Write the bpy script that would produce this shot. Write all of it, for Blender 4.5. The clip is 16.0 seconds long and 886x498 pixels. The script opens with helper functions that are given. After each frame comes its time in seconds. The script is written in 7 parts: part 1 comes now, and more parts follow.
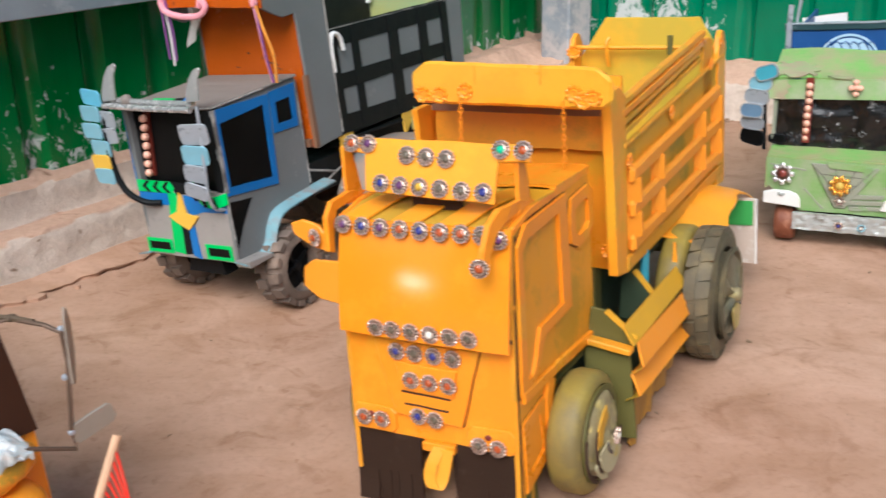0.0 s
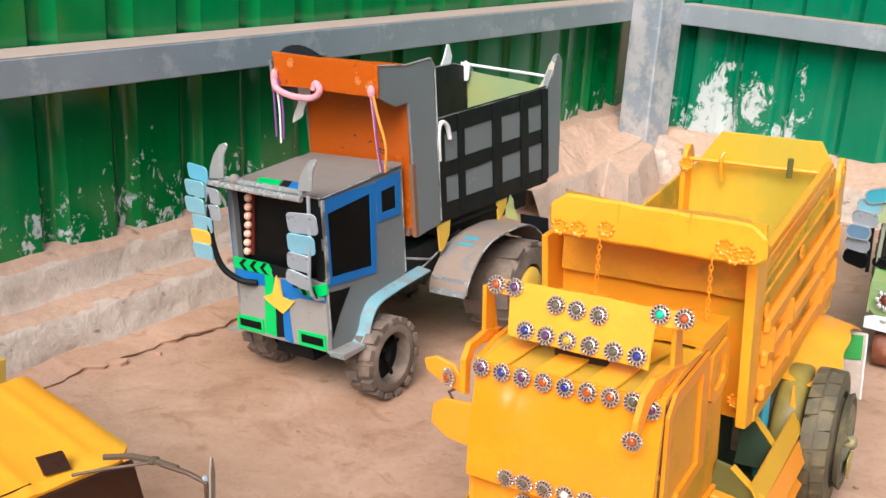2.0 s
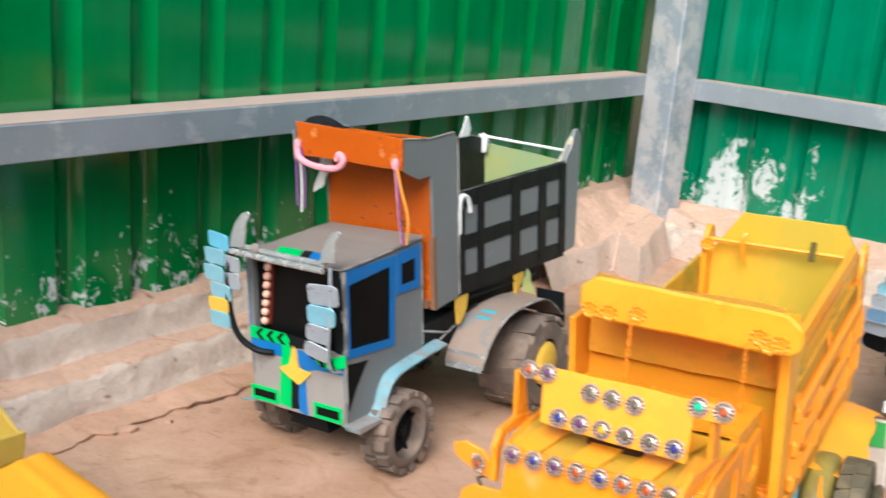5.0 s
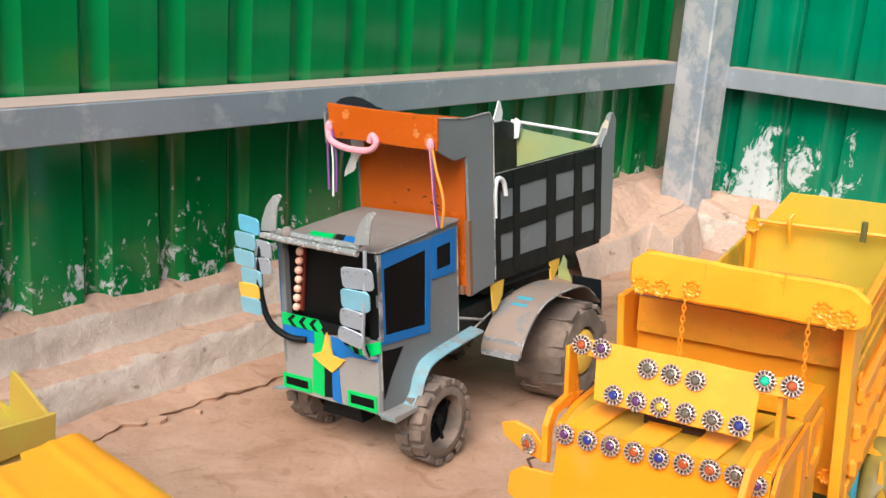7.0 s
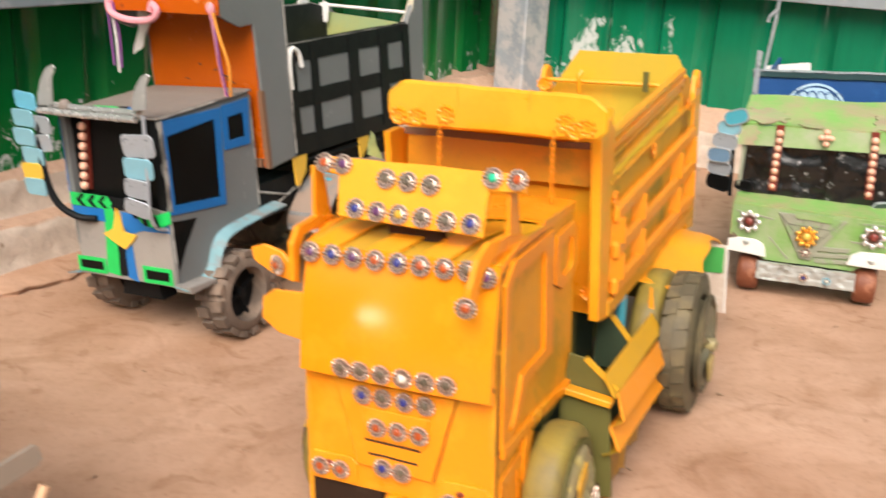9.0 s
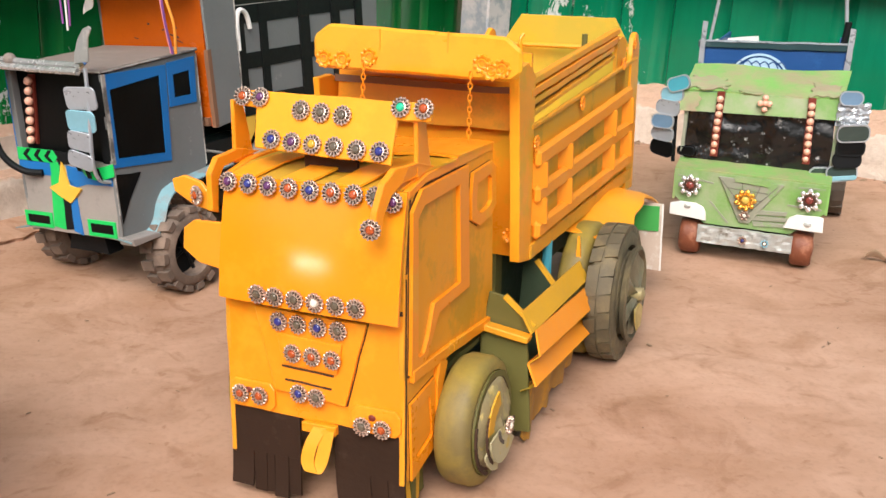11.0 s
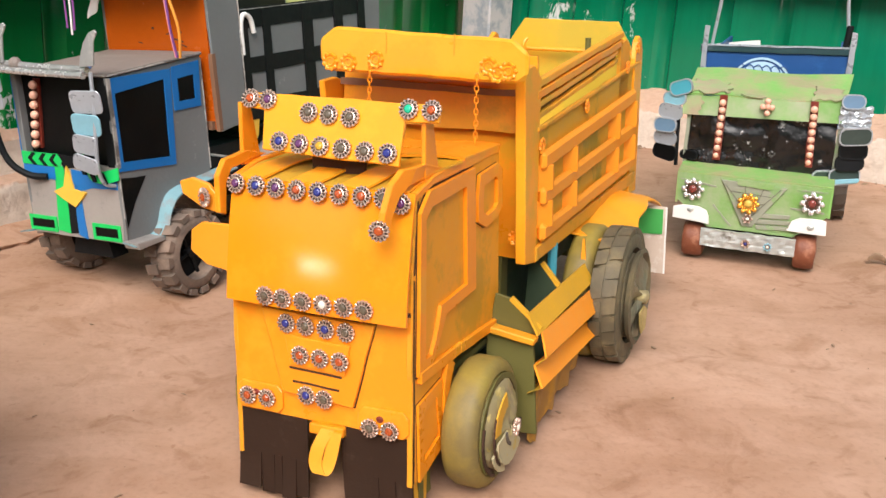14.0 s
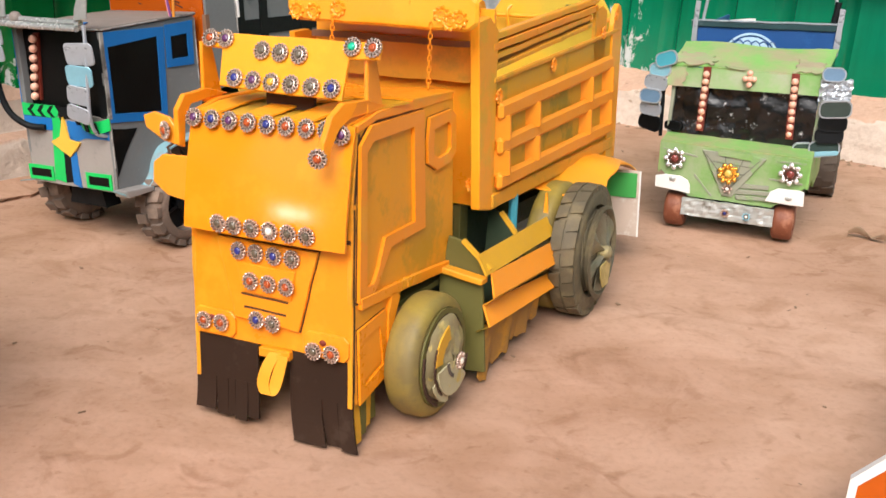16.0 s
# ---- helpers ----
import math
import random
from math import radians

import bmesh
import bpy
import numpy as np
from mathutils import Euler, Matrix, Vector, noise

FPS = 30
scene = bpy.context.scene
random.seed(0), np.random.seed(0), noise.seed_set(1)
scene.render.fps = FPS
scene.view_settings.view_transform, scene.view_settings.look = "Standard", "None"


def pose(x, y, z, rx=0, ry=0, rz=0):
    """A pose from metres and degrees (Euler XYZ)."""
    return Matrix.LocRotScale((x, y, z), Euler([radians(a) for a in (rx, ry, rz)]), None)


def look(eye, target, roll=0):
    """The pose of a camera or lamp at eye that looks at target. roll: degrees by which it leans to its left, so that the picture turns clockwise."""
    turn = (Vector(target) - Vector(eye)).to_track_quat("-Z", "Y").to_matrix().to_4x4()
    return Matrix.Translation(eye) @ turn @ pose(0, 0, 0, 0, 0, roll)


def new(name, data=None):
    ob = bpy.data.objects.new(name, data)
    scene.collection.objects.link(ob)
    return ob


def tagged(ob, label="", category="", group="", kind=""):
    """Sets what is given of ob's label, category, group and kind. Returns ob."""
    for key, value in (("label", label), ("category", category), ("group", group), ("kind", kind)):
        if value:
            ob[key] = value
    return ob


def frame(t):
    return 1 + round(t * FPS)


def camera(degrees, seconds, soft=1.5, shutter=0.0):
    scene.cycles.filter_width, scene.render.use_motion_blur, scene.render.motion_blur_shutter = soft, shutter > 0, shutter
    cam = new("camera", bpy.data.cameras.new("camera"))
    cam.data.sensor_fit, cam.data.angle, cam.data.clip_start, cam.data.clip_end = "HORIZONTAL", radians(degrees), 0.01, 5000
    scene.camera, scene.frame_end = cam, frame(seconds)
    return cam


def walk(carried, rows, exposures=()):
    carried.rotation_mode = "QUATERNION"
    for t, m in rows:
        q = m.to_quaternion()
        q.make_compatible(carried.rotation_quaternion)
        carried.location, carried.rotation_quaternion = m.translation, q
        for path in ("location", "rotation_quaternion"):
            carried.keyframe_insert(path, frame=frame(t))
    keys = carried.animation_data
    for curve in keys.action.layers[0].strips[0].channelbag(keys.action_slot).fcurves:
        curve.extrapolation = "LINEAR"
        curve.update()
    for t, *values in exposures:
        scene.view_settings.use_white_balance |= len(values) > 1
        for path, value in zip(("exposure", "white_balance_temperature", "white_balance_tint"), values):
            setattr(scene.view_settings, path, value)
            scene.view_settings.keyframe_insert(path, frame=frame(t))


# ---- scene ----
cam = camera(47.9, 16.0, shutter=0.5)
PATH = [
    (0, (0.039, -0.009, 0.621), (-0.057, 1.867, -0.066), -1.1),
    (0.5, (0.068, -0.008, 0.634), (0.046, 1.866, -0.065), -0.9),
    (1, (0.017, 0.019, 0.666), (-0.038, 1.902, -0.007), 0.7),
    (1.5, (-0.06, 0.043, 0.695), (-0.188, 1.931, 0.047), 2.1),
    (2, (-0.085, 0.052, 0.718), (-0.228, 1.941, 0.077), 3.4),
    (2.5, (-0.072, 0.053, 0.721), (-0.211, 1.946, 0.091), 3.5),
    (3, (-0.025, 0.027, 0.717), (-0.055, 1.935, 0.118), 3.8),
    (3.5, (0.037, -0.007, 0.721), (0.155, 1.91, 0.164), 5.2),
    (4, (-0.005, 0.009, 0.727), (0.036, 1.934, 0.187), 4.5),
    (4.5, (-0.063, 0.033, 0.729), (-0.104, 1.96, 0.194), 4.7),
    (5, (-0.123, 0.064, 0.733), (-0.271, 1.988, 0.207), 4.9),
    (5.2, (-0.137, 0.075, 0.728), (-0.323, 1.996, 0.204), 4.2),
    (7.3, (-0.153, 0.106, 0.684), (-0.341, 2.027, 0.163), 4.2),
    (7.5, (-0.17, 0.12, 0.679), (-0.376, 2.039, 0.154), 4.0),
    (8, (-0.168, 0.133, 0.657), (-0.338, 2.052, 0.12), 4.2),
    (8.5, (-0.086, 0.1, 0.627), (-0.127, 2.021, 0.071), 4.1),
    (9, (-0.013, 0.075, 0.591), (0.04, 1.976, -0.03), 3.1),
    (9.2, (0.014, 0.064, 0.587), (0.095, 1.961, -0.04), 3.6),
    (11.3, (0.057, 0.026, 0.539), (0.135, 1.926, -0.08), 3.7),
    (11.5, (0.05, 0.027, 0.535), (0.134, 1.929, -0.079), 4.2),
    (12, (0.028, 0.045, 0.521), (0.106, 1.943, -0.105), 4.1),
    (12.5, (0.006, 0.054, 0.525), (0.065, 1.956, -0.09), 4.0),
    (13, (0.008, 0.051, 0.53), (0.072, 1.955, -0.08), 4.0),
    (13.5, (0.032, 0.037, 0.531), (0.122, 1.937, -0.086), 3.9),
    (14, (0.049, 0.023, 0.541), (0.13, 1.926, -0.069), 3.6),
    (14.5, (0.082, 0.003, 0.533), (0.108, 1.909, -0.072), 3.7),
    (15, (0.135, -0.027, 0.526), (0.164, 1.885, -0.058), 5.1),
    (15.5, (0.155, -0.04, 0.524), (0.162, 1.866, -0.083), 4.9),
    (16, (0.143, -0.042, 0.505), (0.149, 1.859, -0.116), 4.4),
]
walk(cam, [(t, look(eye, target, roll)) for t, eye, target, roll in PATH],
     [(0.0, 0.78, 5850, 7), (0.5, 0.84, 5900, 7), (1.0, 0.97, 5950, 7), (2.0, 1.04, 6000, 6.5), (5.0, 1.08, 5850, 4), (8.0, 1.02, 6200, 7.5), (8.6, 1.02, 6300, 8), (9.0, 1.02, 6800, 9), (9.6, 0.99, 6600, 9.5), (12.0, 0.95, 6450, 10), (16.0, 0.95, 6400, 10)])

# ---- light ----
world = bpy.data.worlds.new("sky")
scene.world = world
world.use_nodes = True
wn, wl = world.node_tree.nodes, world.node_tree.links
sky = wn.new("ShaderNodeTexSky")
sky.sky_type = "NISHITA"
sky.sun_disc = False
sky.sun_elevation, sky.sun_rotation = radians(44.4), radians(191.5)
sky.dust_density = 3.0
wl.new(sky.outputs[0], wn["Background"].inputs[0])
wn["Background"].inputs[1].default_value = 0.084

sun = new("sun", bpy.data.lights.new("sun", "SUN"))
sun.data.energy, sun.data.angle, sun.data.color = 2.25, radians(42), (1.0, 0.955, 0.91)
sun.matrix_world = look((-0.20, -0.98, 0.98), (0, 0, 0))
# added small area lamp, no known source: puts the highlight on the yellow windscreen
glint_lamp = new("windscreen_glint_lamp", bpy.data.lights.new("windscreen_glint_lamp", "AREA"))
glint_lamp.data.shape, glint_lamp.data.size, glint_lamp.data.size_y, glint_lamp.data.energy, glint_lamp.data.color = "RECTANGLE", 0.22, 0.09, 0.95, (1.0, 0.97, 0.92)
glint_lamp.matrix_world = look((-2.15, -0.64, 0.176), (0.0, 0.87, 0.26))
scene.view_settings.exposure = 1.0

# ---- materials ----
def mat(name, color, rough=0.6, metal=0.0, vary=0.12, scale=18.0, bump=0.15, fine=160.0, second=None, amount=0.0, spots=7.0, spec=0.5, coat=0.0, soft=0.08):
    """A painted or raw surface: colour that wanders at two scales, an optional second colour in worn patches (in the
    wrap, painted glints), and fine relief.
    """
    m = bpy.data.materials.new(name)
    m.use_nodes = True
    n, l = m.node_tree.nodes, m.node_tree.links
    p = n["Principled BSDF"]
    p.inputs["Roughness"].default_value, p.inputs["Metallic"].default_value = rough, metal
    p.inputs["Coat Weight"].default_value, p.inputs["Specular IOR Level"].default_value = coat, spec
    tc = n.new("ShaderNodeTexCoord")
    big, small = n.new("ShaderNodeTexNoise"), n.new("ShaderNodeTexNoise")
    big.inputs["Scale"].default_value, big.inputs["Detail"].default_value = scale, 5
    small.inputs["Scale"].default_value, small.inputs["Detail"].default_value = fine, 4
    for q in (big, small):
        l.new(tc.outputs["Object"], q.inputs["Vector"])
    mixed = n.new("ShaderNodeMix")
    mixed.data_type = "RGBA"
    mixed.inputs[6].default_value = tuple(c * (1 - vary) for c in color) + (1,)
    mixed.inputs[7].default_value = tuple(min(1, c * (1 + vary)) for c in color) + (1,)
    add = n.new("ShaderNodeMath")
    add.operation = "MULTIPLY_ADD"
    add.inputs[1].default_value, add.inputs[2].default_value = 0.35, 0.0
    l.new(small.outputs[0], add.inputs[0])
    sm = n.new("ShaderNodeMath")
    sm.operation = "MULTIPLY_ADD"
    sm.inputs[1].default_value = 0.9
    l.new(big.outputs[0], sm.inputs[0])
    l.new(add.outputs[0], sm.inputs[2])
    l.new(sm.outputs[0], mixed.inputs[0])
    out = mixed.outputs[2]
    if second:
        patch = n.new("ShaderNodeTexNoise")
        patch.inputs["Scale"].default_value, patch.inputs["Detail"].default_value, patch.inputs["Roughness"].default_value = spots, 7, 0.68
        l.new(tc.outputs["Object"], patch.inputs["Vector"])
        ramp = n.new("ShaderNodeValToRGB")
        ramp.color_ramp.elements[0].position, ramp.color_ramp.elements[1].position = 0.66 - soft / 2 - amount, 0.66 + soft / 2 - amount
        l.new(patch.outputs[0], ramp.inputs[0])
        over = n.new("ShaderNodeMix")
        over.data_type = "RGBA"
        l.new(ramp.outputs[0], over.inputs[0])
        l.new(out, over.inputs[6])
        over.inputs[7].default_value = (*second, 1)
        out = over.outputs[2]
    l.new(out, p.inputs["Base Color"])
    gloss = n.new("ShaderNodeMapRange")
    gloss.inputs[1].default_value, gloss.inputs[2].default_value = 0.35, 0.85
    gloss.inputs[3].default_value, gloss.inputs[4].default_value = max(0.03, rough * 0.8), min(1.0, rough * 1.3)
    l.new(sm.outputs[0], gloss.inputs[0])
    l.new(gloss.outputs[0], p.inputs["Roughness"])
    b = n.new("ShaderNodeBump")
    b.inputs["Strength"].default_value, b.inputs["Distance"].default_value = bump, 0.003
    l.new(sm.outputs[0], b.inputs["Height"])
    l.new(b.outputs[0], p.inputs["Normal"])
    return m


YELLOW = mat("yellow_paint", (0.86, 0.270, 0.009), 0.30, vary=0.07, scale=14, bump=0.10, second=(0.80, 0.32, 0.016), amount=0.10, spots=11)
YELLOW2 = mat("lemon_yellow_paint", (0.86, 0.325, 0.014), 0.32, vary=0.08, scale=12, bump=0.12, second=(0.74, 0.36, 0.018), amount=0.11, spots=9)
BOARD_Y = mat("glossy_lemon_board", (0.86, 0.325, 0.014), 0.21, vary=0.08, scale=12, bump=0.06, second=(0.80, 0.36, 0.018), amount=0.1, spots=9)
ORANGE_Y = mat("orange_yellow_paint", (0.86, 0.292, 0.016), 0.42, vary=0.08, scale=20, bump=0.1)
OCHRE = mat("thin_ochre_paint", (0.74, 0.300, 0.014), 0.45, vary=0.14, scale=12, bump=0.2, second=(0.55, 0.27, 0.018), amount=0.11, spots=8)
OCHRE_D = mat("olive_ochre_paint", (0.60, 0.31, 0.016), 0.5, vary=0.2, scale=12, bump=0.2, second=(0.36, 0.25, 0.02), amount=0.10, spots=8)
ROOF_Y = mat("thin_olive_yellow_paint", (0.50, 0.285, 0.022), 0.5, vary=0.2, scale=14, bump=0.2, second=(0.26, 0.19, 0.02), amount=0.08, spots=12)
TAIL_Y = mat("olive_lemon_paint", (0.74, 0.375, 0.016), 0.42, vary=0.15, scale=9, bump=0.15, second=(0.52, 0.36, 0.03), amount=0.20, spots=6, soft=0.22)
BEDLEMON = mat("lemon_olive_paint", (0.46, 0.34, 0.025), 0.5, vary=0.18, scale=9, bump=0.2, second=(0.36, 0.28, 0.035), amount=0.28, spots=6, soft=0.2)
OLIVE = mat("olive_overspray", (0.105, 0.095, 0.020), 0.6, vary=0.25, scale=16, bump=0.25, second=(0.06, 0.10, 0.04), amount=0.06, spots=10)
DARKGREEN = mat("dark_green_card", (0.020, 0.036, 0.015), 0.7, vary=0.35, scale=20, bump=0.2)
RUBBER = mat("brown_rubber", (0.030, 0.016, 0.010), 0.75, vary=0.35, scale=24, bump=0.5, second=(0.05, 0.030, 0.020), amount=0.06, spots=20, spec=0.12)
TYRE = mat("dusty_tyre", (0.090, 0.068, 0.052), 0.85, vary=0.3, scale=22, bump=0.5, second=(0.20, 0.15, 0.105), amount=0.06, spots=16)
TYRE_D = mat("earth_caked_tyre", (0.135, 0.100, 0.078), 0.9, vary=0.3, scale=22, bump=0.6, second=(0.25, 0.18, 0.135), amount=0.12, spots=18, soft=0.16)
TYRE_Y = mat("yellow_oversprayed_tyre", (0.29, 0.212, 0.036), 0.5, vary=0.35, scale=10, bump=0.2, second=(0.17, 0.125, 0.042), amount=0.16, spots=8, soft=0.22)
TYRE_G = mat("grey_green_tyre", (0.092, 0.076, 0.044), 0.6, vary=0.45, scale=20, bump=0.6, second=(0.18, 0.14, 0.07), amount=0.09, spots=24, soft=0.16)
HUB_Y = mat("worn_hub_card", (0.36, 0.27, 0.08), 0.42, vary=0.4, scale=26, bump=0.7, second=(0.55, 0.43, 0.17), amount=0.13, spots=26)
PALECARD = mat("pale_torn_card", (0.42, 0.37, 0.22), 0.65, vary=0.25, scale=40, bump=0.5, second=(0.50, 0.36, 0.08), amount=0.06, spots=30)
RAGGED = mat("brown_ochre_rag", (0.30, 0.15, 0.03), 0.7, vary=0.35, scale=24, bump=0.5, second=(0.46, 0.22, 0.02), amount=0.12, spots=22)
WINDSCREEN_Y = mat("glossy_yellow_sheet", (0.86, 0.262, 0.009), 0.12, vary=0.07, scale=14, bump=0.03, second=(0.82, 0.30, 0.014), amount=0.08, spots=9)
SILVER = mat("silver_plastic", (0.62, 0.46, 0.37), 0.24, metal=0.6, vary=0.1, scale=60, bump=0.1)
# near-black silver that paints the dark of recesses in the jewels
DARKSILVER = mat("shade_dark_silver", (0.11, 0.060, 0.040), 0.4, metal=0.5, vary=0.2, scale=60, bump=0.1)
GREY = mat("grey_card", (0.168, 0.175, 0.173), 0.45, vary=0.2, scale=12, bump=0.25, second=(0.33, 0.32, 0.30), amount=-0.01, spots=26)
GREYROOF = mat("brown_grey_card", (0.215, 0.175, 0.15), 0.62, vary=0.1, scale=10, bump=0.2)
BLACK = mat("black_film", (0.004, 0.004, 0.004), 0.35, vary=0.3, scale=20, bump=0.12, second=(0.009, 0.007, 0.006), amount=0.06, spots=14, spec=0.14)
BLACKP = mat("black_paint", (0.006, 0.007, 0.008), 0.55, vary=0.4, scale=24, bump=0.25, second=(0.025, 0.025, 0.025), amount=-0.02, spots=26, spec=0.18)
BLUE = mat("blue_tape", (0.008, 0.145, 0.43), 0.4, vary=0.12, scale=20, bump=0.15)
GREENTAPE = mat("bright_green_tape", (0.006, 0.50, 0.10), 0.4, vary=0.12, scale=22, bump=0.15)
STAR = mat("yellow_card", (0.75, 0.44, 0.05), 0.5, vary=0.1, scale=30, bump=0.1)
ORANGE = mat("orange_gloss_paint", (0.47, 0.085, 0.004), 0.24, vary=0.18, scale=12, bump=0.4, second=(0.12, 0.03, 0.012), amount=-0.03, spots=34)
BROWNCARD = mat("brown_card_edge", (0.20, 0.10, 0.055), 0.7, vary=0.25, scale=30, bump=0.3)
MIRROR_B = mat("pale_blue_foil", (0.25, 0.50, 0.60), 0.3, metal=0.25, vary=0.2, scale=30, bump=0.15)
MIRROR_S = mat("silver_foil", (0.42, 0.45, 0.49), 0.28, metal=0.4, vary=0.15, scale=40, bump=0.15)
PEARL = mat("peach_bead", (0.78, 0.42, 0.30), 0.25, vary=0.05, bump=0.0)
RAILGAP = mat("brown_ochre_gap", (0.20, 0.085, 0.012), 0.8, vary=0.4, scale=40, bump=0.2)
SEAM_SHADE = mat("dark_gap_and_shade", (0.045, 0.018, 0.008), 0.85, vary=0.4, scale=60, bump=0.2)
FRONTGREY = mat("smudged_light_grey_card", (0.287, 0.261, 0.239), 0.42, vary=0.22, scale=16, bump=0.3, second=(0.22, 0.205, 0.19), amount=0.05, spots=22)
BARBLACK = mat("worn_black_gloss_paint", (0.005, 0.006, 0.006), 0.5, vary=0.4, scale=24, bump=0.2, second=(0.08, 0.08, 0.078), amount=-0.09, spots=48, spec=0.25)
TAPESCRAP = mat("crumpled_clear_tape", (0.52, 0.150, 0.030), 0.12, vary=0.3, scale=60, bump=0.9)
RED = mat("red_backing", (0.16, 0.02, 0.01), 0.5, vary=0.2, bump=0.1)
PINK = mat("pink_cord", (0.75, 0.30, 0.34), 0.8, vary=0.15, scale=60, bump=0.5)
PURPLE = mat("purple_cord", (0.20, 0.06, 0.24), 0.8, vary=0.15, scale=60, bump=0.5)
ORANGECORD = mat("orange_cord", (0.85, 0.33, 0.04), 0.8, vary=0.15, scale=60, bump=0.5)
POSTSTEEL = mat("lime_smeared_steel", (0.285, 0.315, 0.345), 0.5, metal=0.3, vary=0.35, scale=12, bump=0.4, second=(0.50, 0.48, 0.47), amount=0.16, spots=14, soft=0.12)
DUST = mat("pale_dust", (0.40, 0.295, 0.24), 0.9, vary=0.12, scale=20, bump=0.3)
STEEL = mat("galvanised_steel", (0.295, 0.325, 0.345), 0.45, metal=0.35, vary=0.22, scale=11, bump=0.2, second=(0.44, 0.45, 0.46), amount=0.08, spots=10)
WHITE = mat("white_card", (0.74, 0.72, 0.68), 0.6, vary=0.06, scale=18, bump=0.1)
LIME = mat("lime_green_paint", (0.165, 0.325, 0.082), 0.42, vary=0.25, scale=14, bump=0.3, second=(0.32, 0.36, 0.22), amount=0.13, spots=13, soft=0.24)
LIMEWORN = mat("worn_lime_card", (0.18, 0.37, 0.09), 0.5, vary=0.3, scale=22, bump=0.6, second=(0.36, 0.30, 0.17), amount=0.13, spots=13, soft=0.24)
GREYGREEN = mat("scuffed_grey_card", (0.26, 0.27, 0.20), 0.6, vary=0.15, scale=20, bump=0.25, second=(0.20, 0.33, 0.12), amount=0.08, spots=18)
# the wrap's pale second colour paints glints on its crinkles
WRAP = mat("black_wrap_with_glints", (0.005, 0.005, 0.005), 0.22, vary=0.4, scale=26, bump=0.9, fine=60, second=(0.42, 0.41, 0.40), amount=0.005, spots=75, spec=0.6)
CHROME = mat("chrome_plastic", (0.86, 0.84, 0.82), 0.10, metal=0.7, vary=0.08, scale=60, bump=0.08)
BEIGEWHITE = mat("beige_white_card", (0.50, 0.40, 0.32), 0.75, vary=0.15, scale=14, bump=0.2, second=(0.62, 0.57, 0.50), amount=0.10, spots=16)
FOIL = mat("creased_silver_foil", (0.46, 0.49, 0.52), 0.30, metal=0.55, vary=0.25, scale=30, bump=0.2, second=(0.16, 0.18, 0.20), amount=0.06, spots=30)
ALU = mat("crumpled_foil", (0.44, 0.46, 0.44), 0.36, metal=0.4, vary=0.3, scale=30, bump=0.3, fine=90, second=(0.24, 0.23, 0.20), amount=0.06, spots=26)
WOODRED = mat("red_brown_wood", (0.17, 0.050, 0.022), 0.55, vary=0.45, scale=30, bump=0.6, second=(0.32, 0.13, 0.07), amount=0.10, spots=30, soft=0.14)
DEEPBLUE = mat("deep_blue_card", (0.008, 0.065, 0.22), 0.45, vary=0.2, scale=16, bump=0.15, second=(0.02, 0.10, 0.30), amount=0.06, spots=9)
PALEBLUE = mat("pale_blue_ink", (0.42, 0.60, 0.72), 0.5, vary=0.08, bump=0.05)
GREENCARD = mat("green_card", (0.045, 0.30, 0.06), 0.5, vary=0.1, scale=16, bump=0.1)
TEAL = mat("teal_tape", (0.19, 0.34, 0.38), 0.45, vary=0.2, scale=24, bump=0.15, second=(0.25, 0.25, 0.24), amount=0.16, spots=14)
TEAL2 = mat("turquoise_card", (0.06, 0.32, 0.40), 0.4, vary=0.15, scale=24, bump=0.15)
GOLD = mat("gold_plastic", (0.86, 0.50, 0.10), 0.18, metal=0.85, vary=0.1, scale=60, bump=0.1)
PALEYELLOW = mat("pale_yellow_green_card", (0.37, 0.36, 0.115), 0.55, vary=0.2, scale=7, bump=0.15, second=(0.26, 0.37, 0.20), amount=0.16, spots=6, soft=0.3)
WIRE = mat("rusty_wire", (0.12, 0.075, 0.05), 0.55, metal=0.4, vary=0.3, scale=50, bump=0.3)
STICK = mat("peeled_stick", (0.62, 0.37, 0.22), 0.6, vary=0.15, scale=40, bump=0.3)
REDCORD = mat("red_plastic_string", (0.75, 0.03, 0.012), 0.4, vary=0.15, scale=60, bump=0.3)
LEAF = mat("dry_leaf", (0.24, 0.155, 0.095), 0.8, vary=0.3, scale=60, bump=0.5)


def gem_mat(name, color):
    m = mat(name, color, 0.08, vary=0.1, scale=90, bump=0.0, coat=0.2)
    return m


GEMS = {"r": gem_mat("red_gem", (0.40, 0.075, 0.018)), "b": gem_mat("blue_gem", (0.03, 0.035, 0.19)), "p": gem_mat("purple_gem", (0.11, 0.035, 0.11)),
        "k": gem_mat("smoky_gem", (0.12, 0.095, 0.065)), "g": gem_mat("green_gem", (0.02, 0.45, 0.25)), "a": gem_mat("amber_gem", (0.55, 0.32, 0.03)),
        "w": gem_mat("clear_gem", (0.80, 0.76, 0.66)), "y": gem_mat("yellow_gem", (0.62, 0.42, 0.08))}

def nodes_of(name, rough):
    m = bpy.data.materials.new(name)
    m.use_nodes = True
    p = m.node_tree.nodes["Principled BSDF"]
    p.inputs["Roughness"].default_value = rough
    return m, m.node_tree.nodes, m.node_tree.links, p


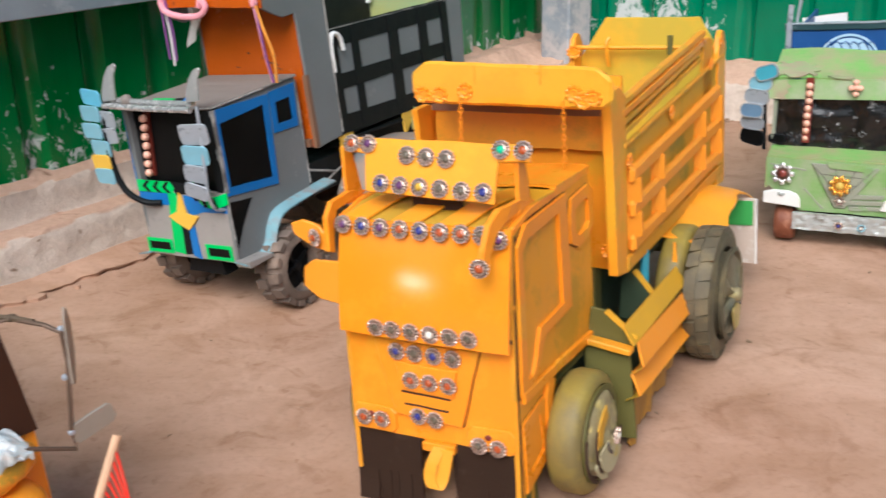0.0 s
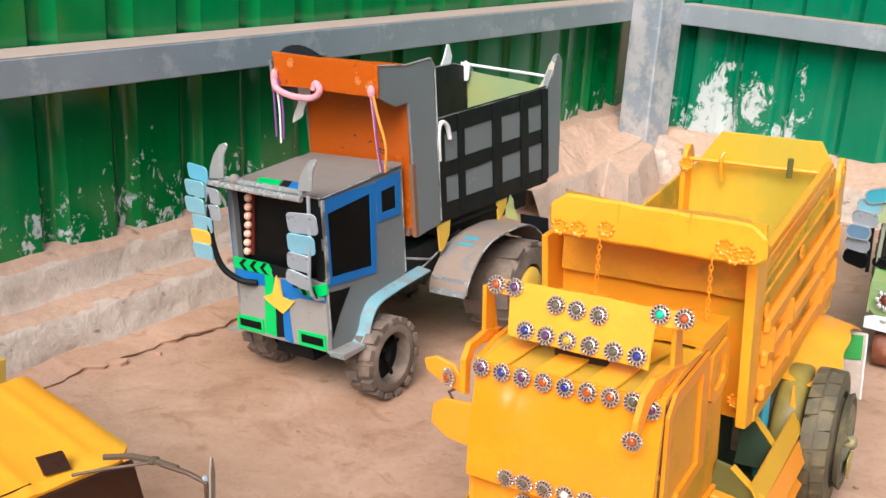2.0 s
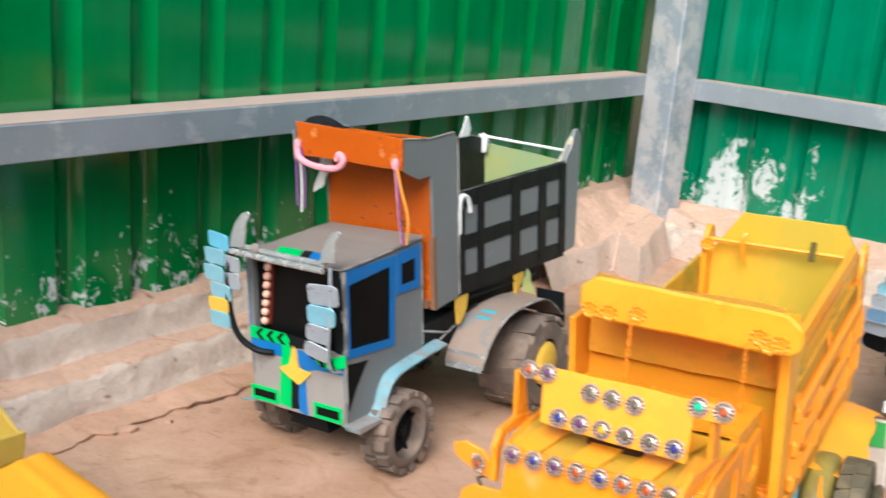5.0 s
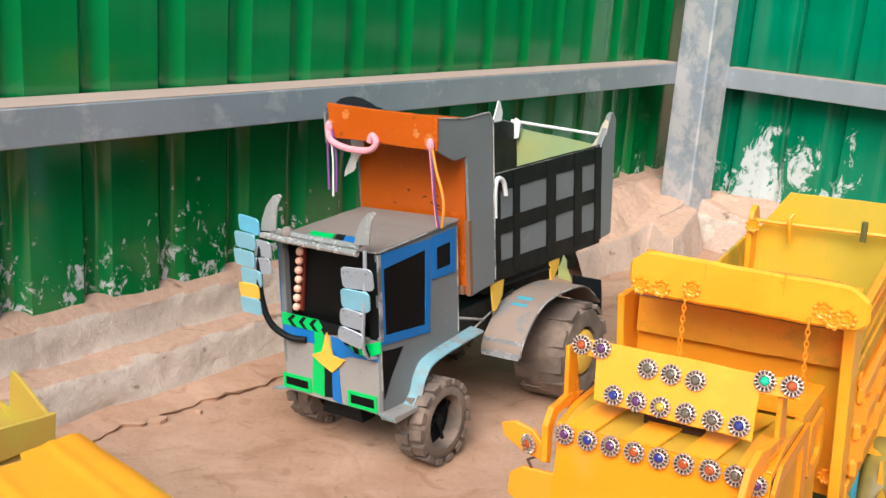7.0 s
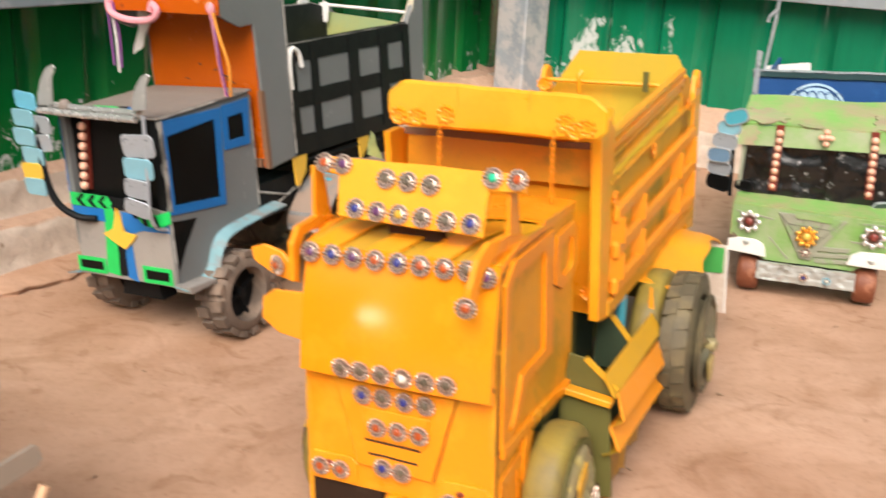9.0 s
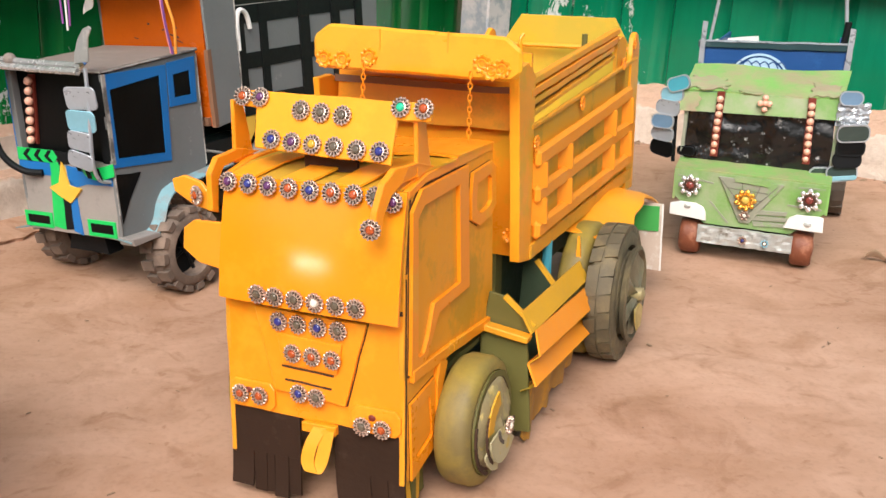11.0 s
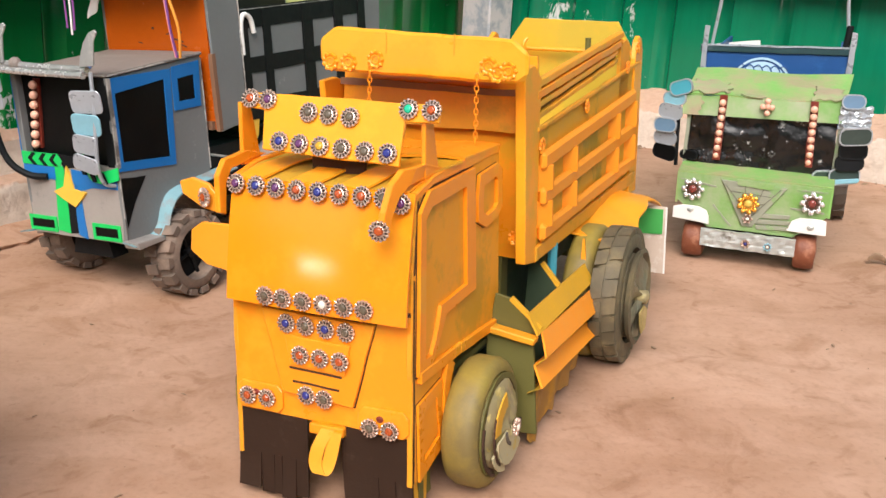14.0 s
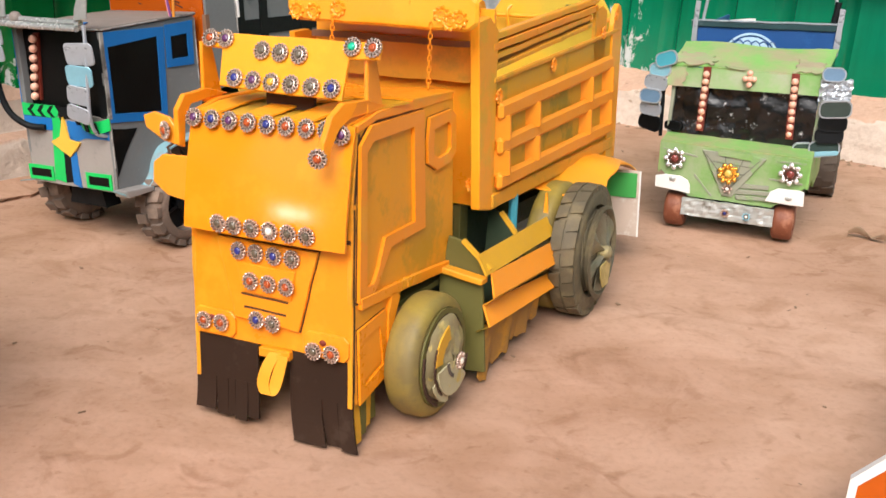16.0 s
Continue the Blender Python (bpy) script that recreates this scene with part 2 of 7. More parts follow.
def earth_material():
    """Trodden pinkish earth: pale and brown drifts, damp scuffs, grit and shallow relief."""
    m, n, l, p = nodes_of("trodden_earth", 0.9)
    tc = n.new("ShaderNodeTexCoord")
    def noise_of(scale, detail, rough=0.55, warp=0.0):
        q = n.new("ShaderNodeTexNoise")
        q.inputs["Scale"].default_value, q.inputs["Detail"].default_value, q.inputs["Roughness"].default_value, q.inputs["Distortion"].default_value = scale, detail, rough, warp
        l.new(tc.outputs["Object"], q.inputs["Vector"])
        return q.outputs[0]
    def ramp(src, a, b, ca, cb):
        r = n.new("ShaderNodeValToRGB")
        r.color_ramp.elements[0].position, r.color_ramp.elements[1].position = a, b
        r.color_ramp.elements[0].color, r.color_ramp.elements[1].color = (*ca, 1), (*cb, 1)
        l.new(src, r.inputs[0])
        return r.outputs[0]
    def mul(a, b):
        q = n.new("ShaderNodeMix")
        q.data_type, q.blend_type = "RGBA", "MULTIPLY"
        q.inputs[0].default_value = 1
        l.new(a, q.inputs[6])
        l.new(b, q.inputs[7])
        return q.outputs[2]
    drift = noise_of(2.6, 4, 0.5, 0.6)
    mid = noise_of(9.0, 5, 0.55, 0.8)
    grit = noise_of(120, 3)
    stain = noise_of(4.6, 6, 0.6, 1.6)
    scuff = noise_of(17, 4, 0.5, 1.0)
    mp = n.new("ShaderNodeMapping")
    mp.inputs["Rotation"].default_value, mp.inputs["Scale"].default_value = (0, 0, radians(24)), (2.2, 7.5, 1)
    l.new(tc.outputs["Object"], mp.inputs[0])
    smear_n = n.new("ShaderNodeTexNoise")
    smear_n.inputs["Scale"].default_value, smear_n.inputs["Detail"].default_value, smear_n.inputs["Distortion"].default_value = 2.4, 6, 1.2
    l.new(mp.outputs[0], smear_n.inputs["Vector"])
    smear = smear_n.outputs[0]
    fleck = noise_of(46, 3, 0.5, 0.4)
    col = ramp(drift, 0.33, 0.68, (0.410, 0.236, 0.149), (0.512, 0.317, 0.216))
    col = mul(col, ramp(mid, 0.30, 0.56, (0.86, 0.82, 0.765), (1, 1, 1)))
    col = mul(col, ramp(smear, 0.34, 0.52, (0.93, 0.91, 0.88), (1, 1, 1)))
    col = mul(col, ramp(grit, 0.30, 0.5, (0.90, 0.885, 0.87), (1, 1, 1)))
    col = mul(col, ramp(stain, 0.55, 0.66, (1, 1, 1), (0.82, 0.77, 0.71)))
    col = mul(col, ramp(scuff, 0.59, 0.68, (1, 1, 1), (0.82, 0.77, 0.72)))
    col = mul(col, ramp(fleck, 0.66, 0.74, (1, 1, 1), (0.80, 0.75, 0.70)))
    l.new(col, p.inputs["Base Color"])
    add = n.new("ShaderNodeMath")
    add.operation = "MULTIPLY_ADD"
    add.inputs[1].default_value = 0.12
    l.new(grit, add.inputs[0])
    l.new(mid, add.inputs[2])
    b = n.new("ShaderNodeBump")
    b.inputs["Strength"].default_value, b.inputs["Distance"].default_value = 0.5, 0.006
    l.new(add.outputs[0], b.inputs["Height"])
    l.new(b.outputs[0], p.inputs["Normal"])
    return m


def kerb_material(name="dusty_cement", face=(0.60, 0.495, 0.405)):
    """Rough grey cement whose treads carry the same pink dust, by how far a face looks up."""
    m, n, l, p = nodes_of(name, 0.92)
    tc, geo, sep = n.new("ShaderNodeTexCoord"), n.new("ShaderNodeNewGeometry"), n.new("ShaderNodeSeparateXYZ")
    l.new(geo.outputs["Normal"], sep.inputs[0])
    ns = n.new("ShaderNodeTexNoise")
    ns.inputs["Scale"].default_value, ns.inputs["Detail"].default_value = 22, 6
    fine = n.new("ShaderNodeTexNoise")
    fine.inputs["Scale"].default_value, fine.inputs["Detail"].default_value, fine.inputs["Roughness"].default_value = 70, 8, 0.68
    for q in (ns, fine):
        l.new(tc.outputs["Object"], q.inputs["Vector"])
    add = n.new("ShaderNodeMath")
    add.operation = "MULTIPLY_ADD"
    add.inputs[1].default_value = 0.7
    l.new(ns.outputs[0], add.inputs[0])
    l.new(sep.outputs["Z"], add.inputs[2])
    r = n.new("ShaderNodeValToRGB")
    r.color_ramp.elements[0].position, r.color_ramp.elements[1].position = 0.85, 1.15
    r.color_ramp.elements[0].color, r.color_ramp.elements[1].color = (*face, 1), (0.55, 0.352, 0.248, 1)
    l.new(add.outputs[0], r.inputs[0])
    k = n.new("ShaderNodeMix")
    k.data_type, k.blend_type = "RGBA", "MULTIPLY"
    k.inputs[0].default_value = 1
    r2 = n.new("ShaderNodeValToRGB")
    r2.color_ramp.elements[0].position, r2.color_ramp.elements[1].position = 0.3, 0.6
    r2.color_ramp.elements[0].color, r2.color_ramp.elements[1].color = (0.84, 0.82, 0.80, 1), (1, 1, 1, 1)
    l.new(fine.outputs[0], r2.inputs[0])
    l.new(r.outputs[0], k.inputs[6])
    l.new(r2.outputs[0], k.inputs[7])
    mp, pits = n.new("ShaderNodeMapping"), n.new("ShaderNodeTexNoise")
    mp.inputs["Rotation"].default_value, mp.inputs["Scale"].default_value = (0, 0, radians(-56.5)), (9, 22, 34)
    pits.inputs["Scale"].default_value, pits.inputs["Detail"].default_value, pits.inputs["Roughness"].default_value = 1.0, 5, 0.6
    l.new(tc.outputs["Object"], mp.inputs[0])
    l.new(mp.outputs[0], pits.inputs["Vector"])
    r3, k3 = n.new("ShaderNodeValToRGB"), n.new("ShaderNodeMix")
    r3.color_ramp.elements[0].position, r3.color_ramp.elements[1].position = 0.29, 0.36
    r3.color_ramp.elements[0].color, r3.color_ramp.elements[1].color = (0.48, 0.40, 0.34, 1), (1, 1, 1, 1)
    k3.data_type, k3.blend_type = "RGBA", "MULTIPLY"
    k3.inputs[0].default_value = 1
    l.new(pits.outputs[0], r3.inputs[0])
    l.new(k.outputs[2], k3.inputs[6])
    l.new(r3.outputs[0], k3.inputs[7])
    l.new(k3.outputs[2], p.inputs["Base Color"])
    b = n.new("ShaderNodeBump")
    b.inputs["Strength"].default_value, b.inputs["Distance"].default_value = 0.75, 0.006
    mx = n.new("ShaderNodeMath")
    l.new(ns.outputs[0], mx.inputs[0])
    l.new(fine.outputs[0], mx.inputs[1])
    l.new(mx.outputs[0], b.inputs["Height"])
    l.new(b.outputs[0], p.inputs["Normal"])
    return m


def sheet_material(name, dark, light, scale, wide_scale, weight, low, high, top, fall=0.0, along=0.0):
    """Green coated steel sheet; low down the coat is chalked with flecks and smears of pale lime."""
    m, n, l, p = nodes_of(name, 0.28)
    p.inputs["Specular IOR Level"].default_value = 0.3
    p.inputs["Coat Weight"].default_value, p.inputs["Coat Roughness"].default_value = 1.0, 0.12
    tc, sep = n.new("ShaderNodeTexCoord"), n.new("ShaderNodeSeparateXYZ")
    l.new(tc.outputs["Object"], sep.inputs[0])
    def noise_of(scale, detail, rough, stretch, warp=0.0):
        q, k = n.new("ShaderNodeTexNoise"), n.new("ShaderNodeMapping")
        q.inputs["Scale"].default_value, q.inputs["Detail"].default_value, q.inputs["Roughness"].default_value, q.inputs["Distortion"].default_value = scale, detail, rough, warp
        k.inputs["Scale"].default_value, k.inputs["Location"].default_value = stretch, (along * stretch[0], 0, 0)
        l.new(tc.outputs["Object"], k.inputs[0])
        l.new(k.outputs[0], q.inputs["Vector"])
        return q.outputs[0]
    fleck = noise_of(scale, 8, 0.72, (1.25, 1, 0.8), 0.5)
    wide = noise_of(wide_scale, 3, 0.5, (1, 1, 0.35))
    soft = noise_of(4, 4, 0.5, (1, 1, 1))
    dirt = noise_of(14, 6, 0.6, (3, 1, 0.25))
    hm = n.new("ShaderNodeMapRange")
    hm.inputs[1].default_value, hm.inputs[2].default_value, hm.inputs[3].default_value, hm.inputs[4].default_value = 0.15, top, low, high
    tilt = n.new("ShaderNodeMath")
    tilt.operation = "MULTIPLY_ADD"
    tilt.inputs[1].default_value = fall
    l.new(sep.outputs["X"], tilt.inputs[0])
    l.new(sep.outputs["Z"], tilt.inputs[2])
    l.new(tilt.outputs[0], hm.inputs[0])
    wm, add = n.new("ShaderNodeMath"), n.new("ShaderNodeMath")
    wm.operation = "MULTIPLY_ADD"
    wm.inputs[1].default_value = weight
    l.new(wide, wm.inputs[0])
    l.new(hm.outputs[0], wm.inputs[2])
    l.new(fleck, add.inputs[0])
    l.new(wm.outputs[0], add.inputs[1])
    r = n.new("ShaderNodeValToRGB")
    r.color_ramp.elements[0].position, r.color_ramp.elements[1].position = 0.91, 0.945
    l.new(add.outputs[0], r.inputs[0])
    g = n.new("ShaderNodeValToRGB")
    g.color_ramp.elements[0].position, g.color_ramp.elements[1].position = 0.3, 0.7
    g.color_ramp.elements[0].color, g.color_ramp.elements[1].color = (*dark, 1), (*light, 1)
    l.new(soft, g.inputs[0])
    gd, dr = n.new("ShaderNodeMix"), n.new("ShaderNodeValToRGB")
    gd.data_type, gd.blend_type = "RGBA", "MULTIPLY"
    gd.inputs[0].default_value = 1
    dr.color_ramp.elements[0].position, dr.color_ramp.elements[1].position = 0.32, 0.55
    dr.color_ramp.elements[0].color = (0.87, 0.88, 0.87, 1)
    l.new(dirt, dr.inputs[0])
    l.new(g.outputs[0], gd.inputs[6])
    l.new(dr.outputs[0], gd.inputs[7])
    thin_n, thin = noise_of(34, 5, 0.65, (1.0, 1, 0.9), 0.2), n.new("ShaderNodeMapRange")
    thin.inputs[1].default_value, thin.inputs[2].default_value, thin.inputs[3].default_value, thin.inputs[4].default_value = 0.34, 0.46, 0.25, 1.0
    l.new(thin_n, thin.inputs[0])
    cover = n.new("ShaderNodeMath")
    cover.operation = "MULTIPLY"
    l.new(r.outputs[0], cover.inputs[0])
    l.new(thin.outputs[0], cover.inputs[1])
    mx = n.new("ShaderNodeMix")
    mx.data_type = "RGBA"
    l.new(cover.outputs[0], mx.inputs[0])
    l.new(gd.outputs[2], mx.inputs[6])
    mx.inputs[7].default_value = (0.50, 0.53, 0.51, 1)
    l.new(mx.outputs[2], p.inputs["Base Color"])
    rr = n.new("ShaderNodeMapRange")
    rr.inputs[3].default_value, rr.inputs[4].default_value = 0.24, 0.85
    l.new(r.outputs[0], rr.inputs[0])
    l.new(rr.outputs[0], p.inputs["Roughness"])
    b = n.new("ShaderNodeBump")
    b.inputs["Strength"].default_value, b.inputs["Distance"].default_value = 0.12, 0.004
    l.new(soft, b.inputs["Height"])
    l.new(b.outputs[0], p.inputs["Normal"])
    return m


EARTH, KERB, RUBBLE = earth_material(), kerb_material(), kerb_material("earthy_rubble", (0.55, 0.41, 0.325))
# one green coat twice: the first is bluer and lighter, reflected sky put into its colour
SHEET = sheet_material("sky_tinted_green_sheet", (0.0014, 0.138, 0.061), (0.0028, 0.186, 0.092), 12, 6.0, 0.90, 0.0, -0.30, 0.46, 0.22, 0.19)
SHEET_L = sheet_material("untinted_green_sheet", (0.0012, 0.134, 0.024), (0.0025, 0.180, 0.040), 38, 4.5, 0.5, 0.135, -0.13, 0.44)

# ---- building helpers ----
def part(name, bm, material, parent=None, label="", m=None, smooth=False):
    """Links a bmesh, or a mesh that is shared, as one object under a thing or a part."""
    if isinstance(bm, bmesh.types.BMesh):
        me = bpy.data.meshes.new(name)
        bmesh.ops.recalc_face_normals(bm, faces=bm.faces)
        bm.to_mesh(me)
        bm.free()
        me.materials.append(material)
        if smooth:
            me.polygons.foreach_set("use_smooth", [True] * len(me.polygons))
            me.set_sharp_from_angle(angle=radians(40))
    else:
        me = bm
    ob = new(name, me)
    ob.parent = parent
    if m is not None:
        ob.matrix_basis = m
    if label:
        ob["label"] = label
    return ob


def to3(plane, a, b, c):
    """A point of a plane: (a, b) in it, c along its normal."""
    return {"xz": (a, c, b), "yz": (c, a, b), "xy": (a, b, c)}[plane]


HANDCUT = [0.0]


def hand_cut(pts, plane):
    """The outline of a piece of card that was cut by hand: its long edges waver a little."""
    if not HANDCUT[0]:
        return pts
    out, seed = [], {"xz": 1.7, "yz": 5.1, "xy": 9.3}[plane]
    for (a, b), (c, d) in zip(pts, pts[1:] + pts[:1]):
        steps = min(14, max(1, int(math.hypot(c - a, d - b) / 0.016)))
        for i in range(steps):
            p, q = a + (c - a) * i / steps, b + (d - b) * i / steps
            k = noise.noise_vector((p * 34, q * 34, seed)) + 0.6 * noise.noise_vector((p * 110, q * 110, seed + 3))
            out.append((p + HANDCUT[0] * k.x, q + HANDCUT[0] * k.y))
    return out


def slab(bm, pts, plane, c0, c1, bevel=0.0):
    """A flat piece with the outline pts, from c0 to c1 along the normal of its plane."""
    pts = hand_cut(list(pts), plane)
    lo = [bm.verts.new(to3(plane, a, b, c0)) for a, b in pts]
    hi = [bm.verts.new(to3(plane, a, b, c1)) for a, b in pts]
    k = len(pts)
    faces = [bm.faces.new(lo), bm.faces.new(hi[::-1])] + [bm.faces.new((lo[i], lo[(i + 1) % k], hi[(i + 1) % k], hi[i])) for i in range(k)]
    if bevel:
        edges = list({e for f in faces for e in f.edges})
        bmesh.ops.recalc_face_normals(bm, faces=faces)
        bmesh.ops.bevel(bm, geom=edges, offset=bevel, segments=1, affect="EDGES")
    return bm


def box(bm, x0, x1, y0, y1, z0, z1, bevel=0.0):
    return slab(bm, [(x0, y0), (x1, y0), (x1, y1), (x0, y1)], "xy", z0, z1, bevel)


def ring(bm, outer, inner, plane, c0, c1):
    """A frame: two outlines with as many corners, from c0 to c1."""
    k = len(outer)
    rows = [[bm.verts.new(to3(plane, a, b, c)) for a, b in pts] for c in (c0, c1) for pts in (outer, inner)]
    ol, il, oh, ih = rows
    for i in range(k):
        j = (i + 1) % k
        for q in ((ol[i], ol[j], il[j], il[i]), (oh[j], oh[i], ih[i], ih[j]), (ol[j], ol[i], oh[i], oh[j]), (il[i], il[j], ih[j], ih[i])):
            bm.faces.new(q)
    return bm


def strip(bm, p, q, plane, width, c0, c1, bevel=0.0):
    """A straight lath from p to q in a plane."""
    (a, b), (c, d) = p, q
    L = math.hypot(c - a, d - b)
    u, v = -(d - b) / L * width / 2, (c - a) / L * width / 2
    return slab(bm, [(a - u, b - v), (c - u, d - v), (c + u, d + v), (a + u, b + v)], plane, c0, c1, bevel)


def tube(bm, pts, r, sides=8, r2=None):
    """A round cord or rod through pts."""
    pts = [Vector(p) for p in pts]
    loops = []
    for i, p in enumerate(pts):
        d = (pts[min(i + 1, len(pts) - 1)] - pts[max(i - 1, 0)]).normalized()
        a = d.orthogonal().normalized() if i == 0 else (a - d * a.dot(d)).normalized()
        b = d.cross(a)
        rr = r if r2 is None else r + (r2 - r) * i / (len(pts) - 1)
        loops.append([bm.verts.new(p + rr * (math.cos(2 * math.pi * k / sides) * a + math.sin(2 * math.pi * k / sides) * b)) for k in range(sides)])
    for s, t in zip(loops, loops[1:]):
        for k in range(sides):
            bm.faces.new((s[k], s[(k + 1) % sides], t[(k + 1) % sides], t[k]))
    bm.faces.new(loops[0][::-1])
    bm.faces.new(loops[-1])
    return bm


def curve_pts(pts, n=6):
    """Points on a smooth curve through pts."""
    pts = [Vector(p) for p in pts]
    out = []
    for i in range(len(pts) - 1):
        p0, p1, p2, p3 = pts[max(i - 1, 0)], pts[i], pts[i + 1], pts[min(i + 2, len(pts) - 1)]
        for k in range(n):
            t = k / n
            out.append(0.5 * (2 * p1 + (p2 - p0) * t + (2 * p0 - 5 * p1 + 4 * p2 - p3) * t * t + (3 * p1 - p0 - 3 * p2 + p3) * t ** 3))
    return out + [pts[-1]]


def lathe(bm, profile, sides=40, closed=False):
    """Turns (radius, x) about the x axis."""
    loops = [[bm.verts.new((x, r * math.cos(2 * math.pi * k / sides), r * math.sin(2 * math.pi * k / sides))) for k in range(sides)] for r, x in profile]
    pairs = list(zip(loops, loops[1:])) + ([(loops[-1], loops[0])] if closed else [])
    for s, t in pairs:
        for k in range(sides):
            bm.faces.new((s[k], s[(k + 1) % sides], t[(k + 1) % sides], t[k]))
    if not closed:
        for lp in (loops[0], loops[-1]):
            bm.faces.new(lp)
    return bm


def ball(bm, c, r, seg=10, rings=7, squash=(1, 1, 1)):
    bmesh.ops.create_uvsphere(bm, u_segments=seg, v_segments=rings, radius=r, matrix=Matrix.Translation(c) @ Matrix.Diagonal((*squash, 1)))
    return bm


def sheet(bm, f, nu, nv, thick, normal):
    """A thin bent sheet: f(u, v) gives a point for u, v from 0 to 1; thickness along normal."""
    nrm = Vector(normal)
    g = [[[bm.verts.new(Vector(f(i / nu, j / nv)) + nrm * (thick * k)) for j in range(nv + 1)] for i in range(nu + 1)] for k in (0, 1)]
    for i in range(nu):
        for j in range(nv):
            for k in (0, 1):
                bm.faces.new((g[k][i][j], g[k][i + 1][j], g[k][i + 1][j + 1], g[k][i][j + 1]))
    for i in range(nu):
        for j in (0, nv):
            bm.faces.new((g[0][i][j], g[0][i + 1][j], g[1][i + 1][j], g[1][i][j]))
    for j in range(nv):
        for i in (0, nu):
            bm.faces.new((g[0][i][j], g[0][i][j + 1], g[1][i][j + 1], g[1][i][j]))
    return bm


def bm_new():
    return bmesh.new()


def rounded(x0, x1, z0, z1, r, n=4):
    """A rectangle with round corners."""
    out = []
    for cx, cz, a0 in ((x1 - r, z0 + r, -90), (x1 - r, z1 - r, 0), (x0 + r, z1 - r, 90), (x0 + r, z0 + r, 180)):
        out += [(cx + r * math.cos(radians(a0 + 90 * k / n)), cz + r * math.sin(radians(a0 + 90 * k / n))) for k in range(n + 1)]
    return out


def octagon(x0, x1, z0, z1, c):
    return [(x0 + c, z0), (x1 - c, z0), (x1, z0 + c), (x1, z1 - c), (x1 - c, z1), (x0 + c, z1), (x0, z1 - c), (x0, z0 + c)]


def slope_z(x):
    """The even fall of the yard to the left."""
    return 0.047 * (x - 0.13)


def floor_z(x, y):
    """The earth floor: it falls to the left, less so where earth has gathered towards the left wall."""
    return slope_z(x) if x > 0 else slope_z(0) + 0.0125 * x


def thing(name, label, category, m, group=""):
    """An empty at the base of a thing that is made of parts."""
    ob = new(name)
    ob.empty_display_size = 0.05
    ob.matrix_basis = m
    return tagged(ob, label, category, group)


def stand(ox, oy, th, rx, ry):
    """The pose of a toy on the floor: turned by th, leaning by rx to its side and by ry to its rear (radians)."""
    return Matrix.Translation((ox, oy, slope_z(ox))) @ Matrix.Rotation(th, 4, "Z") @ Matrix.Rotation(ry, 4, "X") @ Matrix.Rotation(-rx, 4, "Y")


def ground_at(m, x, y):
    """The height, in a toy's own frame, of the floor under its point x, y."""
    z = 0.0
    for _ in range(6):
        p = m @ Vector((x, y, z))
        z -= p.z - floor_z(p.x, p.y)
    return z


# rhinestone buttons: a silver filigree ring and a faceted stone, facing -y
def relief_disc(rows, sides, lobes, back=0.001):
    """A round jewel face -y: rows of (radius, depth, scallop, ridge); lobes run round it."""
    bm = bm_new()
    rings = []
    for r, y, sc, rg in rows:
        lp = []
        for k in range(sides):
            a = 2 * math.pi * k / sides
            w = math.cos(lobes * a)
            q = r * (1 + sc * w)
            lp.append(bm.verts.new((q * math.cos(a), -(y + rg * w), q * math.sin(a))))
        rings.append(lp)
    for s, t in zip(rings, rings[1:]):
        for k in range(sides):
            bm.faces.new((s[k], s[(k + 1) % sides], t[(k + 1) % sides], t[k]))
    bm.faces.new(rings[0])
    bm.faces.new(rings[-1])
    return bm


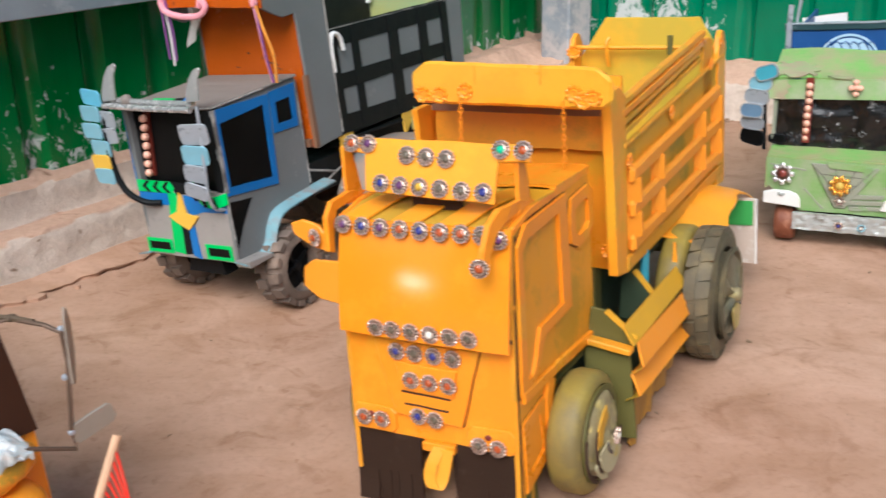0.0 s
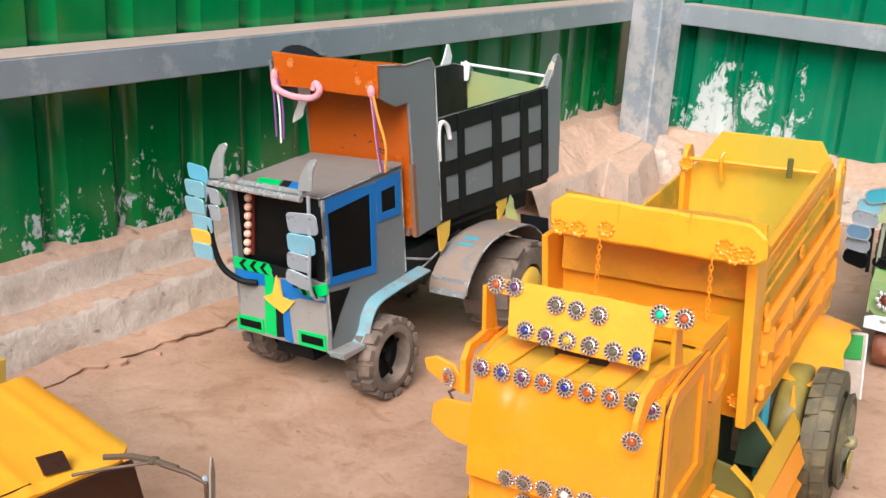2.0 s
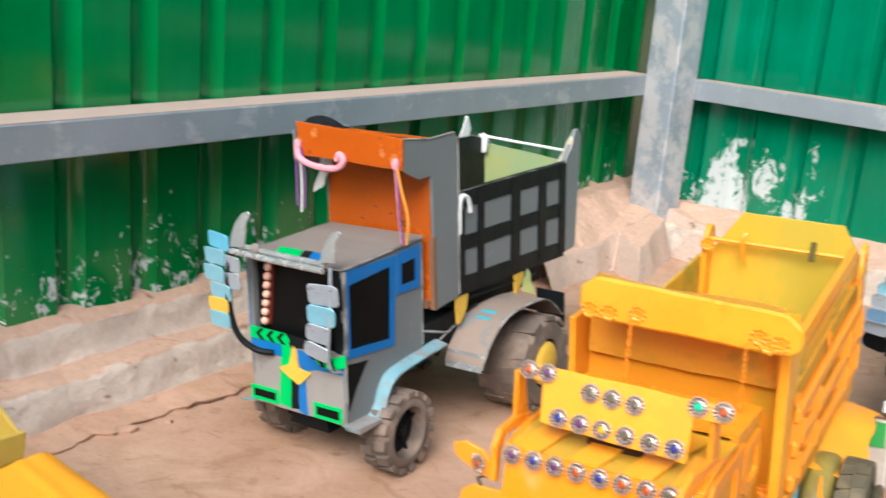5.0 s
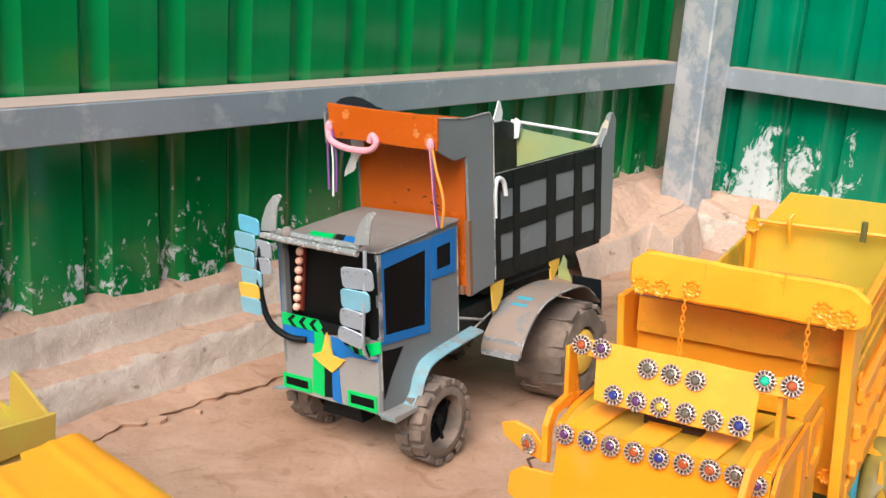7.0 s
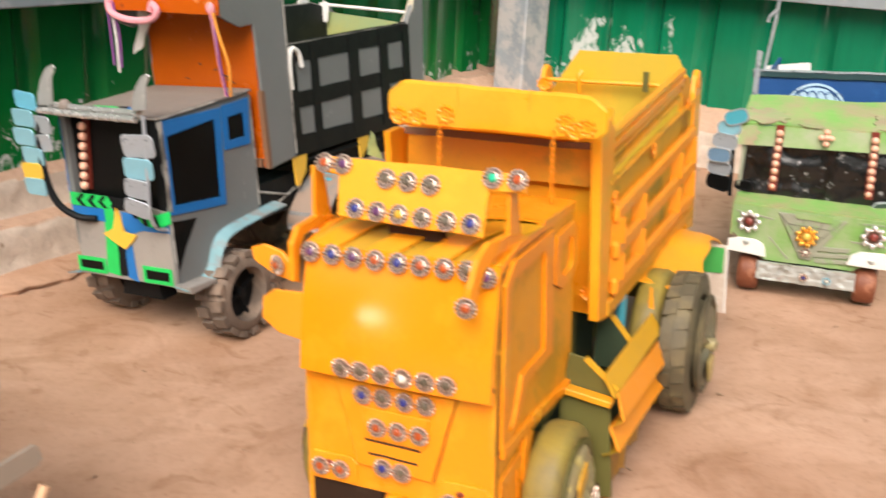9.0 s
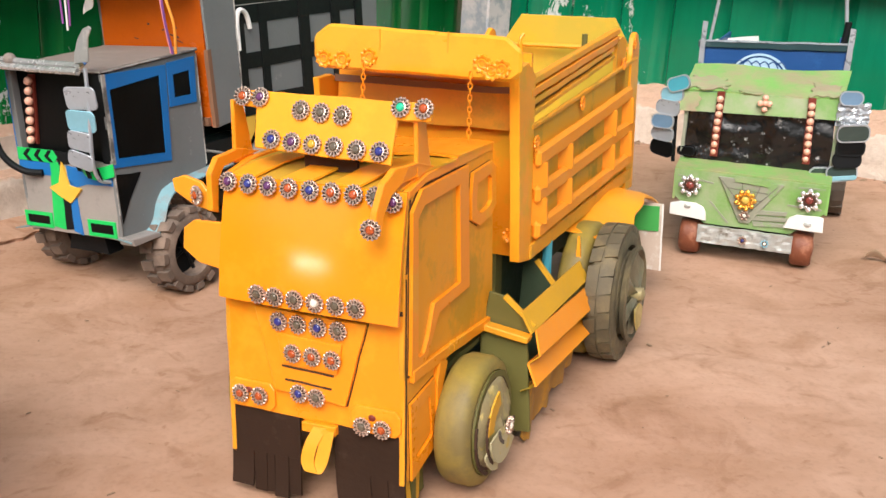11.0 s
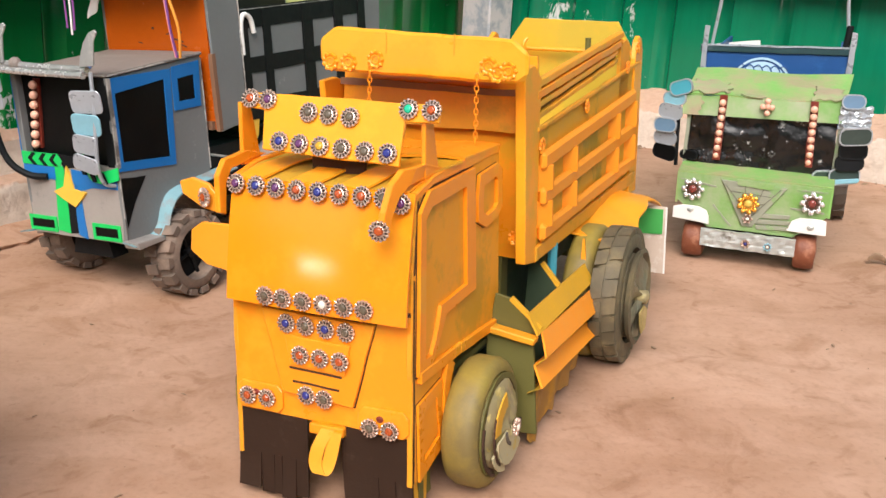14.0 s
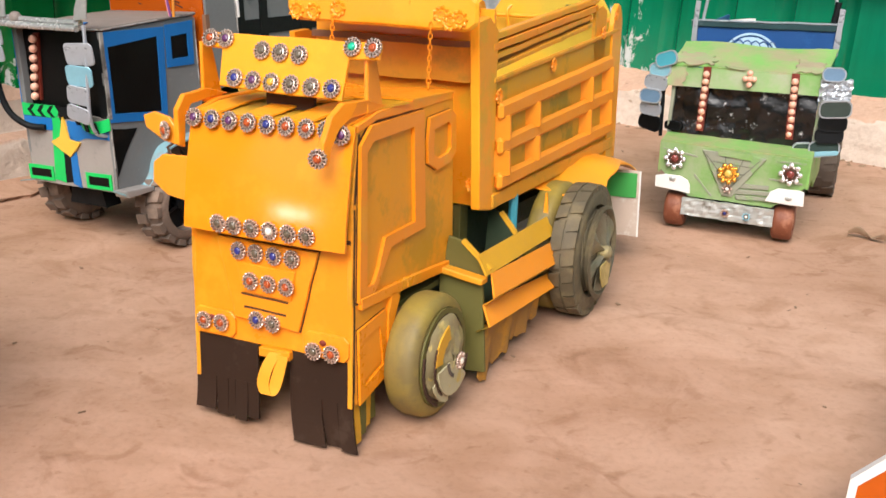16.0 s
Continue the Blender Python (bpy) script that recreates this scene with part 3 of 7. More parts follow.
def rhinestone_meshes():
    """A round filigree button in one relief: a scalloped silver rim, fourteen spokes with slots between them whose
    shade is coloured in, and a ring round the stone.
    """
    bm = bm_new()
    sides, lobes = 112, 14
    rows = ((0.0094, -0.0006, 0.06, 0.0), (0.0101, 0.0008, 0.055, 0.0003), (0.0098, 0.0022, 0.045, 0.0006), (0.0088, 0.0024, 0.0, 0.0005), (0.0082, 0.0014, 0.0, 0.0014), (0.0064, 0.0014, 0.0, 0.0014), (0.0059, 0.0028, 0.02, 0.0), (0.0049, 0.0031, 0.0, 0.0), (0.0044, 0.0014, 0.0, 0.0))
    rings = []
    for r, y, scallop, ridge in rows:
        lp = []
        for k in range(sides):
            a = 2 * math.pi * k / sides
            w = max(-1.0, min(1.0, 1.5 * math.cos(lobes * a) + 0.2))
            q = r * (1 + scallop * w)
            lp.append(bm.verts.new((q * math.cos(a), -(y + ridge * w), q * math.sin(a))))
        rings.append(lp)
    for n, (s, t) in enumerate(zip(rings, rings[1:])):
        for k in range(sides):
            f = bm.faces.new((s[k], s[(k + 1) % sides], t[(k + 1) % sides], t[k]))
            f.material_index = 1 if n in (3, 4, 5) and math.cos(lobes * 2 * math.pi * (k + 0.5) / sides) < 0.0 else 0
    bm.faces.new(rings[0]).material_index = 1
    bm.faces.new(rings[-1]).material_index = 1
    me = bpy.data.meshes.new("rhinestone")
    bmesh.ops.recalc_face_normals(bm, faces=bm.faces)
    bm.to_mesh(me)
    bm.free()
    me.materials.append(SILVER)
    me.materials.append(DARKSILVER)
    gems = {}
    for key, m in GEMS.items():
        bm = bm_new()
        rows = [[bm.verts.new((r * math.cos(2 * math.pi * (k + o) / 8), y, r * math.sin(2 * math.pi * (k + o) / 8))) for k in range(8)] for r, y, o in ((0.0045, -0.0014, 0), (0.0039, -0.0036, 0.5), (0.0022, -0.0044, 0))]
        for s, t in zip(rows, rows[1:]):
            for k in range(8):
                bm.faces.new((s[k], s[(k + 1) % 8], t[(k + 1) % 8], t[k]))
        bm.faces.new(rows[0])
        bm.faces.new(rows[-1])
        g = bpy.data.meshes.new("gem")
        bmesh.ops.recalc_face_normals(bm, faces=bm.faces)
        bm.to_mesh(g)
        bm.free()
        g.materials.append(m)
        gems[key] = g
    return me, gems


STONE, GEM = rhinestone_meshes()
GEMNAME = {"r": "red", "b": "blue", "p": "purple", "k": "smoky", "g": "green", "a": "amber", "w": "clear", "y": "yellow"}


def rhinestone(parent, x, y, z, key, rx=0.0, rz=0.0, s=1.0):
    turn = random.uniform(-6, 6)
    o = part("rhinestone", STONE, None, parent, f"silver filigree button with a {GEMNAME[key]} stone",
             pose(x, y, z, rx, 0, rz) @ pose(0, 0, 0, 0, turn, 0) @ Matrix.Diagonal((0.90 * s, s, 0.90 * s, 1)))
    part("gem", GEM[key], None, o)


def rosette_mesh(material):
    bm = relief_disc([(0.0100, -0.001, 0.08, 0), (0.0112, 0.0006, 0.09, 0.0002), (0.0104, 0.0020, 0.08, 0.0005), (0.0082, 0.0020, 0.03, 0.0006), (0.0066, 0.0008, 0.0, 0.0001), (0.0060, 0.0006, 0, 0), (0.0052, 0.0018, 0, 0), (0.0040, 0.0018, 0, 0), (0.0034, 0.0006, 0, 0)], 72, 9)
    me = bpy.data.meshes.new("rosette")
    bmesh.ops.recalc_face_normals(bm, faces=bm.faces)
    bm.to_mesh(me)
    bm.free()
    me.materials.append(material)
    return me


ROSETTE = rosette_mesh(YELLOW)


def chain(name, p, q, material, parent, link=0.0075):
    """A hanging chain of small links from p to q, one mesh."""
    bm = bm_new()
    p, q = Vector(p), Vector(q)
    count = max(3, int((q - p).length / (link * 0.72)))
    for i in range(count):
        c = p.lerp(q, (i + 0.5) / count)
        a = 0.5 * math.pi * (i % 2) + 0.4
        pts = [c + Vector((math.cos(a) * 0.0021 * math.cos(t), math.sin(a) * 0.0021 * math.cos(t), link / 2 * math.sin(t))) for t in [2 * math.pi * k / 10 for k in range(11)]]
        tube(bm, pts, 0.0007, 5)
    return part(name, bm, material, parent)


def wheel(parent, name, x, y, z, R, width, tyre_mat, hub_mat, lugs=0, depth=0.004, block=0.30, rim=0.6, face=1, tilt=0.0, label="", hollow=False, dome=0.012):
    """A wheel about the x axis at x, y, z: a tyre with rounded shoulders, tread blocks, and a hub. face: the side on which the hub shows."""
    m = pose(x, y, z, tilt, 0, 0)
    bm = bm_new()
    w = width / 2
    rr = R * rim
    prof = [(rr, -w), (R * 0.86, -w), (R * 0.96, -w * 0.82), (R, -w * 0.5), (R, w * 0.5), (R * 0.96, w * 0.82), (R * 0.86, w), (rr, w), (rr * 0.97, w * 0.7), (rr * 0.97, -w * 0.7)]
    lathe(bm, prof, 44, closed=True)
    tyre = part("wheel", bm, tyre_mat, parent, label, m, smooth=True)
    if lugs:
        bm = bm_new()
        for k in range(lugs):
            a0 = 2 * math.pi * k / lugs
            for side in (-1, 1):
                a = a0 + (0.5 * 2 * math.pi / lugs if side > 0 else 0) + random.uniform(-0.03, 0.03)
                da = block * 2 * math.pi / lugs
                pts = []
                for xx, sk in ((side * w * (1.02 if block < 0.4 else 0.90), 0.0), (side * w * 0.08, 0.35 * da * side)):
                    for aa in (a - da + sk, a + da + sk):
                        for r in (R * 0.93, R + depth * (0.55 if block >= 0.4 and abs(xx) > 0.5 * w else 1.0)):
                            pts.append(bm.verts.new((xx, r * math.cos(aa), r * math.sin(aa))))
                for f in ((0, 1, 3, 2), (4, 5, 7, 6), (0, 1, 5, 4), (2, 3, 7, 6), (1, 3, 7, 5), (0, 2, 6, 4)):
                    bm.faces.new([pts[i] for i in f])
        part("tread", bm, tyre_mat, tyre)
    bm = bm_new()
    if hollow:
        lathe(bm, [(rr * 0.98, -face * w * 0.1), (rr * 0.2, -face * w * 0.1), (rr * 0.2, -face * w * 0.3), (rr * 0.98, -face * w * 0.3)], 36, closed=True)
        lathe(bm, [(0.008, -face * w * 0.2), (0.008, face * w * 0.45), (0.005, face * w * 0.5)], 14)
        for k in range(4):
            a = 2 * math.pi * k / 4 + 0.4
            tube(bm, [(face * w * 0.2, 0, 0), (face * w * 0.15, rr * 0.96 * math.cos(a), rr * 0.96 * math.sin(a))], 0.003, 6)
    else:
        lathe(bm, [(rr * 1.0, face * w * 0.40), (rr * 0.90, face * w * 0.42), (rr * 0.87, face * w * 0.95), (rr * 0.78, face * (w + dome * 0.4)), (rr * 0.42, face * (w + dome * 0.8)), (rr * 0.16, face * (w + dome))], 36)
    part("hub", bm, hub_mat, tyre, "", smooth=not hollow)
    return tyre


# ---- the yard: floor, ledges, sheet walls, steel frame ----
def earth_floor():
    bm = bm_new()
    def axis(lo, hi, a, b, fine, coarse):
        count = round((b - a) / fine)
        far = [a - 1, a - 4, a - 12, a - 30, lo]
        return far[::-1] + [a + fine * i for i in range(count + 1)] + [b + 1, b + 4, b + 12, b + 30, hi]
    xs = axis(-60, 60, -1.4, 1.7, 0.02, 6.0)
    ys = axis(-60, 60, -0.2, 3.2, 0.02, 6.0)
    grid = []
    for x in xs:
        row = []
        for y in ys:
            k = 1.0 if -1.5 < x < 1.8 and -0.5 < y < 3.4 else 0.0
            h = 0.0035 * noise.noise((x * 2.3, y * 2.3, 0)) + 0.0022 * noise.noise((x * 7, y * 7, 3)) + 0.0009 * noise.noise((x * 19, y * 19, 7))
            row.append(bm.verts.new((x, y, floor_z(max(-1.6, min(2, x)), y) - 0.002 + k * h)))
        grid.append(row)
    for i in range(len(xs) - 1):
        for j in range(len(ys) - 1):
            bm.faces.new((grid[i][j], grid[i + 1][j], grid[i + 1][j + 1], grid[i][j + 1]))
    return tagged(part("ground", bm, EARTH, smooth=True), "trodden pinkish-brown bare earth floor", "ground", kind="structure")


earth_floor()

# wall lines: the face of each rail, with u along the wall and n into the yard
LEFT0, LEFT_A = Vector((0.20, 3.0, 0)), radians(56.5)
RIGHT0, RIGHT_A = Vector((0.334, 2.975, 0)), radians(-40.0)
RAIL_TOP, RAIL_H = 0.509, 0.056


def wall_frame(o, a):
    """u along the wall, n into the yard, z up."""
    return Matrix.Translation(o) @ Matrix.Rotation(a, 4, "Z")


def corrugated(name, m, u0, u1, z0, z1, off, step, phase, label):
    """A ribbed steel sheet in the plane off behind the rails; local x along the wall, -y into the yard."""
    prof, u = [], u0 - (u0 - phase) % step
    while u < u1 + step:
        prof += [(u + step * 0.54, -0.0165), (u + step * 0.545, -0.0165), (u + step * 0.61, -0.004), (u + step * 0.64, -0.001), (u + step * 0.67, 0.0)] + [(u + step * (0.76 + 0.16 * k / 7), -0.0165 * (k / 7) ** 1.5) for k in range(7)] + [(u + step * 0.92, -0.0165), (u + step * 0.93, -0.0165), (u + step * 0.95, -0.0165)]
        u += step
    bm = bm_new()
    zs = [z0, 0.25, 0.45, z1]
    rows = []
    for z in zs:
        rows.append([bm.verts.new((a, off + b + 0.002 * noise.noise((a * 3, z * 3, 1)), z)) for a, b in prof] + [bm.verts.new((prof[-1][0], off + 0.012, z)), bm.verts.new((prof[0][0], off + 0.012, z))])
    k = len(rows[0])
    for s, t in zip(rows, rows[1:]):
        for i in range(k):
            bm.faces.new((s[i], s[(i + 1) % k], t[(i + 1) % k], t[i]))
    bm.faces.new(rows[0])
    bm.faces.new(rows[-1])
    ob = part(name, bm, SHEET_L if "left" in name else SHEET, m=m, smooth=True)
    return tagged(ob, label, "wall", kind="structure")


ML, MR = wall_frame(LEFT0, LEFT_A), wall_frame(RIGHT0, RIGHT_A)
corrugated("wall_left", ML, -3.7, 0.22, -0.15, 1.4, 0.1085, 0.1405, -1.868, "green ribbed steel sheet wall, lime-splashed at its foot")
corrugated("wall_right", MR, -0.16, 2.3, -0.15, 1.4, 0.075, 0.155, 0.03, "green ribbed steel sheet wall, lime-splashed at its foot")


def rail(m, u0, u1, depth, fall):
    """A square steel rail with a skin of dust on its top; it falls a little along the wall."""
    k = m @ Matrix.Rotation(-fall, 4, "Y")
    bm = bm_new()
    box(bm, u0, u1, 0.0, depth, RAIL_TOP - RAIL_H, RAIL_TOP, 0.0015)
    o = tagged(part("rail", bm, STEEL, m=k), "grey galvanised square steel rail with dust on top", "rail", "rails of the frame", kind="structure")
    bm = bm_new()
    sheet(bm, lambda u, v: (u0 + (u1 - u0) * u, 0.003 + (depth - 0.004) * v + 0.0012 * noise.noise((u * 90, v, 0)), RAIL_TOP + 0.0006), 160, 1, 0.0012, (0, 0, 1))
    part("dust", bm, DUST, o, "pale dust on the rail")


rail(ML, -3.7, 0.02, 0.0880, 0.0157)
rail(MR, -0.01, 2.3, 0.0545, 0.0)
bm = bm_new()
slab(bm, [(0.187, 2.985), (0.262, 2.915), (0.334, 2.985), (0.262, 3.06)], "xy", -0.1, 1.5, 0.004)
tagged(part("post", bm, POSTSTEEL), "grey galvanised square steel corner post, scuffed near its foot", "post", kind="structure")


def ledge(name, m, prof, u0, u1, label, seed):
    """A stepped cement footing: prof is (distance into the yard, height); its edges are worn."""
    bm = bm_new()
    dense = []
    for (a, b), (c, d) in zip(prof, prof[1:]):
        steps = max(1, int(math.hypot(c - a, d - b) / 0.012))
        dense += [(a + (c - a) * i / steps, b + (d - b) * i / steps) for i in range(steps)]
    dense.append(prof[-1])
    n = int((u1 - u0) / 0.011)
    rows = []
    for i in range(n + 1):
        u = u0 + (u1 - u0) * i / n
        row = []
        for s, z in dense:
            q = (u * 5 + seed, s * 12, z * 12)
            h = 0.005 * noise.noise(q) + 0.0032 * noise.noise((u * 22 + seed, s * 40, z * 40)) + 0.008 * noise.noise((u * 1.7, seed, 0))
            h -= 0.012 * max(0.0, noise.noise((u * 9 + seed, s * 22, z * 30 + 4)) - 0.28) + 0.006 * max(0.0, noise.noise((u * 31 + seed, s * 50, z * 60)) - 0.25)
            p = m @ Vector((u, -(s + h), 0))
            row.append(bm.verts.new((p.x, p.y, z + 0.7 * h + (slope_z(p.x) if z < 0.16 else slope_z(p.x) * 0.8))))
        rows.append(row)
    for a, b in zip(rows, rows[1:]):
        for i in range(len(a) - 1):
            bm.faces.new((a[i], a[i + 1], b[i + 1], b[i]))
    return tagged(part(name, bm, KERB, smooth=True), label, "footing", kind="structure")


ledge("footing_left", ML, [(0.02, -0.03), (0.012, 0.02), (-0.004, 0.104), (-0.010, 0.111), (-0.058, 0.113), (-0.061, 0.117), (-0.067, 0.163), (-0.074, 0.170), (-0.115, 0.192), (-0.17, 0.196)],
      -3.7, 0.25, "stepped rough cement footing dusted with pink earth", 0)
ledge("footing_right", MR, [(0.07, -0.03), (0.062, 0.0), (0.05, 0.085), (0.04, 0.098), (-0.03, 0.125), (-0.065, 0.135), (-0.12, 0.138)],
      -0.35, 2.3, "low rough cement footing dusted with pink earth", 9)


def closing_wall(name, p, q, top):
    """Plain sheet walls, unseen and added, that close the yard behind the camera."""
    a, b = Vector(p), Vector(q)
    d = (b - a).normalized()
    k = Vector((-d.y, d.x)) * 0.02
    bm = bm_new()
    slab(bm, [tuple(a - k), tuple(b - k), tuple(b + k), tuple(a + k)], "xy", -0.3, top)
    tagged(part(name, bm, SHEET), "unseen plain green steel sheet wall, added to close the yard", "wall", kind="structure")
closing_wall("unseen_closing_wall", (-2.20, -1.0), (-1.5, -2.6), 1.3)
closing_wall("unseen_closing_wall", (-1.52, -2.6), (2.2, -2.6), 1.3)
# added out of view on the right, where it also tones reflections
closing_wall("unseen_closing_wall", (2.22, -2.6), (2.12, 1.49), 1.2)



# ---- the yellow tipper ----
def hub_blades(parent, x, y, z, R, face):
    """A hub of six folded foil blades round a small boss, between a raised rim and a dark ground."""
    bm = bm_new()
    lathe(bm, [(R * 1.0, face * 0.004), (R * 1.06, face * 0.010), (R * 0.97, face * 0.012), (R * 0.90, face * 0.006)], 32, closed=True)
    hub = part("hub_ring", bm, TYRE_G, parent, "", Matrix.Translation((x, y, z)), smooth=True)
    for k in range(6):
        a0, a1 = 2 * math.pi * k / 6 + 0.2, 2 * math.pi * (k + 0.82) / 6 + 0.2
        bm = bm_new()
        def blade(u, v):
            a = a0 + (a1 - a0) * v
            r = R * (0.12 + 0.78 * u)
            lift = 0.006 + 0.010 * (1 - abs(2 * v - 0.7)) * (1 - 0.5 * u) + 0.0015 * noise.noise((u * 5, v * 5, k * 3.1))
            return (face * lift, r * math.cos(a), r * math.sin(a))
        sheet(bm, blade, 5, 6, 0.0014, (-face, 0, 0))
        part("blade", bm, BLADE, hub, "folded grey-green foil blade")
    bm = bm_new()
    lathe(bm, [(R * 0.16, face * 0.004), (R * 0.15, face * 0.020), (R * 0.06, face * 0.023)], 16)
    part("boss", bm, HUBDISC, hub)


HUBDISC = mat("smudged_olive_card", (0.24, 0.195, 0.10), 0.45, vary=0.4, scale=24, bump=0.7, second=(0.40, 0.33, 0.13), amount=0.10, spots=22)
BLADE = mat("oversprayed_grey_foil", (0.17, 0.155, 0.105), 0.32, metal=0.35, vary=0.4, scale=30, bump=0.5, second=(0.22, 0.19, 0.10), amount=0.06, spots=22)
HANDCUT[0] = 0.0011
def yellow_tipper():
    M = stand(-0.0155, 0.8749, -0.4323, 0.0671, -0.0285)
    T = thing("toy_tipper_truck", "bright yellow painted cardboard toy tipper truck studded with rhinestone buttons", "toy truck", M)
    gz = lambda x, y: ground_at(M, x, y)
    # cab
    side = [(0.0, 0.045), (0.0, 0.250), (0.009, 0.318), (0.045, 0.327), (0.215, 0.331), (0.226, 0.140), (0.175, 0.143), (0.106, 0.146), (0.085, 0.125), (0.078, 0.100), (0.074, 0.060)]
    bm = bm_new()
    slab(bm, side, "yz", 0.090, 0.0955, 0.0008)
    part("side_panel", bm, OCHRE, T, "ochre-dusted yellow cab side")
    bm = bm_new()
    slab(bm, side, "yz", -0.095, -0.090, 0.0008)
    part("side_panel", bm, OCHRE, T)
    bm = bm_new()
    slab(bm, [(-0.0945, 0.094), (0.0945, 0.094), (0.0945, 0.214), (-0.0945, 0.214)], "xz", 0.0, 0.005, 0.0008)
    part("front_panel", bm, YELLOW, T)
    bm = bm_new()
    sheet(bm, lambda u, v: (-0.0900 + 0.1870 * u, -0.0165 - 0.0028 * (1 - (2 * u - 1) ** 2) + 0.0195 * v - 0.0101 * v * (1 - v), 0.208 + 0.116 * v + 0.003 * (1 - u) * (1 - v)), 24, 18, 0.003, (0, 1, 0))
    part("windscreen_panel", bm, WINDSCREEN_Y, T, "glossy yellow blanked windscreen sheet", smooth=True)
    bm = bm_new()
    slab(bm, [(0.222, 0.140), (0.212, 0.330), (0.207, 0.330), (0.217, 0.140)], "yz", -0.09, 0.09)
    part("back_panel", bm, OCHRE, T)
    bm = bm_new()
    slab(bm, [(0.006, 0.317), (0.045, 0.326), (0.214, 0.330), (0.214, 0.335), (0.045, 0.331), (0.006, 0.322)], "yz", -0.0900, 0.0900)
    part("roof", bm, ROOF_Y, T, "olive-yellow cardboard roof with cut strips")
    for x0, x1 in ((-0.0960, -0.0900), (0.0900, 0.0966)):
        bm = bm_new()
        slab(bm, [(0.008, 0.3165), (0.045, 0.325), (0.214, 0.329), (0.214, 0.3372), (0.110, 0.3366), (0.045, 0.3335), (0.008, 0.3240)], "yz", x0, x1, 0.0012)
        part("roof_edge", bm, YELLOW, T)
    for x0, x1, sk in ((-0.085, -0.058, 0.03), (-0.030, 0.000, 0.035), (0.022, 0.050, 0.03), (0.068, 0.090, 0.01)):
        bm = bm_new()
        sheet(bm, lambda u, v: (x0 + (x1 - x0) * u + sk * v, 0.004 + 0.10 * v, 0.3235 + 0.0095 * min(1, v * 2.4) + 0.0025 * v), 2, 6, 0.002, (0, 0, 1))
        part("roof_strip", bm, YELLOW2, T)
    bm = bm_new()
    sheet(bm, lambda u, v: (-0.096 + 0.193 * u, 0.115 + 0.10 * v, 0.3352 + 0.0018 * math.sin(u * 9)), 10, 3, 0.0025, (0, 0, 1))
    part("roof_sheet", bm, YELLOW, T)
    bm = bm_new()
    slab(bm, [(-0.09, 0.03), (0.09, 0.03), (0.09, 0.21), (-0.09, 0.21)], "xy", 0.12, 0.126)
    part("cab_floor", bm, OLIVE, T)
    # window frames, raised card
    outer = [(0.010, 0.305), (0.030, 0.322), (0.138, 0.326), (0.146, 0.200), (0.070, 0.196), (0.046, 0.165), (0.030, 0.150), (0.008, 0.153)]
    inner = [(0.021, 0.297), (0.034, 0.307), (0.116, 0.311), (0.122, 0.211), (0.058, 0.208), (0.046, 0.180), (0.036, 0.166), (0.022, 0.166)]
    bm = bm_new()
    ring(bm, outer, inner, "yz", 0.0955, 0.0995)
    part("window_frame", bm, YELLOW, T, "raised yellow card window outline")
    bm = bm_new()
    ring(bm, [(0.148, 0.290), (0.152, 0.316), (0.204, 0.320), (0.216, 0.312), (0.219, 0.272), (0.205, 0.262), (0.172, 0.258), (0.150, 0.268)],
         [(0.162, 0.288), (0.164, 0.303), (0.198, 0.307), (0.203, 0.303), (0.205, 0.278), (0.198, 0.273), (0.176, 0.270), (0.163, 0.276)], "yz", 0.0955, 0.0995)
    part("window_frame", bm, YELLOW, T)
    bm = bm_new()
    ring(bm, [(0.008, 0.125), (0.062, 0.132), (0.075, 0.062), (0.012, 0.046)], [(0.020, 0.112), (0.050, 0.118), (0.058, 0.074), (0.022, 0.064)], "yz", 0.0955, 0.0985)
    part("side_trim", bm, YELLOW, T)
    bm = bm_new()
    slab(bm, [(0.022, 0.116), (0.050, 0.120), (0.056, 0.078), (0.022, 0.070)], "yz", 0.0955, 0.0972)
    part("side_plate", bm, ORANGE_Y, T)
    for a, b in (((0.010, 0.151), (0.105, 0.149)), ((0.105, 0.149), (0.225, 0.142))):
        bm = bm_new()
        strip(bm, a, b, "yz", 0.012, 0.0955, 0.1005, 0.001)
        part("sill_strip", bm, YELLOW, T)
    bm = bm_new()
    slab(bm, [(0.072, 0.150), (0.064, 0.128), (0.066, 0.070), (0.078, 0.066), (0.078, 0.118), (0.090, 0.140)], "yz", 0.0955, 0.1005, 0.001)
    part("arch_trim", bm, YELLOW, T)
    # dark joints where the card pieces meet; the outlines paint the raised frames' shade
    for pts in ([(0.0020, 0.060), (0.0050, 0.060), (0.0052, 0.245), (0.0024, 0.245)], [(0.0030, 0.250), (0.0062, 0.250), (0.0132, 0.316), (0.0098, 0.316)]):
        bm = bm_new()
        slab(bm, pts, "yz", 0.0955, 0.0958)
        part("seam_shade", bm, SEAM_SHADE, T)
    for ring_out in (outer, [(0.148, 0.290), (0.152, 0.316), (0.204, 0.320), (0.216, 0.312), (0.219, 0.272), (0.205, 0.262), (0.172, 0.258), (0.150, 0.268)], [(0.008, 0.125), (0.062, 0.132), (0.075, 0.062), (0.012, 0.046)]):
        cy, cz = sum(p[0] for p in ring_out) / len(ring_out), sum(p[1] for p in ring_out) / len(ring_out)
        grow = [(cy + (a - cy) * 1.036, cz + (b - cz) * 1.026) for a, b in ring_out]
        bm = bm_new()
        ring(bm, grow, [(cy + (a - cy) * 0.97, cz + (b - cz) * 0.97) for a, b in ring_out], "yz", 0.0955, 0.0958)
        part("seam_shade", bm, SEAM_SHADE, T)
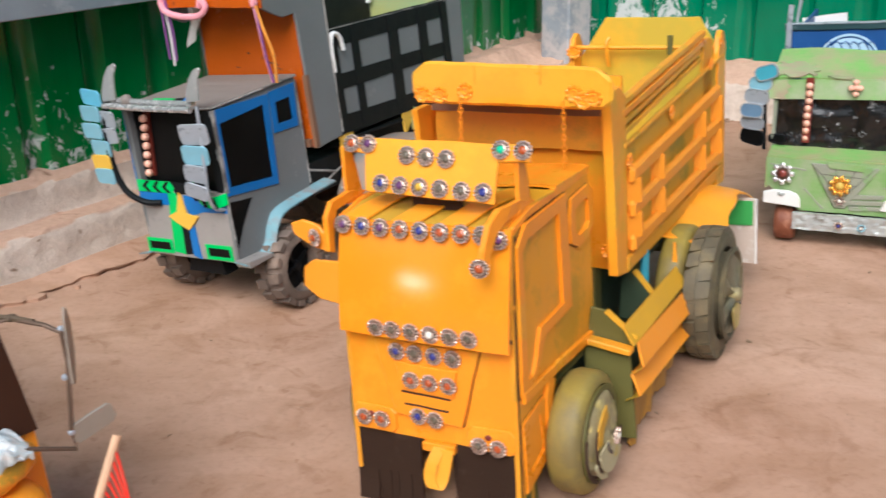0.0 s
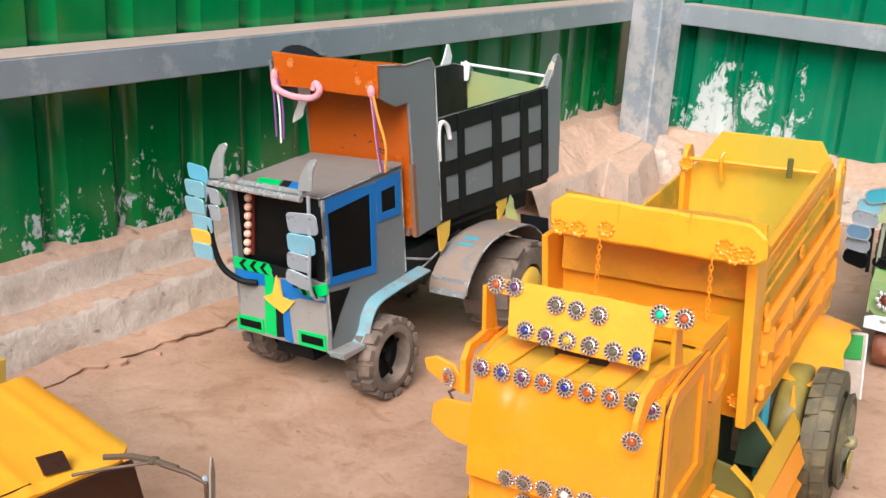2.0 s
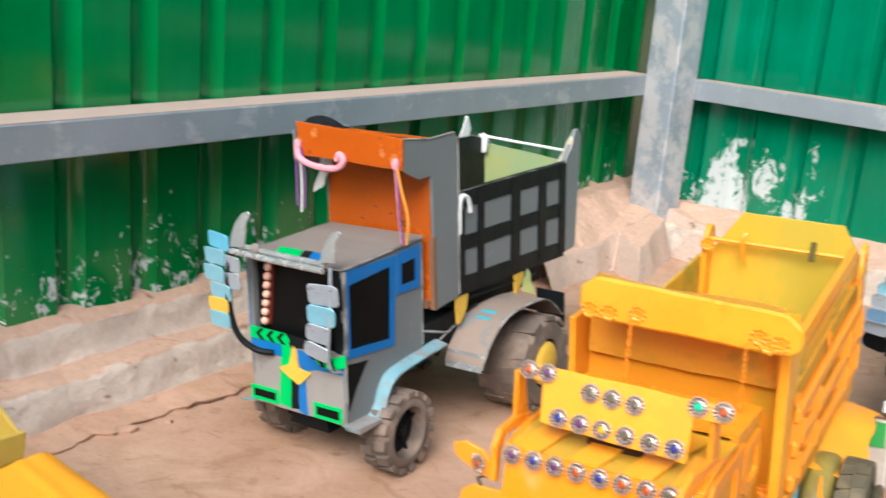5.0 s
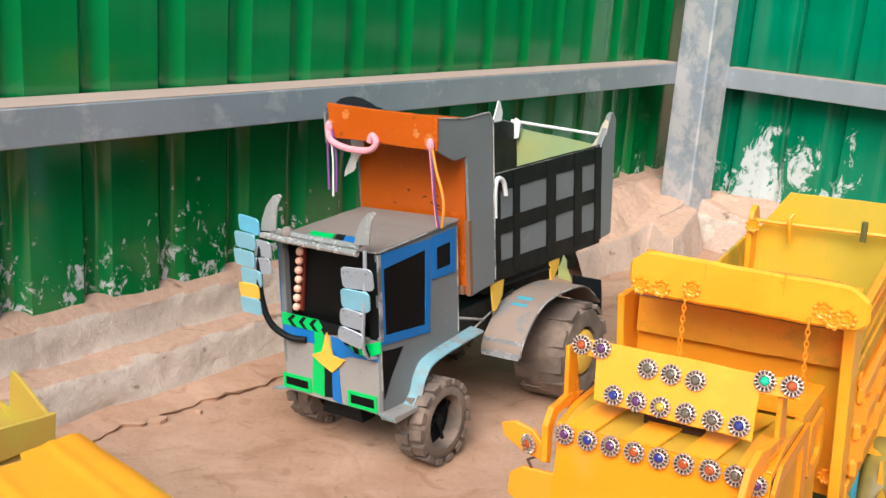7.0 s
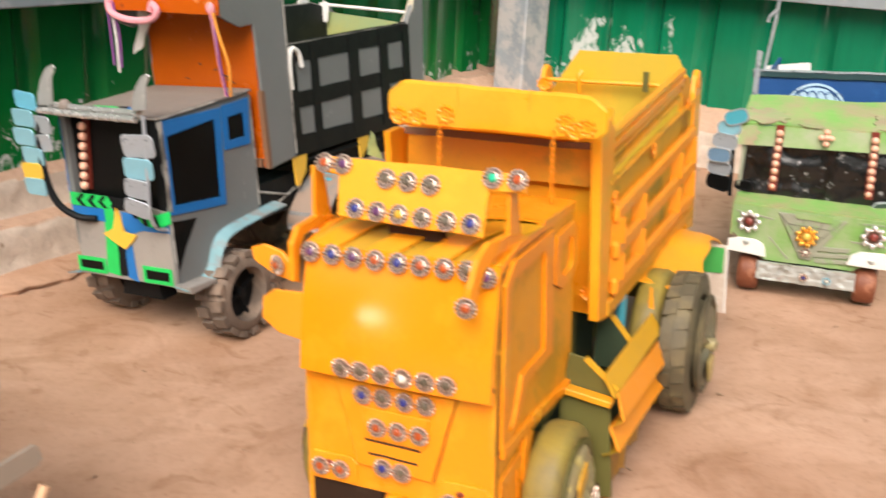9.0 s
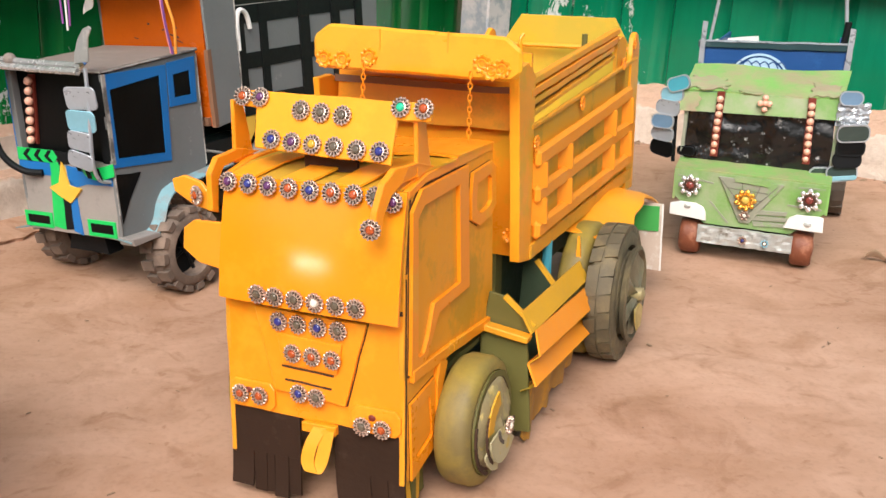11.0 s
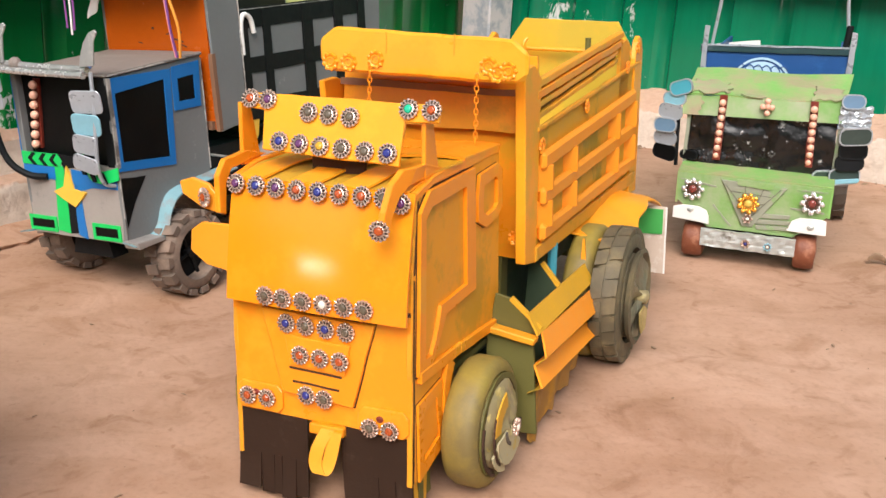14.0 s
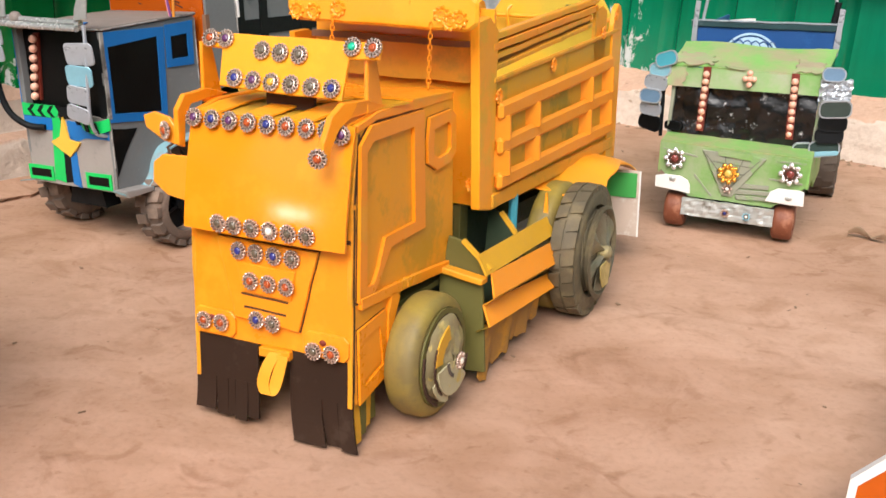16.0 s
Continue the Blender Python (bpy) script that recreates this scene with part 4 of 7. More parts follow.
    for k in range(4):
        bm = bm_new()
        y0 = 0.012 + 0.013 * k
        sheet(bm, lambda u, v: (0.085 + 0.003 * math.sin(k + 2 * v) + 0.004 * v, y0 + 0.010 * u, 0.062 - (0.062 - gz(0.085, y0) - 0.004 - 0.003 * k) * v), 1, 4, 0.0018, (1, 0, 0))
        part("inner_fringe", bm, OLIVE if k % 2 else OCHRE_D, T)
    # nose
    bm = bm_new()
    slab(bm, [(-0.0608, 0.2036), (0.0610, 0.2016), (0.0379, 0.1160), (-0.0390, 0.1190)], "xz", -0.0006, 0.0)
    part("seam_shade", bm, SEAM_SHADE, T)
    # dark line painted for the shade at the windscreen sheet's lower edge
    bm = bm_new()
    slab(bm, [(-0.0945, 0.2165), (0.0945, 0.2165), (0.0945, 0.2120), (-0.0945, 0.2120)], "xz", -0.0006, 0.0)
    part("seam_shade", bm, SEAM_SHADE, T)
    bm = bm_new()
    slab(bm, [(-0.060, 0.203), (0.060, 0.201), (0.037, 0.117), (-0.038, 0.120)], "xz", -0.0048, -0.0006, 0.0008)
    part("grille_panel", bm, YELLOW, T)
    bm = bm_new()
    slab(bm, [(-0.034, 0.180), (0.036, 0.178), (0.030, 0.148), (-0.028, 0.150)], "xz", -0.0072, -0.0048, 0.0006)
    part("grille_plate", bm, YELLOW, T)
    for x0, x1, z in ((-0.030, 0.026, 0.146), (-0.027, 0.023, 0.1325)):
        bm = bm_new()
        slab(bm, [(x0, z), (x1, z - 0.0015), (x1, z + 0.0005), (x0, z + 0.002)], "xz", -0.0053, -0.0043)
        part("slot", bm, SEAM_SHADE, T)
    for x0, x1, z0, z1 in ((-0.092, -0.040, 0.096, 0.124), (0.041, 0.094, 0.094, 0.120)):
        bm = bm_new()
        slab(bm, octagon(x0, x1, z0, z1, 0.006), "xz", -0.003, 0.0, 0.0007)
        part("lamp_plate", bm, YELLOW, T)
    for x in (-0.070, 0.064):
        bm = bm_new()
        ball(bm, (x, -0.003, 0.1145 if x < 0 else 0.110), 0.004, 8, 6, (1, 0.4, 0.8))
        part("lamp_hole", bm, RED, T)
    bm = bm_new()
    pts = curve_pts([(0.005, -0.004, 0.092), (-0.001, -0.012, 0.076), (-0.003, -0.016, 0.060), (0.004, -0.019, 0.051), (0.010, -0.014, 0.060), (0.014, -0.006, 0.090)], 5)
    sheet(bm, lambda u, v: (pts[int(round(u * (len(pts) - 1)))].x - 0.002 + 0.014 * v, pts[int(round(u * (len(pts) - 1)))].y, pts[int(round(u * (len(pts) - 1)))].z), len(pts) - 1, 1, 0.002, (0.3, -0.9, 0))
    part("tow_loop", bm, OCHRE, T, "bent yellow strap tow loop")
    bm = bm_new()
    box(bm, -0.010, 0.026, -0.006, 0.004, 0.084, 0.094, 0.001)
    part("tow_bracket", bm, YELLOW, T)
    # rubber flaps, slit at the bottom
    for x0, x1, slits, low in ((-0.0955, -0.016, (-0.070, -0.055, -0.046, -0.030), 0.004), (0.022, 0.096, (0.060, 0.078), -0.008)):
        cuts = [x0, *slits, x1]
        bm = bm_new()
        slab(bm, [(x0, 0.048), (x1, 0.048), (x1, 0.095), (x0, 0.097)], "xz", 0.001, 0.0035, 0.0004)
        flap = part("rubber_flap", bm, RUBBER, T, "dark brown slit rubber mud flap")
        for a, b in zip(cuts, cuts[1:]):
            bend, z = random.uniform(-0.004, 0.009), low + random.uniform(0, 0.012)
            z = max(z, gz((a + b) / 2, 0.0) + 0.002)
            bm = bm_new()
            sheet(bm, lambda u, v: (a + 0.0004 + (b - a - 0.0008) * u + 0.4 * bend * v * v + (0.006 * v * v if x0 > 0 else 0), 0.001 - bend * v * v, 0.0485 + (z - 0.0485) * v), 2, 5, 0.0022, (0, 1, 0))
            part("fringe", bm, RUBBER, flap)
    # roof board and its arms
    bm = bm_new()
    slab(bm, [(-0.069, 0.385), (-0.092, 0.387), (-0.092, 0.4015), (0.108, 0.399), (0.108, 0.383), (0.0765, 0.383), (0.076, 0.3425), (-0.0640, 0.348)], "xz", -0.002, 0.002, 0.0007)
    part("roof_board", bm, BOARD_Y, T, "tilted yellow card board over the cab", m=pose(0, 0.0215, 0.365, -20, 0, 0) @ pose(0, 0, -0.365))
    # dark piece put in for the shadowed slot beneath the board
    bm = bm_new()
    slab(bm, [(-0.024, 0.330), (0.030, 0.330), (0.031, 0.346), (-0.025, 0.346)], "xz", 0.036, 0.041)
    part("board_shade", bm, SEAM_SHADE, T, "dark brown piece standing in for the shade under the board")
    for sgn, x in ((-1, -0.0985), (1, 0.092)):
        bm = bm_new()
        slab(bm, [(0.030, 0.390), (0.044, 0.389), (0.062, 0.330), (0.030, 0.330)], "yz", x - 0.0022, x + 0.0022, 0.0007)
        part("board_arm", bm, YELLOW, T)
        bm = bm_new()
        arm = [(0.070, 0.336), (0.034, 0.344), (0.0, 0.340), (-0.012, 0.326), (-0.012, 0.292), (-0.002, 0.288), (0.0, 0.318), (0.010, 0.330), (0.040, 0.334)] if sgn < 0 else [(0.070, 0.336), (0.030, 0.346), (-0.004, 0.345), (-0.020, 0.334), (-0.030, 0.312), (-0.034, 0.290), (-0.024, 0.290), (-0.020, 0.306), (-0.010, 0.322), (0.005, 0.331), (0.035, 0.333)]
        slab(bm, arm, "yz", x - 0.003, x + 0.003, 0.0008)
        if sgn > 0:
            for v in bm.verts:
                v.co.x += 0.22 * min(0.0, v.co.y - 0.02)
        part("mirror_arm", bm, YELLOW, T)
    bm = bm_new()
    slab(bm, [(-0.084, 0.280), (-0.122, 0.279), (-0.134, 0.270), (-0.136, 0.250), (-0.119, 0.238), (-0.090, 0.233), (-0.084, 0.240)], "xz", -0.006, -0.001, 0.001)
    part("mirror", bm, ORANGE_Y, T, "yellow card wing mirror plate")
    bm = bm_new()
    slab(bm, [(-0.145, 0.316), (-0.131, 0.321), (-0.112, 0.316), (-0.102, 0.304), (-0.103, 0.290), (-0.120, 0.293), (-0.143, 0.305)], "xz", -0.006, -0.001, 0.001)
    part("mirror", bm, ORANGE_Y, T, "yellow card wing mirror plate")
    bm = bm_new()
    tube(bm, [(-0.108, -0.004, 0.292), (-0.118, -0.003, 0.286), (-0.112, -0.003, 0.276)], 0.0016, 6)
    part("mirror_wire", bm, WIRE, T)
    # buttons
    for x, k in zip((-0.0825, -0.0600, -0.0385, -0.0165, 0.0055, 0.0270, 0.0490, 0.0700), "pbprbrrk"):
        rhinestone(T, x, -0.0022 - 0.0029 * (1 - (x / 0.0945) ** 2), 0.3190, k, -14)
    for x, k in zip((-0.0445, -0.0255, -0.0045, 0.0165, 0.0375, 0.0575), "kkkwkk"):
        rhinestone(T, x, -0.0172 - 0.0029 * (1 - (x / 0.0945) ** 2), 0.2205, k, 4)
    for x, k in zip((-0.031, -0.0105, 0.011, 0.032), "bkbk"):
        rhinestone(T, x, -0.0062, 0.1915, k)
    for x, k in zip((-0.0155, 0.0055, 0.0265), "rrr"):
        rhinestone(T, x, -0.0086, 0.163, k)
    for x, z, k in ((-0.012, 0.122, "b"), (0.007, 0.121, "k"), (-0.078, 0.111, "r"), (-0.0565, 0.1115, "r"), (0.055, 0.101, "k"), (0.0755, 0.1015, "r")):
        rhinestone(T, x, -0.005, z, k)
    for x, z, k in ((-0.084, 0.394, "r"), (-0.065, 0.394, "p"), (0.079, 0.393, "g"), (0.101, 0.393, "r"), (-0.020, 0.385, "k"), (0.001, 0.384, "k"), (0.023, 0.383, "k"),
                    (-0.046, 0.358, "b"), (-0.0245, 0.357, "p"), (-0.003, 0.3565, "a"), (0.0195, 0.356, "k"), (0.0425, 0.355, "k"), (0.065, 0.355, "b")):
        rhinestone(T, x, 0.0180 + (z - 0.365) * 0.364, z, k, -20)
    rhinestone(T, 0.0870, -0.0050, 0.3160, "p", -10, 6)
    rhinestone(T, 0.082, -0.037, 0.2985, "r", 0, 10)
    rhinestone(T, -0.115, -0.008, 0.304, "r", 0, -25)
    # bed
    bm = bm_new()
    slab(bm, [(-0.125, 0.200), (0.112, 0.196), (0.112, 0.425), (-0.125, 0.430)], "xz", 0.284, 0.289)
    part("bed_front", bm, YELLOW2, T, "orange-yellow bed headboard")
    bm = bm_new()
    slab(bm, [(-0.118, 0.345), (0.108, 0.342), (0.108, 0.385), (-0.118, 0.390)], "xz", 0.270, 0.274)
    part("bed_front_board", bm, OCHRE, T)
    for x0, x1, z0, z1 in ((0.109, 0.114, 0.346, 0.388), (-0.127, -0.122, 0.332, 0.383)):
        bm = bm_new()
        slab(bm, [(0.284, 0.194), (0.784, 0.196), (0.770, z1), (0.284, z0)], "yz", x0, x1, 0.0008)
        part("bed_side", bm, OCHRE_D, T)
    for a, b, w, mt in (((0.275, 0.3945), (0.665, 0.4335), 0.0085, YELLOW2), ((0.276, 0.3830), (0.660, 0.4225), 0.0095, YELLOW), ((0.278, 0.371), (0.64, 0.410), 0.007, YELLOW2), ((0.280, 0.359), (0.64, 0.399), 0.006, OCHRE)):
        bm = bm_new()
        strip(bm, a, b, "yz", w, 0.107, 0.116 + 0.0015 * noise.noise((a[1] * 90, 0, 0)), 0.001)
        part("bed_rail", bm, mt, T)
    for a, b in (((0.277, 0.3888), (0.660, 0.4280)), ((0.279, 0.3770), (0.640, 0.4165)), ((0.280, 0.3650), (0.640, 0.4045))):
        bm = bm_new()
        strip(bm, a, b, "yz", 0.004, 0.108, 0.1115)
        part("rail_gap", bm, RAILGAP, T)
    bm = bm_new()
    slab(bm, [(0.660, 0.34), (0.720, 0.34), (0.715, 0.418), (0.690, 0.425), (0.660, 0.418)], "yz", 0.109, 0.114)
    part("bed_corner_board", bm, OCHRE, T)
    bm = bm_new()
    slab(bm, [(-0.122, 0.288), (0.109, 0.288), (0.109, 0.782), (-0.122, 0.782)], "xy", 0.196, 0.202)
    part("bed_floor", bm, BEDLEMON, T)
    bm = bm_new()
    slab(bm, [(0.250, 0.200), (0.288, 0.193), (0.288, 0.402), (0.262, 0.418), (0.232, 0.412)], "yz", 0.105, 0.1165, 0.001)
    part("bed_corner_post", bm, YELLOW2, T)
    bm = bm_new()
    slab(bm, [(0.250, 0.204), (0.288, 0.200), (0.288, 0.385), (0.262, 0.395), (0.232, 0.392)], "yz", -0.130, -0.122, 0.001)
    part("bed_corner_post", bm, YELLOW2, T)
    # lattice of folded strips on the visible side and on the other
    for base, out in ((0.114, 1), (-0.127, -1)):
        def lath(p, q, w, lift, mt, bevel=0.0012):
            bm = bm_new()
            a, b = base, base + out * lift
            strip(bm, p, q, "yz", w, min(a, b), max(a, b), bevel)
            part("side_lath", bm, mt, T)
        rows = (((0.290, 0.309), (0.735, 0.341)), ((0.292, 0.268), (0.750, 0.291)), ((0.294, 0.226), (0.760, 0.241)))
        for p, q in rows:
            lath(p, q, 0.021, 0.010, ORANGE_Y, 0.004)
        # folded uprights between the laths
        for y in (0.305, 0.405, 0.622, 0.725):
            zs = [p[1] + (q[1] - p[1]) * (y - p[0]) / (q[0] - p[0]) for p, q in rows]
            for hi, lo in zip(zs, zs[1:]):
                bm = bm_new()
                k = random.uniform(-0.004, 0.004)
                sec = [(y - 0.015 + k, base), (y + 0.002 + k, base + out * 0.0135), (y + 0.006 + k, base + out * 0.0135), (y + 0.015 + k, base)]
                top = [bm.verts.new((b, a - 0.002, hi - 0.006)) for a, b in sec]
                low = [bm.verts.new((b, a + 0.002, lo + 0.006)) for a, b in sec]
                bm.faces.new(top)
                bm.faces.new(low[::-1])
                for n in range(4):
                    bm.faces.new((top[n], low[n], low[(n + 1) % 4], top[(n + 1) % 4]))
                part("side_fold", bm, ORANGE_Y, T)
        if out > 0:
            lath((0.280, 0.346), (0.775, 0.388), 0.006, 0.004, OCHRE)
        lath((0.284, 0.204), (0.775, 0.212), 0.018, 0.005, OCHRE)
    for y, z in ((0.292, 0.327), (0.475, 0.352), (0.690, 0.386), (0.752, 0.412)):
        part("rosette", ROSETTE, None, T, "", pose(0.118, y, z, 0, 0, 90) @ Matrix.Scale(0.8, 4))
    part("rosette", ROSETTE, None, T, "", pose(0.1005, 0.262, 0.226, 0, 0, 0) @ Matrix.Scale(0.8, 4))
    # tail
    for x in (-0.122, 0.109):
        bm = bm_new()
        slab(bm, [(0.745, 0.190), (0.795, 0.186), (0.790, 0.405), (0.778, 0.424), (0.766, 0.428), (0.752, 0.420), (0.742, 0.395)], "yz", x, x + 0.008, 0.001)
        part("tail_post", bm, YELLOW2, T)
    bm = bm_new()
    slab(bm, [(-0.118, 0.200), (0.106, 0.200), (0.106, 0.400), (0.080, 0.447), (-0.070, 0.450), (-0.100, 0.405), (-0.118, 0.38)], "xz", 0.776, 0.781, 0.0008)
    part("tailgate", bm, TAIL_Y, T)
    bm = bm_new()
    tube(bm, [(-0.118, 0.760, 0.405), (0.110, 0.760, 0.402)], 0.0035, 8)
    part("tail_bar", bm, YELLOW2, T)
    bm = bm_new()
    tube(bm, [(0.045, 0.735, 0.395), (0.046, 0.733, 0.424)], 0.0045, 8)
    part("tail_peg", bm, OLIVE, T)
    bm = bm_new()
    tube(bm, curve_pts([(-0.060, 0.757, 0.375), (-0.061, 0.752, 0.395), (-0.062, 0.752, 0.412), (-0.058, 0.757, 0.420)], 5), 0.0028, 7)
    part("tail_hook", bm, YELLOW2, T)
    part("rosette", ROSETTE, None, T, "", pose(-0.112, 0.738, 0.400, 0, 0, 10))
    # canopy over the cab
    bm = bm_new()
    slab(bm, [(-0.090, 0.408), (0.122, 0.403), (0.133, 0.411), (0.133, 0.434), (0.117, 0.447), (-0.084, 0.455), (-0.102, 0.441), (-0.102, 0.418)], "xz", 0.188, 0.196, 0.003)
    part("canopy", bm, YELLOW2, T, "yellow card canopy board over the cab")
    bm = bm_new()
    sheet(bm, lambda u, v: (-0.087 - 0.035 * v + (0.201 + 0.014 * v) * u, 0.193 + 0.100 * v, 0.4505 - 0.0075 * u - 0.020 * v + 0.0022 * math.sin(7 * u + 2 * v) * v), 16, 5, 0.003, (0, 0, 1))
    part("canopy_top", bm, YELLOW2, T, smooth=True)
    for x0, x1 in ((-0.024, -0.0225), (0.053, 0.0545)):
        bm = bm_new()
        slab(bm, [(x0, 0.429), (x1, 0.429), (x1 + 0.001, 0.451), (x0 + 0.001, 0.451)], "xz", 0.1872, 0.1882)
        part("crease", bm, OCHRE, T)
    bm = bm_new()
    slab(bm, [(-0.122, 0.386), (0.108, 0.382), (0.108, 0.389), (-0.122, 0.394)], "xz", 0.268, 0.2695)
    part("gap_strip", bm, BROWNCARD, T)
    for x, z in ((-0.089, 0.418), (-0.067, 0.418), (-0.035, 0.422), (0.092, 0.420), (0.102, 0.413), (0.113, 0.416)):
        part("rosette", ROSETTE, None, T, "", pose(x, 0.1875, z, 0, 0, 0) @ Matrix.Scale(0.85, 4))
    chain("chain", (-0.041, 0.187, 0.415), (-0.042, 0.182, 0.343), YELLOW, T)
    chain("chain", (0.080, 0.187, 0.412), (0.081, 0.182, 0.342), YELLOW, T)
    # chassis and running gear
    for x0, x1 in ((-0.060, -0.042), (0.040, 0.058)):
        bm = bm_new()
        box(bm, x0, x1, 0.06, 0.76, 0.120, 0.150, 0.001)
        part("chassis_beam", bm, DARKGREEN, T)
    for y in (0.10, 0.30, 0.47, 0.66):
        bm = bm_new()
        box(bm, -0.07, 0.075, y - 0.012, y + 0.012, 0.105, 0.196 if y > 0.2 else 0.125, 0.001)
        part("cross_member", bm, OLIVE, T)
    for x in (0.118, -0.118):
        r, w = 0.067, 0.038
        face = 1 if x > 0 else -1
        wheel(T, "wheel", x, 0.116, gz(x, 0.116) + r + 0.0005, r, w, TYRE_Y, HUB_Y, rim=0.80, face=face, dome=0.010, label="olive-yellow oversprayed toy wheel with a torn card hub")
        c = gz(x, 0.116) + r + 0.0005
        def torn(name, r0, r1, a0, a1, lift, mt):
            bm = bm_new()
            pts = []
            for k in range(25):
                a = radians(a0 + (a1 - a0) * k / 24)
                q = r1 + 0.0016 * noise.noise((k * 0.9, a0, 1))
                pts.append((0.116 + q * math.cos(a), c + q * math.sin(a)))
            for k in range(24, -1, -1):
                a = radians(a0 + (a1 - a0) * k / 24)
                q = r0 + 0.003 * noise.noise((k * 0.8, a1, 5))
                pts.append((0.116 + q * math.cos(a), c + q * math.sin(a)))
            slab(bm, pts, "yz", face * (0.118 + w / 2 + lift), face * (0.118 + w / 2 + lift + 0.0018))
            part(name, bm, mt, T)
        bm = bm_new()
        def face_disc(u, v):
            a = 2 * math.pi * u
            q = (0.0465 + 0.0014 * noise.noise((3 * math.cos(a), 3 * math.sin(a), 4))) * (1 - v) + 0.004 * v
            dent = 0.0032 * noise.noise((q * 60 * math.cos(a), q * 60 * math.sin(a), 2)) + 0.0016 * noise.noise((q * 170 * math.cos(a), q * 170 * math.sin(a), 6))
            return (face * (0.118 + w / 2 + 0.002 + 0.012 * v ** 0.7 + dent), 0.116 + q * math.cos(a), c + q * math.sin(a))
        sheet(bm, face_disc, 48, 14, 0.0015, (-face, 0, 0))
        part("hub_disc", bm, HUBDISC, T, "grey-olive torn card hub face", smooth=True)
        torn("hub_ring", 0.0480, 0.0540, 12, 372, 0.001, OLIVE)
        torn("hub_gap", 0.0455, 0.0490, 6, 366, 0.0006, SEAM_SHADE)
        torn("torn_card", 0.010, 0.0385, 186, 318, 0.0132, PALECARD)
        torn("torn_card", 0.032, 0.0460, 205, 262, 0.0092, PALECARD)
        torn("torn_card", 0.024, 0.0405, 104, 176, 0.0110, OCHRE_D)
        torn("torn_scar", 0.0385, 0.0415, 150, 235, 0.0104, SEAM_SHADE)
        torn("torn_scar", 0.0395, 0.0415, 300, 350, 0.0100, SEAM_SHADE)
        torn("torn_scar", 0.049, 0.0525, 165, 250, 0.0030, SEAM_SHADE)
        torn("torn_scar", 0.016, 0.019, 180, 250, 0.0152, TYRE)
        r = 0.088
        wheel(T, "wheel", face * 0.130, 0.485, gz(face * 0.130, 0.485) + r + 0.0005, r, 0.036, TYRE_Y, TYRE_Y, rim=0.62, face=face, dome=0.0, label="ochre oversprayed inner toy wheel")
        wheel(T, "wheel", face * 0.169, 0.485, gz(face * 0.169, 0.485) + r + 0.0005, r, 0.037, TYRE_G, TYRE_G, lugs=24, depth=0.0024, block=0.43, rim=0.72, face=face, dome=0.006, label="grey-green oversprayed toy wheel with ribbed tread")
        hub_blades(T, face * 0.1875, 0.485, gz(face * 0.169, 0.485) + r + 0.0005, 0.060, face)
    bm = bm_new()
    zc = gz(0.169, 0.485) + 0.0885
    slab(bm, [(0.456, zc - 0.012), (0.482, zc - 0.010), (0.502, zc - 0.020), (0.494, zc - 0.046), (0.472, zc - 0.046), (0.458, zc - 0.030)], "yz", 0.2035, 0.2055, 0.001)
    part("torn_card", bm, HUB_Y, T, "pale torn card on the wheel hub")
    rhinestone(T, 0.152, 0.128, gz(0.118, 0.116) + 0.062, "w", 0, 90)
    # mud guard board, open side box with folded skirts, fender, tail board
    bm = bm_new()
    slab(bm, [(0.092, 0.140), (0.145, 0.131), (0.152, 0.026), (0.112, 0.024), (0.096, 0.060)], "xz", 0.197, 0.202, 0.0008)
    part("mud_guard", bm, OLIVE, T, "olive oversprayed mud guard board")
    bm = bm_new()
    strip(bm, (0.090, 0.143), (0.149, 0.134), "xz", 0.007, 0.188, 0.204, 0.0012)
    part("guard_cap", bm, OCHRE, T)
    for f, mt, name in ((lambda u, v: (0.138 + 0.012 * v, 0.195 + 0.222 * u, 0.162 - 0.022 * v), OCHRE_D, "box_side"),
                        (lambda u, v: (0.150 + 0.010 * v, 0.209 - 0.013 * v + (0.197 + 0.037 * v) * u, 0.140 - 0.024 * v - (0.008 + 0.003 * v) * u), ORANGE_Y, "side_skirt"),
                        (lambda u, v: (0.160 - 0.012 * v, 0.196 + 0.230 * u, 0.1155 - 0.010 * v - 0.011 * u), OCHRE_D, "skirt_fold"),
                        (lambda u, v: (0.146 + 0.013 * v, 0.198 - 0.010 * v + (0.211 + 0.022 * v) * u, 0.106 - 0.022 * v - (0.018 - 0.007 * v) * u), ORANGE_Y, "side_skirt"),
                        (lambda u, v: (0.158 - 0.016 * v, 0.190 + 0.215 * u, 0.083 - 0.008 * v - 0.011 * u), OCHRE_D, "skirt_fold")):
        bm = bm_new()
        sheet(bm, f, 6, 3, 0.0025, (0.9, 0, 0.4))
        part(name, bm, mt, T, "folded orange-yellow side skirt" if name == "side_skirt" else "")
    bm = bm_new()
    sheet(bm, lambda u, v: (0.146 - 0.006 * v + 0.004 * math.sin(19 * u) * v, 0.203 + 0.185 * u, 0.080 - (0.064 + 0.016 * noise.noise((u * 9, 1, 0)) + 0.006 * noise.noise((u * 31, 1, 0)) - 0.020 * u) * v), 40, 6, 0.002, (1, 0, 0))
    part("ragged_flap", bm, RAGGED, T, "ragged brown-ochre flap under the skirt")
    bm = bm_new()
    box(bm, 0.062, 0.146, 0.205, 0.420, 0.082, 0.090, 0.001)
    part("box_floor", bm, DARKGREEN, T)
    bm = bm_new()
    box(bm, 0.060, 0.066, 0.205, 0.420, 0.090, 0.180, 0.001)
    part("box_back", bm, DARKGREEN, T)
